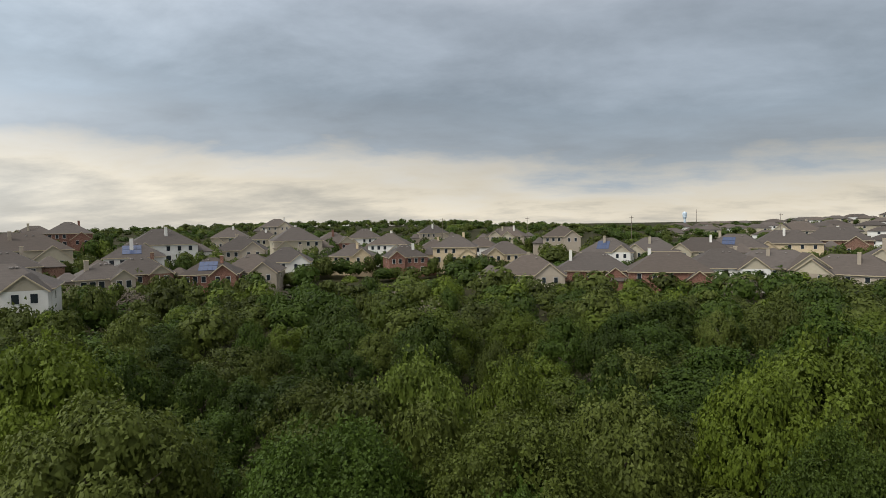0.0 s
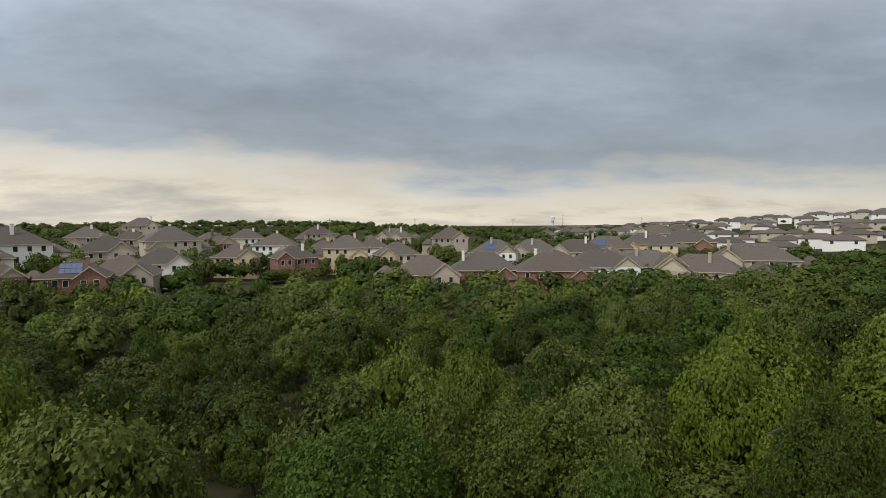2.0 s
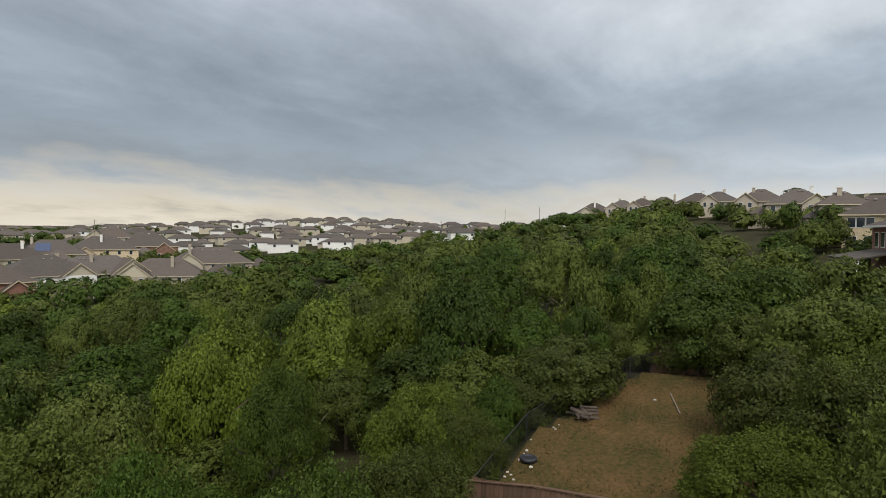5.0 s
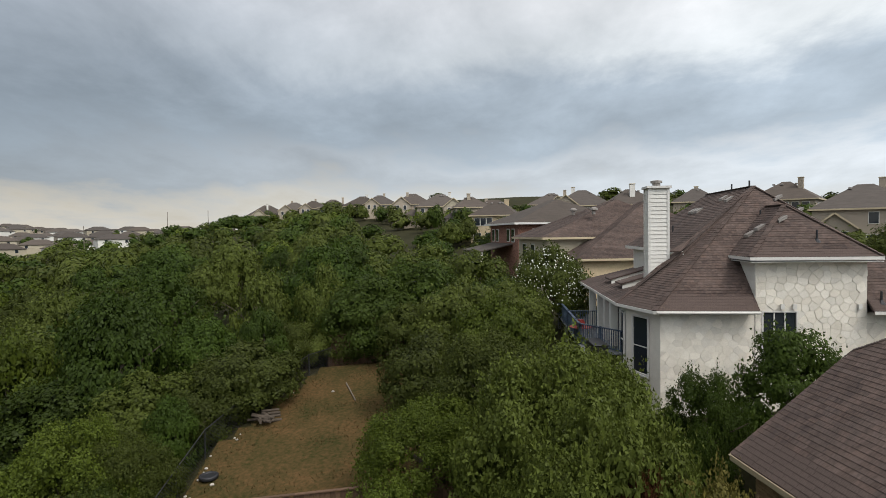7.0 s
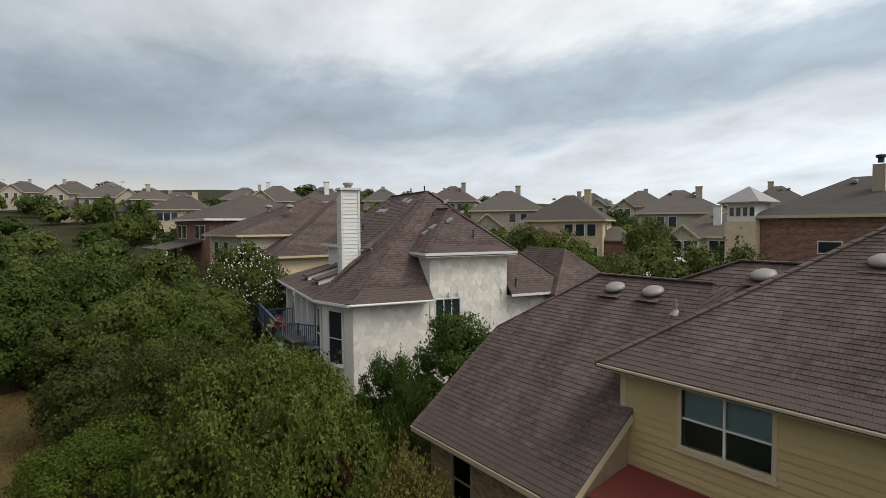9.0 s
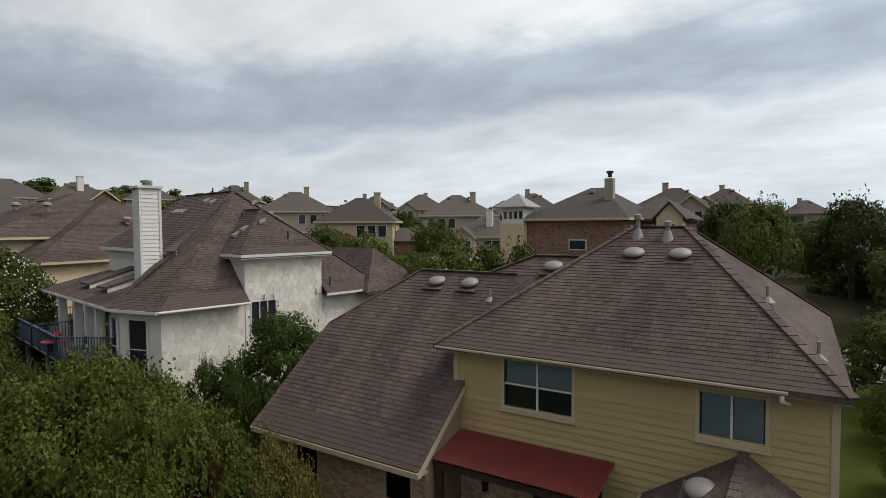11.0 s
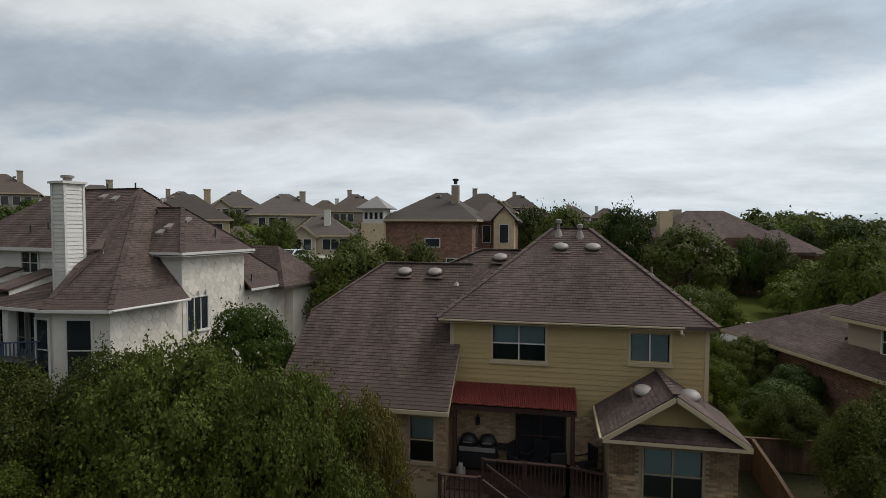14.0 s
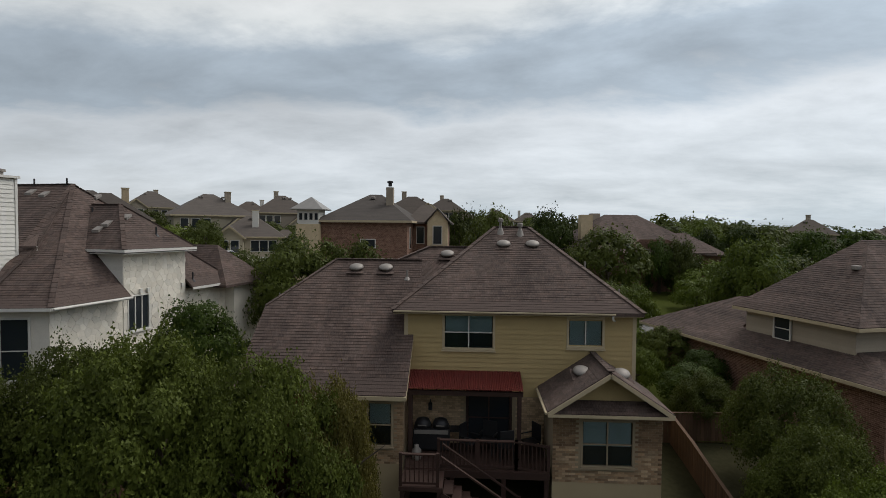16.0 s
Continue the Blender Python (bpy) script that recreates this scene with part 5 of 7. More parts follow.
# the row to the west and the houses to the north
far_house(-258.2, -60.3, 23.4, 112, 16.7, 14.0, 2, 'grey')
far_house(-250.9, -46.7, 24.2, 98, 13.5, 11.4, 2, 'tan')
far_house(-242.3, -37.1, 24.3, 98, 11.9, 10.1, 2, 'tan')
far_house(-238.5, -28.4, 24.6, 98, 12.7, 10.8, 2, 'cream')
far_house(-224.7, -15.0, 24.9, 83, 14.2, 12.0, 2, 'tan')
far_house(-212.0, -7.9, 24.4, 96, 12.5, 10.6, 2, 'tan')
far_house(-192.1, 4.2, 23.5, 86, 13.3, 11.3, 2, 'tan')
far_house(-164.7, 11.6, 21.4, 86, 13.4, 11.4, 2, 'tan')
far_house(-134.1, 16.6, 18.6, 91, 8.0, 9.5, 2, 'tan')
far_house(-106.5, 18.4, 15.9, 70, 8.2, 9.5, 2, 'stone')
far_house(-147.6, 24.6, 18.6, 71, 16.8, 14.0, 2, 'stone')
far_house(-158.8, 43.4, 21.0, 66, 11.7, 10.0, 2, 'grey')
far_house(-127.8, 42.1, 19.5, 70, 13.0, 11.1, 2, 'grey')
far_house(-91.8, 38.3, 16.9, 78, 8.0, 9.5, 2, 'red')
far_house(-109.2, 59.5, 18.3, 63, 8.4, 9.5, 2, 'grey')
far_house(-92.7, 66.8, 18.1, 44, 9.9, 9.5, 2, 'grey')
far_house(-68.6, 60.1, 15.6, 50, 11.2, 9.5, 2, 'grey')
far_house(-49.3, 53.8, 13.8, 32, 9.3, 9.5, 2, 'stone')
far_house(-80.4, 94.6, 16.8, 31, 8.4, 9.5, 2, 'grey')
far_house(-68.4, 95.1, 16.7, 35, 9.6, 9.5, 2, 'grey')
far_house(-45.6, 71.9, 14.8, 37, 10.9, 9.5, 2, 'cream')
far_house(-35.7, 63.8, 11.4, 19, 8.0, 9.5, 1, 'cream')
far_house(-50.4, 99.0, 15.0, 21, 8.0, 9.5, 2, 'grey')
far_house(-40.8, 90.3, 15.7, 23, 9.6, 9.5, 2, 'tan')
far_house(-16.4, 87.5, 15.5, 2, 11.0, 9.5, 2, 'tan')
far_house(-11.0, 123.6, 15.6, 10, 10.2, 9.5, 2, 'grey')
far_house(-11.8, 110.0, 16.4, -1, 8.0, 9.5, 2, 'grey')
far_house(57.3, 98.4, 12.2, -28, 8.0, 9.5, 2, 'tan')
far_house(88.6, 119.7, 11.8, -42, 11.4, 9.7, 1, 'grey')
far_house(0.3, 140.1, 15.0, 3, 8.0, 9.5, 2, 'grey')
far_house(10.4, 159.5, 15.0, -6, 8.0, 9.5, 2, 'grey')

# the brown brick house behind, with its stone turret
bh = far_house(-15.7, 47.2, 13.35, 0, 8.1, 12.6, 2, "brown", wing=False, chimney=False, detail=False)
tagged(bh, "tall brown brick house with hip roof and white stone turret")
simple_window(bh, 0.4, -6.3, 8.1, 1.3, 0.7, 0), simple_window(bh, 2.2, -6.3, 5.2, 0.9, 1.8, 0)
for y_ in (-4, 0.5):
    simple_window(bh, 4.05, y_, 8.0, 0.9, 1.9, 1), simple_window(bh, 4.05, y_, 4.8, 1.1, 1.7, 1)
turret = part("turret", boxes((-6.2, -4.0, -6.9, -4.5, 2, 10.2)), M["tan_stone"], bh)
part("lantern", boxes((-6.1, -4.1, -6.8, -4.6, 10.2, 11.6)), M["white_siding"], bh)
for i in range(4):
    part("lantern_window", boxes((-5.9 + i * 0.48, -5.62 + i * 0.48, -6.84, -6.79, 10.6, 11.2)), M["glass"], bh)
bm = bmesh.new()
for f in hip_faces(-6.6, -3.6, -7.3, -4.1, 11.6, -5.15, -5.05, -5.7, 12.75):
    slab(bm, f, 0.08)
part("turret_roof", bm, M["copper"], bh)
# its side wing and arched gable
part("wall", boxes((4.06, 7.4, -1.5, 5.8, 2, 10.5)), M["brown_brick"], bh)
part("gable_front", boxes((5.6, 7.6, -2.6, -1.52, 2, 10.6)), M["tan_stone"], bh)
roof(bh, hip_faces(3.2, 7.9, -2.1, 6.2, 10.5, 4.6, 5.4, 2.0, 12.4), M["far_roof"], "", 0.15, tabs=False)
roof(bh, [[(5.3, 1.0, 10.5), (5.3, -2.9, 10.5), (6.6, -2.9, 11.9), (6.6, 1.0, 11.9)], [(7.9, -2.9, 10.5), (7.9, 1.0, 10.5), (6.6, 1.0, 11.9), (6.6, -2.9, 11.9)]], M["far_roof"], "", 0.12, tabs=False)
bm = bmesh.new()
slab(bm, [(5.6, -2.6, 10.6), (7.6, -2.6, 10.6), (6.6, -2.6, 11.75)], 0.12, (0, -1, 0))
part("gable", bm, M["tan_stone"], bh)
simple_window(bh, 6.6, -2.6, 8.4, 0.8, 1.7, 0), simple_window(bh, 4.8, -1.5, 8.4, 0.7, 1.6, 0)
part("chimney", boxes((1.55, 2.25, -3.05, -2.35, 10, 13.9)), M["beige_siding"], bh)
bm = bmesh.new()
lathe(bm, (1.9, -2.7, 14.0), [(0.18, 0), (0.18, 0.3), (0.3, 0.35), (0.3, 0.5), (0.1, 0.55)], 12)
part("flue_cap", bm, M["dark_metal"], bh)

# the beige house next door to the east
rh = thing("house", (10.06, 13.04, 0), 16, "beige siding and dark brick house with brown shingle roofs", "house")
part("wall", boxes((-0.5, 12.0, -1.6, 13.2, -1.5, 4.0)), M["brown_brick"], rh)
bricks_e = part("wall", boxes((0.45, 10.0, 0.5, 6.5, 4.0, 5.95)), M["beige_siding"], rh)
for i in range(13):
    z = 4.0 + i * 0.15
    bm = bmesh.new()
    slab(bm, [(0.42, 0.47, z), (0.42, 6.5, z), (0.445, 6.5, z + 0.148), (0.445, 0.47, z + 0.148)], 0.02, (-1, 0, 0))
    part("siding_board", bm, M["beige_siding"], bricks_e)
    bm = bmesh.new()
    slab(bm, [(0.44, 0.47, z), (10.0, 0.47, z), (10.0, 0.495, z + 0.148), (0.44, 0.495, z + 0.148)], 0.02, (0, -1, 0))
    part("siding_board", bm, M["beige_siding"], bricks_e)
u2 = [[(0, 7.0, 6.0), (0, 0, 6.0), (4.6, 3.6, 9.5), (4.6, 3.9, 9.5)], [(0, 0, 6.0), (11, 0, 6.0), (8, 3.6, 9.5), (4.6, 3.6, 9.5)], [(11, 7, 6.0), (0, 7, 6.0), (4.6, 3.9, 9.5), (8, 3.9, 9.5)]]
roof(rh, u2, M["shingle"], "brown shingle hip roof", 0.12)
lo = [[(-1.0, 14.0, 4.05), (-1.0, -2.0, 4.05), (0.6, -0.4, 4.85), (0.6, 7.0, 4.85), (3.0, 7.0, 6.05), (3.0, 10.0, 6.05)], [(-1.0, -2.0, 4.05), (12.5, -2.0, 4.05), (10.8, 0.6, 4.9), (0.6, 0.6, 4.9)], [(12.5, 14.0, 4.05), (-1.0, 14.0, 4.05), (3.0, 10.0, 6.05), (10, 10.0, 6.05)], [(-1.0, 14.0, 4.05), (0.6, 6.9, 4.9), (3.0, 6.9, 6.2), (3.0, 9.5, 6.2)]]
roof(rh, lo[:3], M["shingle"], "lower brown shingle roof", 0.12)
bm = bmesh.new()
beam(bm, (-1.02, 14, 3.97), (-1.02, -2, 3.97), 0.04, 0.15), beam(bm, (-1.02, -2.02, 3.97), (12.5, -2.02, 3.97), 0.04, 0.15)
beam(bm, (-0.02, 7, 5.9), (-0.02, 0, 5.9), 0.04, 0.15), beam(bm, (-0.02, -0.02, 5.9), (11, -0.02, 5.9), 0.04, 0.15)
part("fascia", bm, M["trim"], rh)
window(rh, pose(0.395, 4.6, 4.75, 0, 0, -90), 0.9, 1.05, M["white_trim"], 1, True, 0, 0.07, solid=True)
window(rh, pose(2.2, 0.445, 4.9), 0.6, 0.8, M["white_trim"], 1, False, 0, 0.07, solid=True)
for x in (0.6, 1.9, 3.2):
    window(rh, pose(x, -1.6, 1.6), 1.1, 2.0, M["white_trim"], 2, True, 0, 0.07, solid=True)
for lx, ly, lz in ((2.8, 2.6, 8.25), (3.6, 1.6, 7.6), (4.6, 2.4, 8.35), (5.6, 2.4, 8.35)):
    part("roof_vent", boxes((lx - 0.15, lx + 0.15, ly - 0.16, ly + 0.16, lz - 0.1, lz + 0.1), bevel=0.03), M["metal"], rh)

# the next house west: big brown hips over stone and cream siding
w1 = thing("house", (-46.5, 20.0, 0), 4, "house with large brown hip roofs, tan stone base and cream siding", "house")
part("wall", boxes((-6.5, 4.8, -7.0, 7.0, 0, 7.8)), M["tan_stone"], w1)
part("wall", boxes((-6.4, 1.5, -8.6, 5.0, 0, 9.4)), M["cream"], w1, "cream siding wall")
roof(w1, hip_faces(-7.0, 5.3, -7.5, 8.5, 7.85, -1.6, -0.4, 0.8, 12.4), M["shingle"], "", 0.15)
roof(w1, hip_faces(-7.0, 2.0, -9.1, 6.0, 9.45, -3.0, -2.0, -1.0, 12.7), M["shingle"], "", 0.15)
each("fascia", [(5.3, 5.34, -7.5, 8.5, 7.68, 7.85), (-7, 2.0, -9.14, -9.1, 9.28, 9.45), (2.0, 2.04, -9.1, -3, 9.28, 9.45)], M["trim"], w1)
simple_window(w1, -4.5, -8.6, 7.2, 0.9, 1.6, 0), simple_window(w1, -2.0, -8.6, 7.2, 0.9, 1.6, 0), simple_window(w1, -4.5, -8.6, 4.0, 0.9, 1.6, 0)
for x, y, z in ((0.6, -4.2, 11.6), (-3.4, -4.4, 11.7), (-5.0, -3.0, 11.1), (2.4, 0.5, 10.6)):
    bm = bmesh.new()
    lathe(bm, (x, y, z), [(0.15, -0.3), (0.15, 0), (0.34, 0.08), (0.32, 0.2), (0.12, 0.3)], 12)
    part("turbine_vent", bm, M["metal"], w1)
# the red brick house beyond it, with a covered balcony
w2 = thing("house", (-63.0, 16.0, 0), 6, "red brick house with covered back porch and brown hip roof", "house")
part("wall", boxes((-6, 5, -4.5, 8, 2, 10.9)), M["red_brick"], w2)
roof(w2, hip_faces(-6.6, 5.6, -5.1, 8.6, 10.9, -1.5, 0.5, 1.5, 13.6), M["far_roof"], "", 0.15, tabs=False)
each("fascia", [(5.6, 5.64, -5.1, 8.6, 10.7, 10.9), (-6.6, 5.6, -5.14, -5.1, 10.7, 10.9)], M["white_trim"], w2)
pr = [[(-5.5, -8.2, 7.9), (3.0, -8.2, 7.9), (3.0, -4.5, 8.7), (-5.5, -4.5, 8.7)]]
roof(w2, pr, M["far_roof"], "", 0.12, tabs=False)
for x in (-5.2, -1.3, 2.7):
    part("porch_post", boxes((x - 0.12, x + 0.12, -8.0, -7.76, 3, 7.8)), M["white_trim"], w2)
for x in (-4.5, -2.8, 1.5, 3.2):
    simple_window(w2, x, -4.5, 8.9, 0.9, 1.3, 0)
simple_window(w2, 5, -2.5, 8.9, 0.8, 1.3, 1)
# the brick house across the street to the north-east
eh = thing("house", (13.3, 60.0, 0), 8, "red-brown brick house with tall brown roof", "house")
part("wall", boxes((-5.2, 4.2, -5.5, 6, 0, 7.4)), M["brown_brick"], eh)
bm = bmesh.new()
slab(bm, [(-2.6, -5.5, 7.4), (4.2, -5.5, 7.4), (1.0, -5.5, 8.9), (-1.2, -5.5, 8.9)], 0.2, (0, -1, 0))
part("gable", bm, M["brown_brick"], eh)
roof(eh, hip_faces(-5.8, 4.8, -6.1, 6.6, 7.45, -1.8, 1.2, 0.6, 11.8), M["shingle"], "", 0.15)
roof(eh, hip_faces(4.0, 8.4, -2.0, 5.6, 7.0, 5.6, 6.4, 1.8, 9.6), M["shingle"], "", 0.15)
part("wall", boxes((4.2, 7.9, -1.5, 5.2, 0, 7.0)), M["brown_brick"], eh)
part("chimney", boxes((-4.6, -3.6, -1.5, -0.7, 6, 11.7)), M["tan_stone"], eh)
part("chimney", boxes((-2.6, -1.8, 1.6, 2.4, 9, 12.0)), M["beige_siding"], eh)
for x in (1.0, 3.4):
    simple_window(eh, x, -5.5, 5.0, 0.55, 1.3, 0)
eh.scale = (1.4, 1.4, 1.0)

# the far hillsides: rows of small pale houses
rnd = random.Random(21)
models = []
for j, (tone, fl) in enumerate((("white", 1), ("cream", 2), ("tan", 1), ("white", 2))):
    models.append(far_house(-420 - 22 * j, -330, gz(-420 - 22 * j, -330) + (8 if fl == 2 else 5.6), 130 + 10 * j, 17, 11, fl, tone, wing=False, chimney=False, low=1.5, detail=False, lite=True))
PALE = [(m_.location.x, m_.location.y) for m_ in models]
tries = 0
while len(PALE) < 275 and tries < 9000:
    tries += 1
    ang, dist = radians(rnd.uniform(20, 74)), 335 + 520 * rnd.random() ** 1.5
    x, y = -dist * math.sin(ang), -dist * math.cos(ang)
    if ang < radians(36) and dist < 420:
        continue
    if any((x - a) ** 2 + (y - c) ** 2 < (17 + dist * 0.006) ** 2 for a, c in PALE):
        continue
    PALE.append((x, y))
    src = rnd.choice(models)
    copy_thing(src, pose(x, y, gz(x, y) - gz(src.location.x, src.location.y), 0, 0, math.degrees(-ang) + 180 + rnd.choice((0, 0, 90, 12, -10))))

# ---- trees ----
CORE_V = np.array([(1, 0, 0), (-1, 0, 0), (0, 1, 0), (0, -1, 0), (0, 0, 1), (0, 0, -1)], float)
CORE_F = np.array([(0, 2, 4), (2, 1, 4), (1, 3, 4), (3, 0, 4), (2, 0, 5), (1, 2, 5), (3, 1, 5), (0, 3, 5)])


def crown_data(rng, R, H, lobes, leaves, leaf, pointed=0.0, twigs=0.08, loose=0.32, solid=False):
    """Leaf clumps over a dome whose middle is the origin: points, triangles of the dim cores and of the leaves."""
    i = np.arange(lobes) + 0.5
    zc = 1 - (1.05 if solid else 1.3) * i / lobes
    rr = np.sqrt(1 - zc**2)
    d = np.stack([rr * np.cos(i * 2.39996), rr * np.sin(i * 2.39996), zc], 1) + rng.normal(size=(lobes, 3)) * 0.16
    d /= np.linalg.norm(d, axis=1)[:, None]
    rad = 1.6 / math.sqrt(lobes) * rng.uniform(0.7, 1.3, lobes) * R
    cen = d * ((1 - rad * 0.8) * rng.uniform(0.8, 1.06, lobes))[:, None] * np.array([R, R, H])
    if pointed:
        cen[:, :2] *= (1 - pointed * np.clip(cen[:, 2:] / H, -0.3, 1))
    # small cores stand for the inner mass of a far crown; a near one has large inner leaves instead
    core_r, core_c = np.append(rad * 0.62, 0.52 * R), np.vstack([cen, [[0, 0, 0.05 * H]]])
    if not solid:
        core_r = core_r * 0.2
    core_v = (CORE_V[None] * core_r[:, None, None] * np.array([1, 1, 0.8]) + core_c[:, None]).reshape(-1, 3)
    core_f = (CORE_F[None] + (np.arange(lobes + 1) * len(CORE_V))[:, None, None]).reshape(-1, 3)
    # leaves on the outside of the lobes only
    cand = leaves * 4
    pick = rng.choice(lobes, cand, p=rad**2 / (rad**2).sum())
    n = rng.normal(size=(cand, 3)) + d[pick] * 0.8 + np.array([0, 0, 0.45])
    n /= np.linalg.norm(n, axis=1)[:, None]
    lump = 1 + 0.2 * np.sin(n[:, 0] * 8 + pick) * np.sin(n[:, 1] * 7 + 2 * pick) * np.cos(n[:, 2] * 6)
    pos = cen[pick] + n * (rad[pick] * lump * rng.uniform(0.78, 1.08, cand))[:, None] * np.array([1, 1, 0.85])
    inside = np.zeros(cand, bool)
    for k in range(lobes):
        inside |= (np.linalg.norm((pos - cen[k]) / np.array([1, 1, 0.85]), axis=1) < rad[k] * 0.84) & (pick != k)
    keep = np.flatnonzero(~inside)[:leaves]
    leaves, pick, n, pos = len(keep), pick[keep], n[keep], pos[keep]
    # short sprays that stick out of the clumps
    tw = rng.random(leaves) < twigs
    k = max(60, leaves // 60)
    j = rng.integers(0, k, leaves)
    tl, tn = rng.choice(lobes, k), rng.normal(size=(k, 3)) * 0.8 + np.array([0, 0, 0.8])
    tn = tn + d[tl] * 0.6
    tn /= np.linalg.norm(tn, axis=1)[:, None]
    out = cen[tl[j]] + tn[j] * (rad[tl[j]] * rng.uniform(0.9, 1.3, leaves))[:, None] + rng.normal(size=(leaves, 3)) * leaf * 0.9
    pos = np.where(tw[:, None], out, pos)
    dome = pos / np.linalg.norm(pos, axis=1)[:, None]
    f = n * 0.75 + dome * 0.25 + rng.normal(size=(leaves, 3)) * loose
    f /= np.linalg.norm(f, axis=1)[:, None]
    a = np.cross(f, rng.normal(size=(leaves, 3)))
    a /= np.linalg.norm(a, axis=1)[:, None]
    b_ = np.cross(f, a)
    s = leaf * rng.uniform(0.6, 1.3, leaves)[:, None]
    if not solid:
        deep = rng.random(leaves) < 0.16
        pos = np.where(deep[:, None], cen[pick] * rng.uniform(0.75, 1, (leaves, 1)) + n * (rad[pick] * rng.uniform(0.4, 0.72, leaves))[:, None], pos)
        s = np.where(deep[:, None], s * 2.4, s)
    lv = np.stack([pos - a * s * 0.55, pos + b_ * s * 0.5 + a * s * 0.4, pos - b_ * s * 0.45 + a * s * 0.5], 1).reshape(-1, 3)
    k = len(core_v)
    al = np.vstack([core_v, lv])
    fit = np.array([1 / np.percentile(np.hypot(al[:, 0], al[:, 1]), 96)] * 2 + [1 / np.percentile(al[:, 2], 99)])
    core_v, lv = core_v * fit, lv * fit
    lf = np.arange(leaves * 3).reshape(-1, 3) + k
    return np.vstack([core_v, lv]), core_f, lf


def mesh_from(name, v, tris, quads, mat):
    me = bpy.data.meshes.new(name)
    me.from_pydata(v.tolist(), [], tris.tolist() + quads.tolist())
    me.materials.append(mat)
    return me


def trunk_mesh(rng, h, r, lean, limbs=5):
    bm = bmesh.new()
    pts = [V((0, 0, -1.2)), V((lean * 0.3, 0, h * 0.3)), V((lean, lean * 0.5, h * 0.62)), V((lean * 1.2, lean * 0.4, h * 0.9))]
    for i in range(3):
        tube(bm, pts[i], pts[i + 1], r * (1 - 0.28 * i), r * (0.72 - 0.26 * i), 7)
    for i in range(limbs):
        a = 6.283 * i / limbs + rng.uniform(-0.4, 0.4)
        p = pts[1].lerp(pts[2], rng.uniform(0, 1))
        q = p + V((math.cos(a) * h * 0.26, math.sin(a) * h * 0.26, h * rng.uniform(0.16, 0.32)))
        tube(bm, p, q, r * 0.42, r * 0.16, 6)
        tube(bm, q, q + V((math.cos(a + 0.5) * h * 0.14, math.sin(a + 0.5) * h * 0.14, h * 0.12)), r * 0.17, r * 0.05, 5)
    me = bpy.data.meshes.new("trunk")
    bm.to_mesh(me)
    bm.free()
    me.materials.append(M["bark"])
    return me


# unit trees: crown radius about 1, crown height about 0.8, made near, middling and far
rng = np.random.default_rng(5)
NEAR, MID, FARM, CLOSE = {}, {}, {}, {}
for kind, pointed in (("oak", 0.0), ("cedar", 0.35), ("bright", 0.15), ("reddish", 0.0), ("twiggy", 0.0)):
    k = 3 if kind not in ("reddish", "twiggy") else 1
    NEAR[kind] = [mesh_from("crown", *crown_data(rng, 1, 0.85 + 0.3 * pointed, 36, 11000, 0.042, pointed, 0.1), M[kind]) for i in range(k)]
    CLOSE[kind] = [mesh_from("crown", *crown_data(rng, 1, 0.85 + 0.3 * pointed, 46, 30000, 0.026, pointed, 0.2, 0.55), M[kind]) for i in range(min(k, 2))]
    MID[kind] = [mesh_from("crown", *crown_data(rng, 1, 0.85 + 0.3 * pointed, 30, 4600, 0.056, pointed), M[kind]) for i in range(k)]
    FARM[kind] = [crown_data(rng, 1, 0.85 + 0.3 * pointed, 11, 210, 0.205, pointed, 0.0, 0.2, True) for i in range(k)]
TRUNKS = [trunk_mesh(rng, 1.0, 0.045, lean) for lean in (0.03, -0.06, 0.08)]
LABEL = {"oak": "olive-green live oak with dense crown", "cedar": "dark green cedar with dense crown", "bright": "bright green leafy tree among darker ones", "twiggy": "yellow-green twiggy oak with thinning leaves by the roof", "reddish": "rust-red leafy garden tree"}
trees = 0


def tree(x, y, top, R, kind, near=True, label="", name="tree", zs=None, group="woods trees"):
    """A tree standing on the ground at (x, y), its crown R wide and its top at height top."""
    global trees
    trees += 1
    rnd = random.Random(trees)
    z = gz(x, y)
    ch = max((top - z) / 1.75, R * 0.75) if zs is None else zs
    t = thing(name, (x, y, z), rnd.uniform(0, 360), label or LABEL[kind], "tree", group)
    tk = new("trunk", rnd.choice(TRUNKS))
    h = max(top - z - ch * 0.4, 1.2)
    tk.scale, tk.parent = (max(h, 3) * 1.1, max(h, 3) * 1.1, h), t
    level = CLOSE if math.hypot(x + 4, y + 2) < 19 else (NEAR if near and math.hypot(x + 3, y + 2) < 36 else MID)
    cr = new("crown", rnd.choice(level[kind]))
    cr.parent, cr.location = t, (0, 0, top - z - ch * 1.0)
    cr.scale = (R, R * rnd.uniform(0.85, 1.1), ch)
    cr.rotation_euler = (0, 0, rnd.uniform(0, 6.28))
    return t


# undergrowth along the yard's edge
for i in range(9):
    x = -17.5 - i * 1.75
    y = -9.5 + max(0, -22 - x) * 0.42
    tree(x, y, gz(x, y) + 3.0 + 0.9 * math.sin(i * 2.3), 1.6 + 0.3 * math.sin(i * 1.7), ("cedar", "oak", "oak")[i % 3])
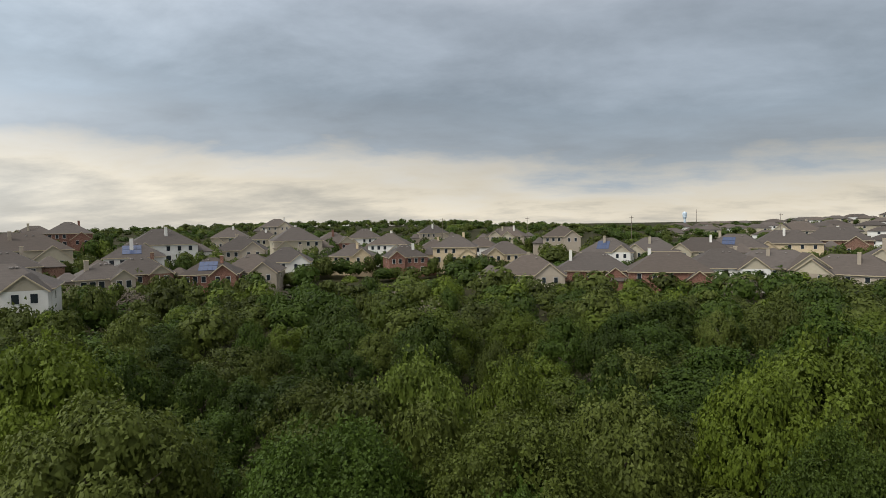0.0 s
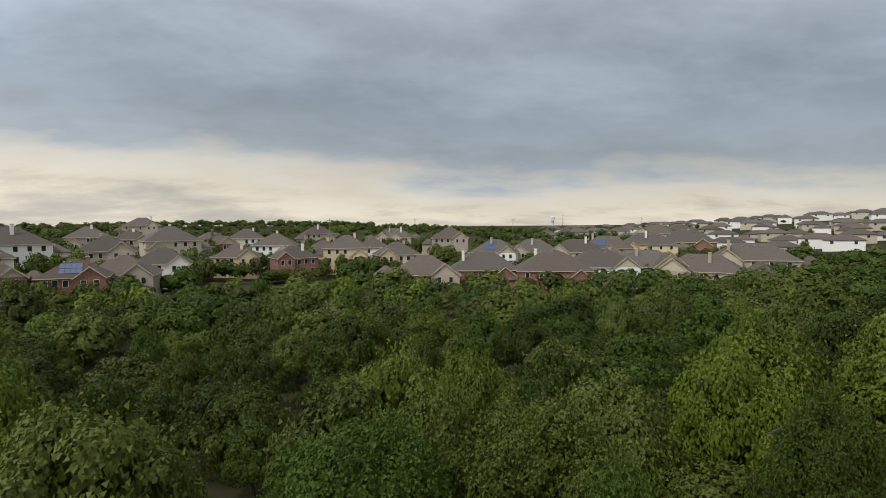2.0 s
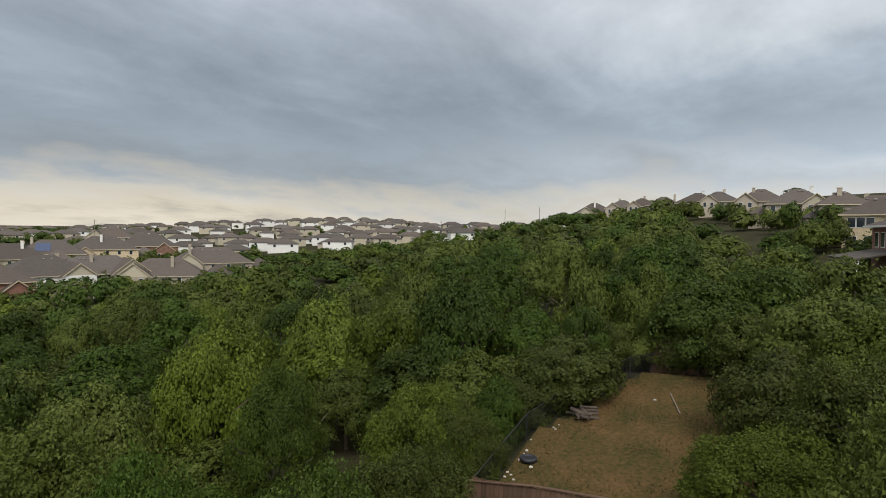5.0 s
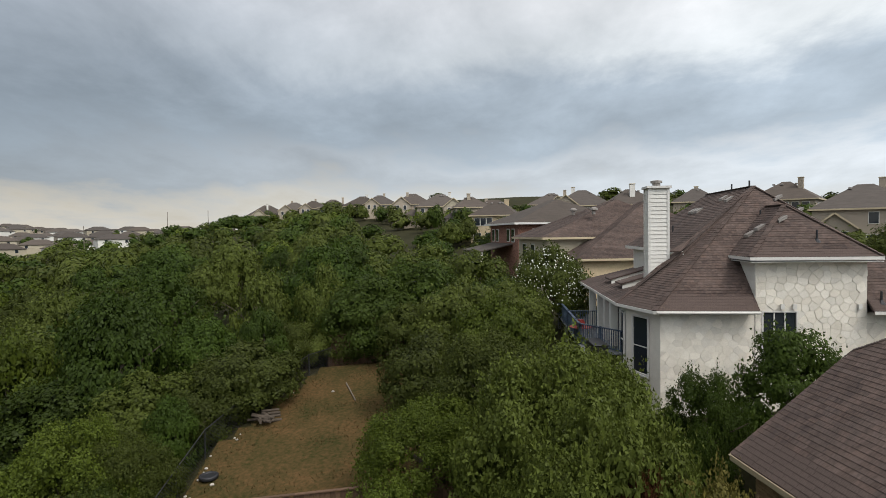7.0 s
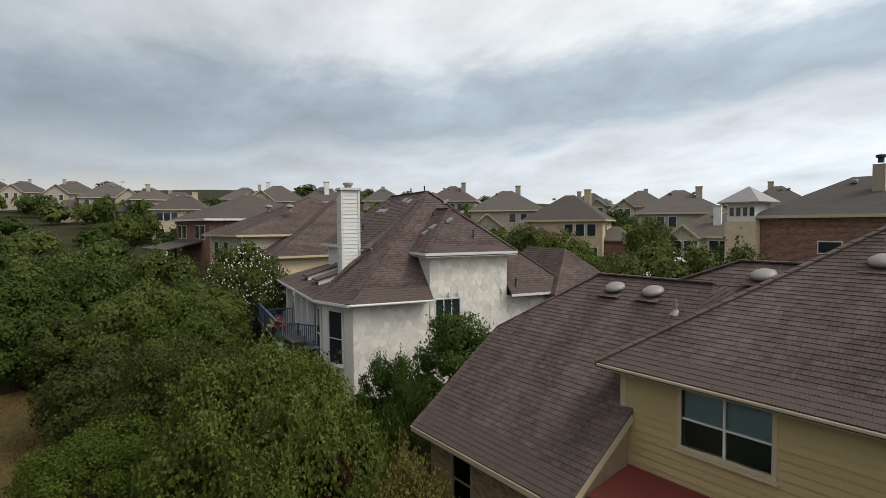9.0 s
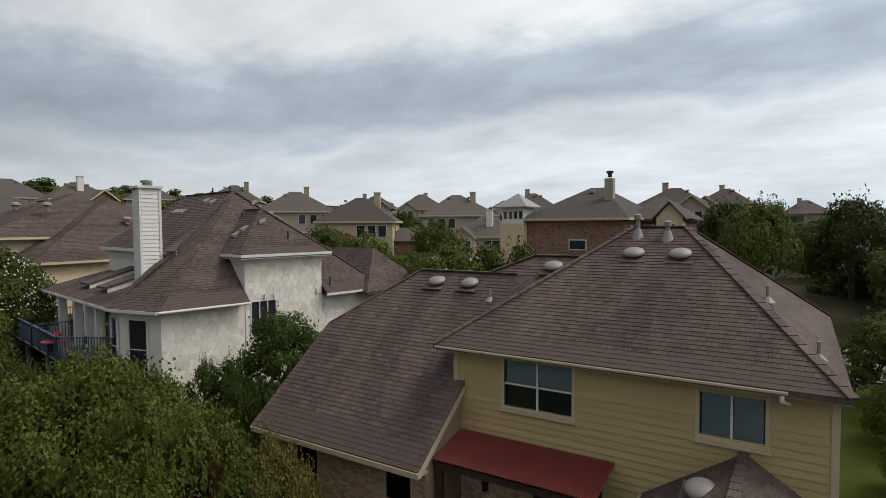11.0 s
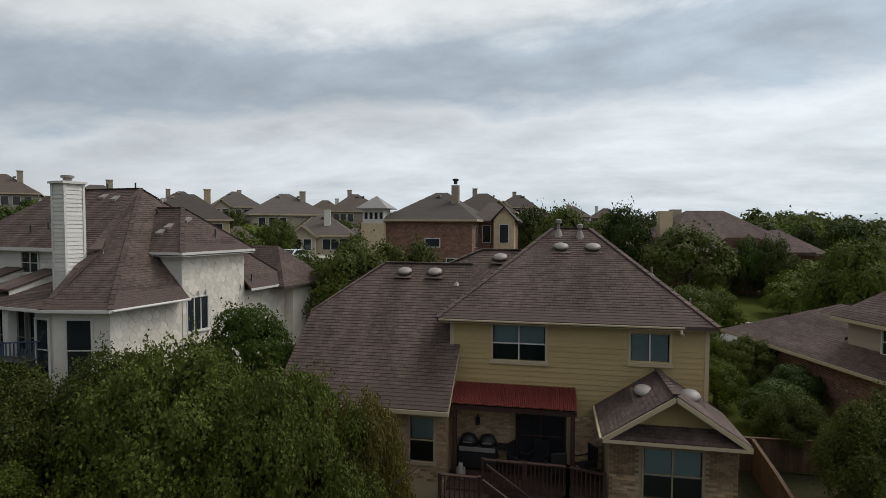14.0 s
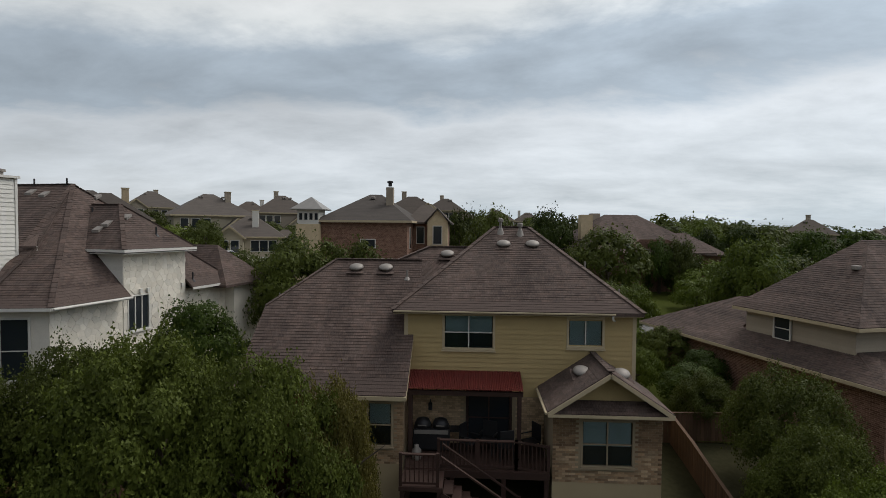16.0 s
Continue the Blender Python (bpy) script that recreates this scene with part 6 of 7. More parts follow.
# trees that stand alone
for x, y, top, R, kind in ((-9.6, 5.2, 5.4, 1.6, "twiggy"), (-10.4, 4.2, 5.2, 0.8, "reddish"), (-11.3, -26.0, gz(-11.3, -26.0) + 5.6, 3.2, "oak"), (-10.9, 3.9, 6.4, 2.4, "oak"), (-14.2, 3.9, 6.9, 3.1, "oak"), (-16.8, 5.2, 6.3, 2.6, "oak"), (-19.6, 3.3, 6.2, 2.6, "oak"), (-17.4, 0.6, 4.7, 2.3, "bright"), (-13.6, -0.8, 3.6, 1.9, "bright"),
                           (-23.4, 1.2, 5.7, 2.5, "oak"), (-22.0, 3.0, 5.9, 2.4, "oak"), (-24.6, 3.9, 6.9, 2.3, "bright"), (-28.2, 2.8, 7.4, 3.1, "oak"), (-34.4, 1.0, 8.2, 3.5, "cedar"), (-36.8, -4.8, 9.0, 3.7, "cedar"), (-32.4, -1.8, 7.4, 3.1, "cedar"), (-29.6, 0.4, 6.2, 2.2, "oak"), (-30, 5.6, 7.2, 2.4, "oak"), (-39, 5.2, 8.6, 3.0, "oak"), (-43, 1.5, 9, 3.4, "oak"),
                           (-11.8, -3.5, 2.4, 2.2, "bright"), (-16.3, 8.8, 5.6, 1.5, "cedar"), (-16.9, 12.2, 6.7, 2.1, "cedar"), (-16.3, 24, 9.2, 3.4, "oak"), (-12.8, 24.5, 8.9, 2.8, "oak"), (-21, 26, 8.2, 2.6, "oak"),
                           (8.0, 46.5, 10.0, 4.3, "oak"), (12.8, 27, 9.2, 3.0, "bright"), (3.4, 24, 4.6, 1.6, "bright"), (3.6, 28.5, 6.3, 2.4, "oak"), (5.6, 30.2, 6.0, 2.3, "bright"), (3.2, 19.5, 3.8, 1.3, "bright"), (5.9, 23.0, 4.2, 1.7, "oak"), (5.0, 17.0, 3.4, 1.6, "cedar"), (4.6, 14.4, 3.6, 1.5, "oak"), (5.6, 9.6, 4.9, 2.5, "oak"), (4.6, 6.0, 4.2, 2.0, "oak"),
                           (4.4, 3.2, 3.9, 2.0, "bright"), (8.2, 4.6, 4.8, 2.6, "oak"), (6.6, 19.5, 3.6, 1.6, "cedar"), (15, 31, 8.2, 3.5, "cedar"), (19, 33, 8.0, 3.6, "oak"), (-28, 30, 9.5, 2.8, "bright"), (-33, 33, 8.5, 2.4, "oak"), (-40, 38, 10, 3, "oak"), (-38, 57, 9.8, 2.2, "cedar"), (-36.5, 52, 10.6, 2.6, "oak"), (-48.9, 62, 12.0, 2.8, "oak"), (-3.5, 54, 12.0, 3.4, "oak"), (3.5, 58, 12.2, 3.6, "cedar"), (-7.0, 62, 12.2, 3.2, "oak"), (-25.5, 50, 9.2, 2.4, "cedar"), (-47, 47, 9.4, 2.2, "reddish"), (-44, 42, 9.4, 2.0, "reddish")):
    tree(x, y, top, R, kind, group="garden trees")


# woods trees that stand out by their size or their brighter green
for x, y, top, R, kind in ((-23.7, -18.2, 2.6, 2.2, "oak"), (-28.6, -23.4, 5.3, 3.2, "bright"), (-28.3, -18.9, 5.3, 2.8, "bright"), (-20.2, -23.5, 4.5, 3.0, "bright"), (-24.8, -10.7, 4.1, 2.8, "oak"), (-22.0, -24.7, 4.9, 3.2, "bright"), (-17.7, -21.5, 4.5, 2.4, "bright"), (13.4, -28.7, 4.4, 4.0, "bright"), (4.9, -20.1, 4.0, 3.4, "oak"), (-3.3, -23.5, 3.3, 3.6, "oak"), (-6.1, -20.9, 3.5, 2.6, "oak"), (-9.7, -31.9, 2.4, 3.0, "bright"), (-5.5, -26.1, 4.0, 3.0, "bright"), (-19.1, -10.9, 3.8, 2.6, "bright"), (-48.0, -4.3, 8.7, 5.0, "oak"), (-30.6, 5.8, 7.0, 2.6, "bright"), (-33.1, -2.3, 5.4, 2.8, "oak"), (-26.2, -7.3, 5.0, 2.6, "oak")):
    tree(x, y, top, R, kind)
rnd = random.Random(77)


def clear_of_things(x, y):
    """Where the woods may grow: off the lots, the yard and the roads."""
    row = 13 + (x + 27) * 0.148
    if y > 22:
        return (x > 13 or y > 60) and rnd.random() < (0.85 if x > 0 else 0.13)
    if x > -34:
        edge = -9.8 if x < -15 else -7
        if x > -4 and y > -14:
            return x > 6 and y < 2
        return y < edge
    return y < row - 11 or (y < row + 60 and rnd.random() < 0.13)


S_HOUSES = [(o.location.x, o.location.y) for o in bpy.data.objects if o.name.startswith("house") and o.parent is None]


def free(x, y, r):
    return all((x - a) ** 2 + (y - b_) ** 2 > r * r for a, b_ in S_HOUSES)


spots = []
gx = -620.0
far_rows = []
while gx < 420:
    gy = -760.0
    while gy < 150:
        dist = math.hypot(gx + 2, gy)
        step = 5.6 if dist < 60 else (6.4 if dist < 130 else (9.5 if dist < 280 else 17))
        if rnd.random() < (4.4 / step) ** 2:
            x, y = gx + rnd.uniform(-1.9, 1.9), gy + rnd.uniform(-1.9, 1.9)
            if x < 0 and dist > 300 and math.radians(33) < math.atan2(-x, -y) < math.radians(78) and rnd.random() < 0.9:
                gy += 4.4
                continue
            bearing = math.degrees(math.atan2(x + 4, y + 2))
            if 48 < bearing < 130 and dist > 18:
                gy += 4.4
                continue
            if clear_of_things(x, y) and not (y < -122 and rnd.random() < 0.1) and free(x, y, 9.0 if y < -125 else 8.5):
                spots.append((math.hypot(x + 2, y), x, y))
        gy += 4.4
    gx += 4.4
spots.sort()
patch = lambda x, y: noise.noise(V((x * 0.06, y * 0.06, 3.3)))
joined, MIDD = {}, {}


def far_tree(x, y, top, R, kind, dist):
    """A crown for the joined woods, standing at (x, y) with its top at height top."""
    shape = "oak" if kind == "bare" else kind
    if dist > 120:
        v, ct, lq = rnd.choice(FARM[shape])
    else:
        key = (shape, rnd.randint(0, 2))
        if key not in MIDD:
            MIDD[key] = crown_data(rng, 1, 0.95, 20, 900, 0.115, 0.1, 0.03, 0.22, True)
        v, ct, lq = MIDD[key]
    a = rnd.uniform(0, 6.28)
    c, s = math.cos(a), math.sin(a)
    ch = max((top - gz(x, y)) / 1.75, R * 0.75)
    w = np.stack([(v[:, 0] * c - v[:, 1] * s) * R + x, (v[:, 0] * s + v[:, 1] * c) * R + y, v[:, 2] * ch + top - ch], -1)
    joined.setdefault((kind, rnd.randint(0, 5)), []).append((w, ct, lq))


for i, (dist, x, y) in enumerate(spots):
    p = patch(x, y) + rnd.uniform(-0.35, 0.35)
    kind = "bright" if p > 0.42 else ("cedar" if p < -0.08 else "oak")
    R = rnd.uniform(2.0, 3.9) * (1.0 if dist < 60 else 1.1)
    top = gz(x, y) + 2.6 + R * 0.85 + rnd.uniform(-2.6, 2.6)
    if y > 22 or (x < -34 and y > 2 + (x + 27) * 0.148):
        top -= 2.3 if x < 0 else 0.9
    if dist > 140:
        R, top = R * 1.3, top - 0.6
    top = min(top, 4.6) if dist < 16 else top
    if i < 260:
        tree(x, y, top, R, kind, near=dist < 33)
    else:
        far_tree(x, y, top, R, "bare" if rnd.random() < 0.02 and dist < 140 else kind, dist)
# trees before and between the houses
for x, y, yaw, w, d, eave, floors, h, ridge in FAR:
    dist = math.hypot(x, y)
    if dist < 78:
        continue
    a = radians(yaw)
    hide = 0.9 if x < -100 and y > -80 else (0.6 if floors == 1 else 1.9)
    for j in range(6):
        lx, ly = rnd.uniform(-0.75, 0.75) * w, -d / 2 - rnd.uniform(4.5, 9.0)
        tx, ty = x + lx * math.cos(a) - ly * math.sin(a), y + lx * math.sin(a) + ly * math.cos(a)
        far_tree(tx, ty, eave - hide + rnd.uniform(-1.3, 0.5), rnd.uniform(2.0, 3.6), rnd.choice(("oak", "oak", "cedar", "bright")), dist)
    for j in range(3):
        lx, ly = rnd.choice((-1, 1)) * (w / 2 + rnd.uniform(3.5, 6)), rnd.uniform(-0.5, 0.9) * d
        tx, ty = x + lx * math.cos(a) - ly * math.sin(a), y + lx * math.sin(a) + ly * math.cos(a)
        far_tree(tx, ty, eave + rnd.uniform(-1.5, 1.0), rnd.uniform(1.8, 3.4), rnd.choice(("oak", "cedar", "oak")), dist)
for x, y in PALE[4:]:
    for j in range(1):
        tx, ty = x + rnd.uniform(-12, 12), y + rnd.uniform(-12, 12)
        if free(tx, ty, 8.5):
            far_tree(tx, ty, gz(tx, ty) + rnd.uniform(2.5, 5.5), rnd.uniform(2.0, 3.6), rnd.choice(("oak", "cedar")), 400)


def join(name, parts_, mat, label):
    vs, ts, qs, k = [], [], [], 0
    for v, ct, lq in parts_:
        vs.append(v), ts.append(ct + k), qs.append(lq + k)
        k += len(v)
    ob = new(name, mesh_from(name, np.vstack(vs), np.vstack(ts), np.vstack(qs), mat))
    return tagged(ob, label, "woods", kind="stuff")


for (kind, j), parts_ in joined.items():
    join("far_woods", parts_, M[kind], "dense mixed green woods filling the valley")

# ---- yards, lawns and roads ----
def in_yard(x, y):
    lo = -7.6 + max(0, (-22 - x)) * 0.42
    return -31.0 < x < -16.6 and lo < y < 8.5


drape("yard", M["dry"], in_yard, -32, -16, -9, 9, 0.5, 0.05, "dry brown grass yard with bare soil", "yard")
drape("lawn", M["lawn"], lambda x, y: 0.8 < x < 6.6 and 13.4 < y < 31, 0, 7, 9, 31, 0.7, 0.06, "green side lawn between two houses", "lawn")
drape("lawn", M["lawn"], lambda x, y: 6.6 < x < 34 and 38.5 < y < 58, 6, 34, 38, 58, 1.0, 0.07, "mown front lawn across the street", "lawn")
drape("lawn", M["lawn"], lambda x, y: -60 < x < -20 and 51 < y < 66, -60, -20, 51, 66, 1.5, 0.1, "front lawns across the street", "lawn")
drape("road", M["road"], lambda x, y: 31.5 < y < 37.5, -60, 60, 31, 38, 1.0, 0.09, "pale asphalt street", "road")
drape("pavement", M["concrete"], lambda x, y: 37.6 < y < 38.4, -60, 60, 37.6, 38.4, 0.4, 0.16, "concrete kerb and pavement", "pavement")
drape("driveway", M["concrete"], lambda x, y: -36 < x < -31 and 38.4 < y < 60, -36, -31, 38, 60, 1.0, 0.12, "pale concrete driveway", "driveway")
drape("road", M["road"], lambda x, y: abs(x - 88 - (y + 170) * 0.42) < 4.0, 50, 125, -240, -128, 2.0, 0.5, "pale street between houses", "road")
drape("pavement", M["concrete"], lambda x, y: 4.0 < abs(x - 88 - (y + 170) * 0.42) < 6.2, 50, 125, -240, -128, 1.0, 0.55, "concrete pavement along the street", "pavement")
# a grassy bank below the far white houses
drape("meadow", M["lawn"], lambda x, y: ((x + 330) / 46) ** 2 + ((y + 150) / 16) ** 2 < 1, -380, -280, -170, -130, 4.0, 0.6, "pale grass clearing on the hillside", "meadow")


# ---- fences ----
def plank_fence(a, b_, h, label, lean=0.0, board=0.14):
    a, b_ = V((*a, 0)), V((*b_, 0))
    n = max(2, int((b_ - a).length / (board + 0.008)))
    d = (b_ - a).normalized()
    yaw = math.degrees(math.atan2(d.y, d.x))
    f = thing("fence", (a.x, a.y, 0), yaw, label, "fence")
    rnd = random.Random(n)
    me = {}
    for k in range(3):
        bm = boxes((0, board, -0.01, 0.01, -0.3, h + k * 0.02), bevel=0.004)
        me[k] = bpy.data.meshes.new("plank")
        bm.to_mesh(me[k])
        bm.free()
        me[k].materials.append(M["fence"])
    for i in range(n):
        p = a.lerp(b_, i / n)
        ob = new("plank", me[rnd.randint(0, 2)])
        ob.parent, ob.location = f, ((p - a).length, rnd.uniform(-0.004, 0.004), gz(p.x, p.y))
    k = max(1, round((b_ - a).length / 2.4))
    for i in range(k):
        p, q = a.lerp(b_, i / k), a.lerp(b_, (i + 1) / k)
        for hh in (0.3, h - 0.25):
            bm = bmesh.new()
            beam(bm, ((p - a).length, 0.035, gz(p.x, p.y) + hh), ((q - a).length, 0.035, gz(q.x, q.y) + hh), 0.04, 0.09)
            part("rail", bm, M["fence"], f)
        part("post", boxes(((p - a).length - 0.05, (p - a).length + 0.05, 0.02, 0.12, gz(p.x, p.y) - 0.3, gz(p.x, p.y) + h)), M["fence"], f)
    for i in range(k):
        p, q = a.lerp(b_, i / k), a.lerp(b_, (i + 1) / k)
        bm = bmesh.new()
        beam(bm, ((p - a).length, 0, gz(p.x, p.y) + h + 0.06), ((q - a).length, 0, gz(q.x, q.y) + h + 0.06), 0.12, 0.03)
        part("cap_rail", bm, M["fence"], f)
    return f


plank_fence((-16.5, -7.8), (-16.5, 8.0), 1.65, "weathered reddish wooden fence of upright planks")
plank_fence((-31.2, -4.2), (-31.2, 7.5), 1.75, "dark reddish wooden fence at the end of the yard")
plank_fence((2.75, 13.1), (2.75, 1.5), 1.2, "dark brown wooden fence beside the yellow house")
plank_fence((0.7, 13.1), (7.2, 13.4), 1.2, "dark wooden fence with pale cap across the side yard")


def chain_fence(points):
    f = thing("fence", (0, 0, 0), 0, "dark chain-link fence along the yard's edge", "fence")
    for (x0, y0), (x1, y1) in zip(points, points[1:]):
        n = max(1, round(math.hypot(x1 - x0, y1 - y0) / 2.2))
        for i in range(n):
            ax, ay, bx, by = (x0 + (x1 - x0) * i / n, y0 + (y1 - y0) * i / n, x0 + (x1 - x0) * (i + 1) / n, y0 + (y1 - y0) * (i + 1) / n)
            za, zb = gz(ax, ay), gz(bx, by)
            bm = bmesh.new()
            tube(bm, (ax, ay, za - 0.3), (ax, ay, za + 1.15), 0.03, seg=7)
            part("post", bm, M["dark_metal"], f)
            bm = bmesh.new()
            tube(bm, (ax, ay, za + 1.12), (bx, by, zb + 1.12), 0.02, seg=6)
            part("top_rail", bm, M["dark_metal"], f)
            bm = bmesh.new()
            L_ = math.hypot(bx - ax, by - ay)
            k = int(L_ / 0.14)
            for j in range(-8, k):
                for s_ in (0, 1):
                    t0, t1 = j / k, (j + 8) / k
                    c0, c1 = max(t0, 0), min(t1, 1)
                    if c1 <= c0:
                        continue
                    h0, h1 = (c0 - t0) / (t1 - t0) * 1.1, (c1 - t0) / (t1 - t0) * 1.1
                    if s_:
                        h0, h1 = 1.1 - h0, 1.1 - h1
                    p, q = V((ax + (bx - ax) * c0, ay + (by - ay) * c0, za + (zb - za) * c0 + h0)), V((ax + (bx - ax) * c1, ay + (by - ay) * c1, za + (zb - za) * c1 + h1))
                    w = V((0, 0, 0.008))
                    bm.faces.new([bm.verts.new(v) for v in (p - w, q - w, q + w, p + w)])
            part("wire_mesh", bm, M["dark_metal"], f)


chain_fence([(-17.0, -7.9), (-22.3, -7.8), (-25.0, -6.7), (-31.0, -4.0)])

# ---- things in the yard ----
tyre = thing("planter_ring", (-20.3, -7.0, gz(-20.3, -7.0) + 0.05), 0, "dark round ring planter on the dry grass", "planter")
bm = bmesh.new()
lathe(bm, (0, 0, 0), [(0.24, 0.0), (0.32, 0.03), (0.33, 0.14), (0.27, 0.17), (0.25, 0.1), (0.2, 0.06)], 20)
smooth(part("ring", bm, M["dark_metal"], tyre))
bm = bmesh.new()
lathe(bm, (0, 0, 0.05), [(0.24, 0), (0.24, 0.06)], 18)
part("soil", bm, M["black"], tyre)
rnd = random.Random(9)


def rock(x, y, s, name="rock"):
    bm = bmesh.new()
    bmesh.ops.create_icosphere(bm, subdivisions=2, radius=s)
    for v in bm.verts:
        v.co *= 1 + 0.5 * noise.noise(v.co * (1.6 / s) + V((x, y, 0)))
        v.co.z *= 0.55
    me = bpy.data.meshes.new(name)
    bm.to_mesh(me)
    bm.free()
    me.materials.append(M["rock"])
    ob = new(name, me)
    ob.location = (x, y, gz(x, y) + 0.05 + s * 0.25)
    return tagged(smooth(ob), "pale limestone rock lying on the dry yard", "rock", "yard rocks")


for i in range(16):
    x = rnd.uniform(-28, -18)
    edge_y = -7.5 + max(0, -22 - x) * 0.42
    rock(x, edge_y + rnd.uniform(0.05, 0.35 if i < 11 else 3.5), rnd.uniform(0.035, 0.08))
wp = thing("wood_pile", (-24.3, -6.0, gz(-24.3, -6.0) + 0.05), 20, "heap of dark logs by the fence", "wood pile")
for i in range(14):
    bm = bmesh.new()
    x, y, z = rnd.uniform(-0.6, 0.6), rnd.uniform(-0.3, 0.3), rnd.uniform(0.06, 0.4)
    a = rnd.uniform(0, 3.1)
    tube(bm, (x - 0.4 * math.cos(a), y - 0.4 * math.sin(a), z), (x + 0.4 * math.cos(a), y + 0.4 * math.sin(a), z + rnd.uniform(-0.1, 0.1)), rnd.uniform(0.05, 0.09), seg=8)
    part("log", bm, M["bark"], wp)
bm = bmesh.new()
for i in range(5):
    tube(bm, (-27.6 + i * 0.4, -2.9 + 0.12 * i, gz(-27.6 + i * 0.4, -2.9 + 0.12 * i) + 0.1), (-27.2 + i * 0.4, -2.78 + 0.12 * i, gz(-27.2 + i * 0.4, -2.78 + 0.12 * i) + 0.1), 0.03, seg=6)
br_ = part("fallen_branch", bm, M["dead"], None)
tagged(br_, "thin bare branch lying on the dry grass", "branch")

# dry grass tufts over the yard
verts, faces = [], []
for i in range(9000):
    x, y = rnd.uniform(-31, -16.7), rnd.uniform(-7.8, 8)
    if not in_yard(x, y) or noise.noise(V((x * 0.5, y * 0.5, 1))) < -0.1:
        continue
    z, h, a = gz(x, y) + 0.04, rnd.uniform(0.04, 0.12), rnd.uniform(0, 6.28)
    dx, dy = 0.025 * math.cos(a), 0.025 * math.sin(a)
    k = len(verts)
    verts += [(x - dx, y - dy, z), (x + dx, y + dy, z), (x + rnd.uniform(-0.06, 0.06), y + rnd.uniform(-0.06, 0.06), z + h)]
    faces.append((k, k + 1, k + 2))
me = bpy.data.meshes.new("dry_grass")
me.from_pydata(verts, [], faces)
me.materials.append(M["dry"])
tagged(new("dry_grass", me), "short dry brown grass", "grass", kind="stuff")

# ---- on the yellow house's roof ----
def dome_vent(x, y, z, nx, ny):
    """A pale oval vent cap that lies on a roof slope rising along (nx, ny)."""
    bm = bmesh.new()
    lathe(bm, (0, 0, 0), [(0.2, -0.2), (0.21, 0.03), (0.285, 0.04), (0.3, 0.08), (0.27, 0.14), (0.17, 0.19), (0.05, 0.21)], 22)
    ob = smooth(part("roof_vent", bm, M["metal"], yh, "pale domed metal roof vent"))
    ob.location = (x, y, z - 0.02)
    ob.rotation_euler = (math.atan(0.32), 0, 0)
    part("flashing", boxes((-0.36, 0.36, -0.42, 0.3, -0.05, -0.035)), M["shingle"], ob)


def on_hip(y):
    return 6.91 + (y - 9.78) * (9.97 - 6.91) / (15.0 - 9.78)


def on_wing(y):
    return 4.28 + (y - 8.04) * (8.52 - 4.28) / (13.5 - 8.04)


for x, y in ((-4.2, 13.7), (-2.98, 13.7)):
    dome_vent(x, y, on_hip(y), 0, 1)
for x, y in ((-10.4, 13.05), (-9.15, 13.05)):
    dome_vent(x, y, on_wing(y), 0, 1)
dome_vent(-6.6, 13.75, 8.75, 0, 1)
for sx, x, y in ((-1, -1.75, 8.9), (1, -0.42, 8.9)):
    dome_vent(x, y, 4.12 + (5.42 - 4.12) * (1 - abs(x + 1.13) / 1.97), 0, 1)
for x, y, z, r_, h in ((-4.3, 14.55, on_hip(14.55), 0.065, 0.62), (-3.45, 14.45, on_hip(14.45), 0.065, 0.48)):
    bm = bmesh.new()
    lathe(bm, (x, y, z - 0.1), [(0.2, 0), (0.09, 0.3), (r_, 0.32), (r_, h - 0.05), (0.12, h - 0.03), (0.12, h + 0.1), (0.05, h + 0.13)], 14)
    part("flue_pipe", bm, M["metal"], yh, "grey metal flue pipe with cap")
for x, y, z in ((-8.2, 12.6, on_wing(12.6)), (-8.35, 11.2, on_wing(11.2)), (-0.9, 13.0, 8.25), (0.1, 11.4, 7.3)):
    bm = bmesh.new()
    lathe(bm, (x, y, z - 0.08), [(0.17, 0), (0.06, 0.13), (0.04, 0.14), (0.04, 0.4)], 10)
    part("vent_pipe", bm, M["metal"], yh)

# ---- the yellow house's back deck and what stands on it ----
deck = thing("deck", (0, 0, 0), 0, "dark red-stained raised wooden deck with stairs", "deck")
for i in range(18):
    part("deck_board", boxes((-7.7, -2.9, 10.15 - 0.125 * (i + 1), 10.15 - 0.125 * i - 0.008, 1.91, 1.95)), M["deck"], deck)
for x in (-7.6, -6.1, -4.4, -3.0):
    part("support_post", boxes((x - 0.07, x + 0.07, 7.95, 8.09, -1.5, 1.91)), M["deck"], deck)
part("rim_joist", boxes((-7.7, -2.9, 7.86, 7.9, 1.68, 1.91)), M["deck"], deck)
railing(deck, (-6.55, 7.95, 1.95), (-4.0, 7.95, 1.95), M["deck"], 0.95, 0.12)
railing(deck, (-4.0, 7.95, 1.95), (-2.95, 7.95, 1.8), M["deck"], 0.95, 0.12)
railing(deck, (-7.65, 6.7, 1.9), (-6.5, 6.7, 1.9), M["deck"], 1.0, 0.14)
part("landing", boxes((-7.7, -6.35, 6.6, 7.84, 1.77, 1.9)), M["deck"], deck)
for x in (-7.6, -6.45):
    part("support_post", boxes((x - 0.07, x + 0.07, 6.65, 6.79, -1.5, 1.77)), M["deck"], deck)
for i in range(11):
    part("stair_tread", boxes((-6.33 + i * 0.27, -6.03 + i * 0.27, 6.65, 7.6, 1.68 - i * 0.18, 1.72 - i * 0.18)), M["deck"], deck)
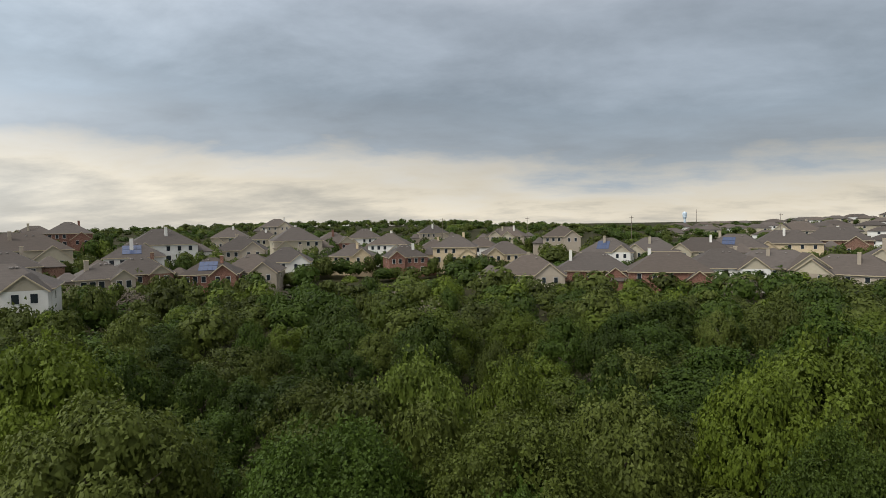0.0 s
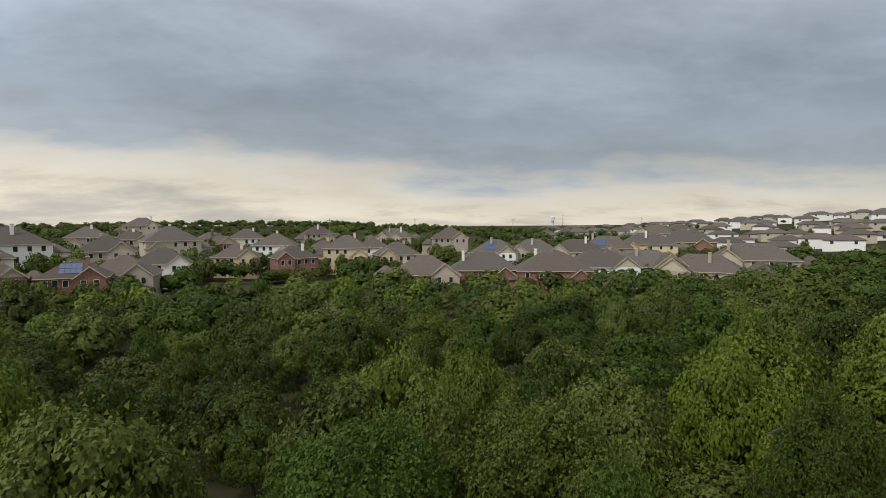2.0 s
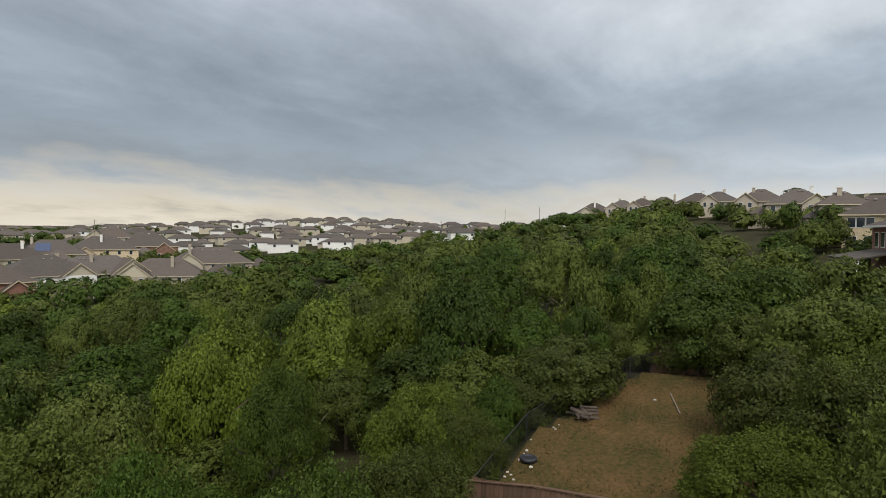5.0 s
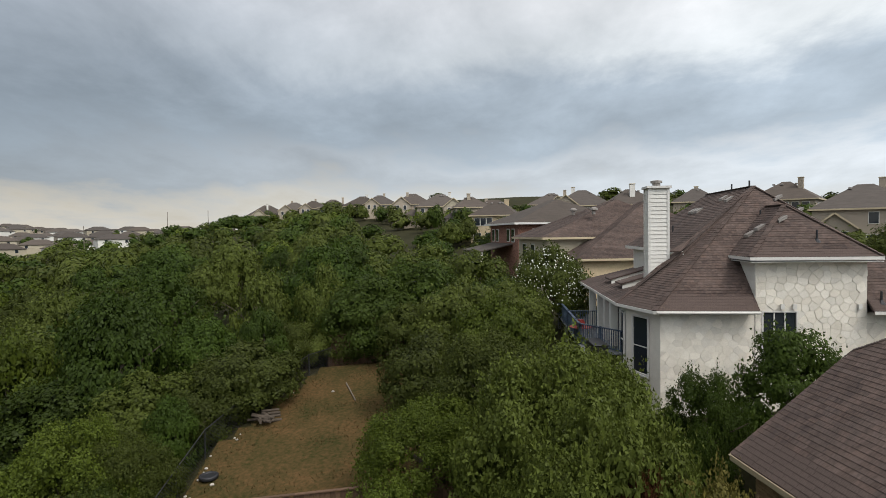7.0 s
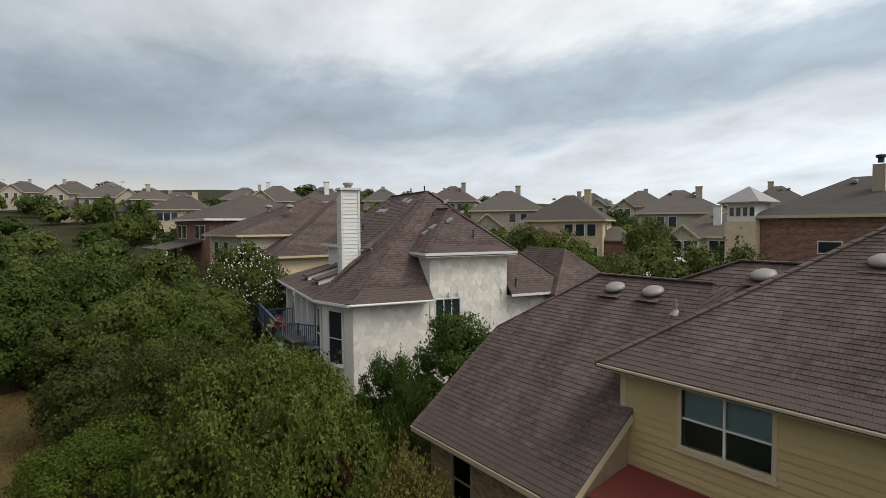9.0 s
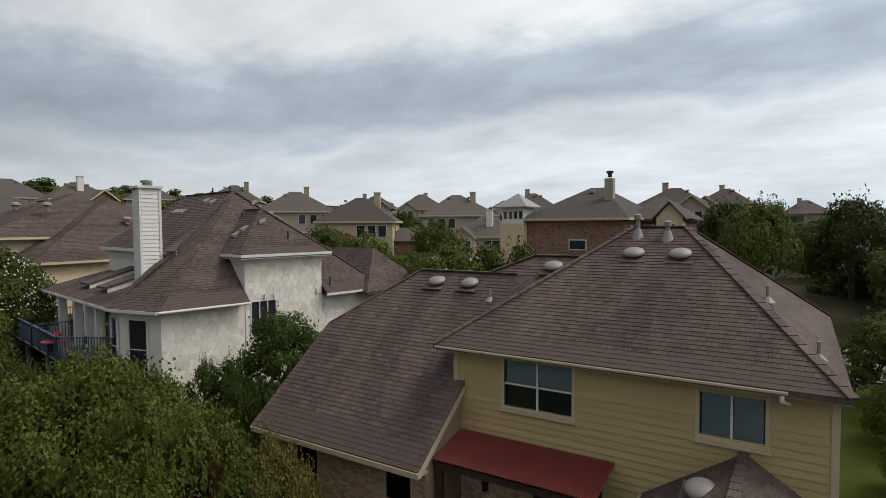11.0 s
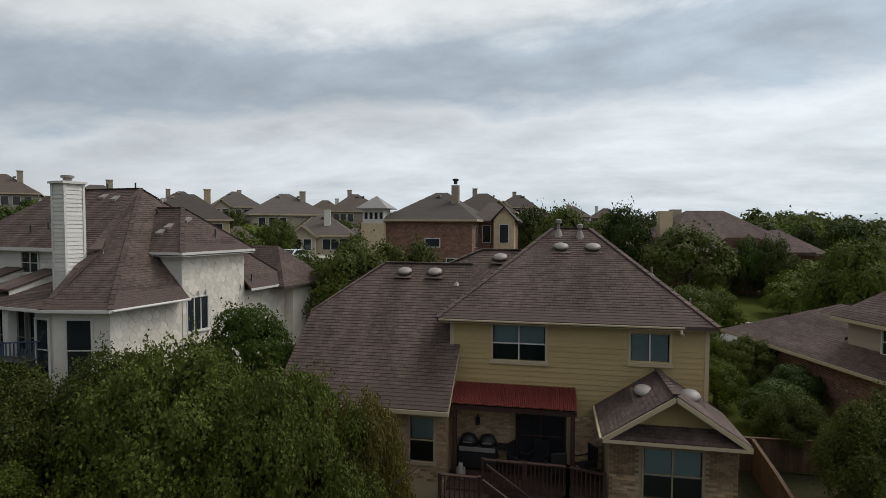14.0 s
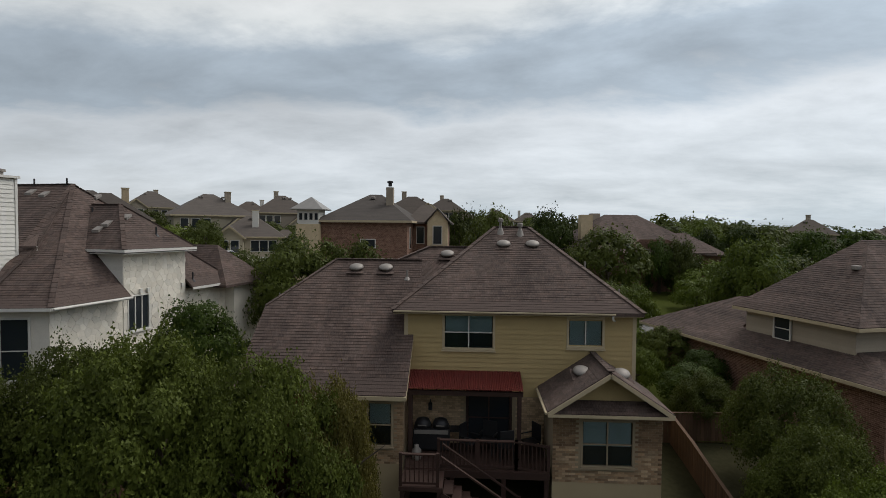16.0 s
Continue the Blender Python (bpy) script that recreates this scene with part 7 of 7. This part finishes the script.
for y in (6.62, 7.62):
    bm = bmesh.new()
    beam(bm, (-6.4, y, 2.88), (-3.9, y, 1.2), 0.1, 0.05)
    part("hand_rail", bm, M["deck"], deck)
    bm = bmesh.new()
    beam(bm, (-6.4, y, 1.65), (-3.6, y, -0.22), 0.05, 0.26)
    part("stringer", bm, M["deck"], deck)
    part("stair_post", boxes((-3.95, -3.85, y - 0.05, y + 0.05, -1.2, 1.25)), M["deck"], deck)
# back wall under the patio cover
pw = part("patio_wall", boxes((-7.78, -5.7, YW - 0.03, YW - 0.005, 1.9, 3.72), (-3.95, -2.84, YW - 0.03, YW - 0.005, 1.9, 3.72), (-5.7, -3.95, YW - 0.03, YW - 0.005, 3.97, 4.1)), M["mortar"], yh)
bricks(pw, -7.78, -2.84, YW - 0.03, 1.96, 3.7, [(-5.75, -3.9, 1.0, 4.0)], M["brick"], 0)
window(yh, pose(-5.6, YW - 0.02, 2.0), 1.5, 1.92, M["deck"], 2, True, 0, 0.1)
gr = thing("grill", (-6.9, 9.5, 1.95), 0, "black gas grill with twin lids under the patio cover", "grill")
part("cabinet", boxes((-0.65, 0.65, -0.28, 0.28, 0.08, 0.82), bevel=0.02), M["black"], gr)
for x in (-0.32, 0.32):
    bm = bmesh.new()
    lathe(bm, (x, 0, 0.82), [(0.29, 0), (0.3, 0.12), (0.22, 0.28), (0.06, 0.34)], 14)
    smooth(part("lid", bm, M["dark_metal"], gr))
    part("lid_handle", boxes((x - 0.15, x + 0.15, -0.34, -0.3, 0.95, 0.98)), M["metal"], gr)
part("side_shelf", boxes((0.66, 1.0, -0.25, 0.25, 0.74, 0.8)), M["black"], gr)
part("control_panel", boxes((-0.6, 0.6, -0.31, -0.285, 0.66, 0.8)), M["metal"], gr)


def patio_chair(x, y, yaw):
    c = thing("patio_chair", (x, y, 1.95), yaw, "dark metal patio chair on the deck", "chair", "patio chairs")
    part("seat", boxes((-0.26, 0.26, -0.26, 0.26, 0.42, 0.46), bevel=0.01), M["black"], c)
    part("backrest", boxes((-0.26, 0.26, 0.24, 0.28, 0.46, 1.05), bevel=0.01), M["black"], c)
    for a, d in ((-1, -1), (1, -1), (-1, 1), (1, 1)):
        part("leg", boxes((a * 0.24 - 0.015, a * 0.24 + 0.015, d * 0.24 - 0.015, d * 0.24 + 0.015, 0, 0.42)), M["dark_metal"], c)
    for a in (-1, 1):
        part("armrest", boxes((a * 0.27 - 0.025, a * 0.27 + 0.025, -0.24, 0.26, 0.64, 0.67)), M["dark_metal"], c)


patio_chair(-5.55, 9.2, 60), patio_chair(-4.9, 9.4, -20), patio_chair(-4.35, 8.9, 200), patio_chair(-3.4, 9.4, -60)
gt = thing("gas_bottle", (-7.35, 8.6, 1.95), 0, "pale grey gas bottle on the deck", "gas bottle")
bm = bmesh.new()
lathe(bm, (0, 0, 0), [(0.14, 0), (0.16, 0.06), (0.16, 0.32), (0.08, 0.42), (0.08, 0.5)], 16)
smooth(part("tank", bm, M["metal"], gt))
wl = thing("wall_lamp", (-7.0, YW - 0.06, 3.2), 0, "dark lantern lamp on the patio wall", "lamp")
part("lantern", boxes((-0.07, 0.07, -0.14, 0.0, 0, 0.26), bevel=0.02), M["dark_metal"], wl)
part("bracket", boxes((-0.02, 0.02, -0.02, 0.03, 0.26, 0.36)), M["dark_metal"], wl)

# ---- flowering tree by the white house ----
ft = tree(-36.5, 9.6, 8.9, 3.0, "oak", label="dark green tree covered in white blossom", group="garden trees")
rng2 = np.random.default_rng(3)
n = 800
d = rng2.normal(size=(n, 3))
d[:, 2] = np.abs(d[:, 2]) * 0.9 - 0.2
d /= np.linalg.norm(d, axis=1)[:, None]
pos = d * np.array([2.6, 2.6, 2.9]) * rng2.uniform(0.82, 1.04, (n, 1))
pos[:, 2] += 8.9 - gz(-36.5, 9.6) - 3.1
bm = bmesh.new()
for p in pos:
    s_ = 0.055 * rng2.uniform(0.6, 1.3)
    c = V(p)
    vs = [bm.verts.new(c + V(q) * s_) for q in ((1, 0, 0), (-1, 0, 0), (0, 1, 0), (0, -1, 0), (0, 0, 1), (0, 0, -1))]
    for f in ((0, 2, 4), (2, 1, 4), (1, 3, 4), (3, 0, 4), (2, 0, 5), (1, 2, 5), (3, 1, 5), (0, 3, 5)):
        bm.faces.new([vs[i] for i in f])
tagged(part("blossom", bm, M["flower"], ft, "white blossom"), kind="stuff")


# ---- poles, towers and cars far off ----
def pole(x, y, h, r=0.14, arm=True):
    z = gz(x, y)
    p = thing("utility_pole", (x, y, z), 20, "grey wooden utility pole over the trees", "utility pole", "utility poles")
    bm = bmesh.new()
    tube(bm, (0, 0, -1), (0, 0, h), r, r * 0.7)
    part("shaft", bm, M["dead"], p)
    if arm:
        part("crossarm", boxes((-1.1, 1.1, -0.06, 0.06, h - 0.9, h - 0.75)), M["dead"], p)
        for a in (-1, 0, 1):
            part("insulator", boxes((a * 0.95 - 0.05, a * 0.95 + 0.05, -0.05, 0.05, h - 0.75, h - 0.55)), M["metal"], p)


for x, y, h in ((4, -262, 17), (-36, -268, 17), (-86, -272, 17), (-150, -262, 19), (-216, -150, 13), (-236, -128, 13), (-258, -104, 14), (-275, -92, 13)):
    pole(x, y, h)
wt = thing("water_tower", (-830, -2150, gz(-830, -2150)), 0, "pale blue water tower on the horizon", "water tower")
bm = bmesh.new()
lathe(bm, (0, 0, 0), [(4, 0), (4, 14), (7, 20), (8, 36), (6, 40), (1, 42)], 20)
part("tank", bm, M["tower_blue"], wt)
mast = thing("radio_mast", (-845, -2080, gz(-845, -2080)), 0, "thin radio mast on the horizon", "mast")
bm = bmesh.new()
tube(bm, (0, 0, 0), (0, 0, 48), 1.1, 0.5, 6)
part("shaft", bm, M["dead"], mast)


def car(x, y, z, yaw, mat, label):
    c = thing("car", (x, y, z), yaw, label, "car")
    bm = bmesh.new()
    prof = [(-2.2, 0.35), (-2.2, 0.85), (-1.9, 0.95), (-1.2, 1.0), (-0.6, 1.5), (1.0, 1.52), (1.8, 1.0), (2.2, 0.9), (2.25, 0.35)]
    l_, r_ = [bm.verts.new((px, -0.85, pz)) for px, pz in prof], [bm.verts.new((px, 0.85, pz)) for px, pz in prof]
    bm.faces.new(l_), bm.faces.new(r_[::-1])
    for i in range(len(prof)):
        j = (i + 1) % len(prof)
        bm.faces.new((l_[j], l_[i], r_[i], r_[j]))
    bmesh.ops.recalc_face_normals(bm, faces=bm.faces)
    bmesh.ops.bevel(bm, geom=list(bm.edges), offset=0.05, segments=2, affect="EDGES")
    part("body", bm, mat, c)
    for s_ in (-0.87, 0.87):
        bm = bmesh.new()
        bm.faces.new([bm.verts.new((px, s_, pz)) for px, pz in ((-1.0, 1.05), (1.6, 1.05), (0.95, 1.44), (-0.55, 1.44))])
        part("side_window", bm, M["glass"], c)
        for px in (-1.4, 1.4):
            bm = bmesh.new()
            tube(bm, (px, s_ * 0.86, 0.33), (px, s_ * 1.02, 0.33), 0.33, seg=16)
            w = part("wheel", bm, M["black"], c)
            bm = bmesh.new()
            tube(bm, (px, s_ * 1.0, 0.33), (px, s_ * 1.04, 0.33), 0.2, seg=12)
            part("rim", bm, M["metal"], w)
    bm = bmesh.new()
    bm.faces.new([bm.verts.new(p) for p in ((-1.17, -0.7, 1.04), (-1.17, 0.7, 1.04), (-0.66, 0.65, 1.47), (-0.66, -0.65, 1.47))])
    part("windscreen", bm, M["glass"], c)


car(-33.5, 50.0, gz(-33.5, 50.0) + 0.15, 80, M["car_white"], "white car parked on the driveway")
car(76, -190, gz(76, -190) + 0.6, 65, M["car_dark"], "dark car parked by the kerb")
car(84, -171, gz(84, -171) + 0.6, 65, M["car_white"], "pale car parked by the kerb")
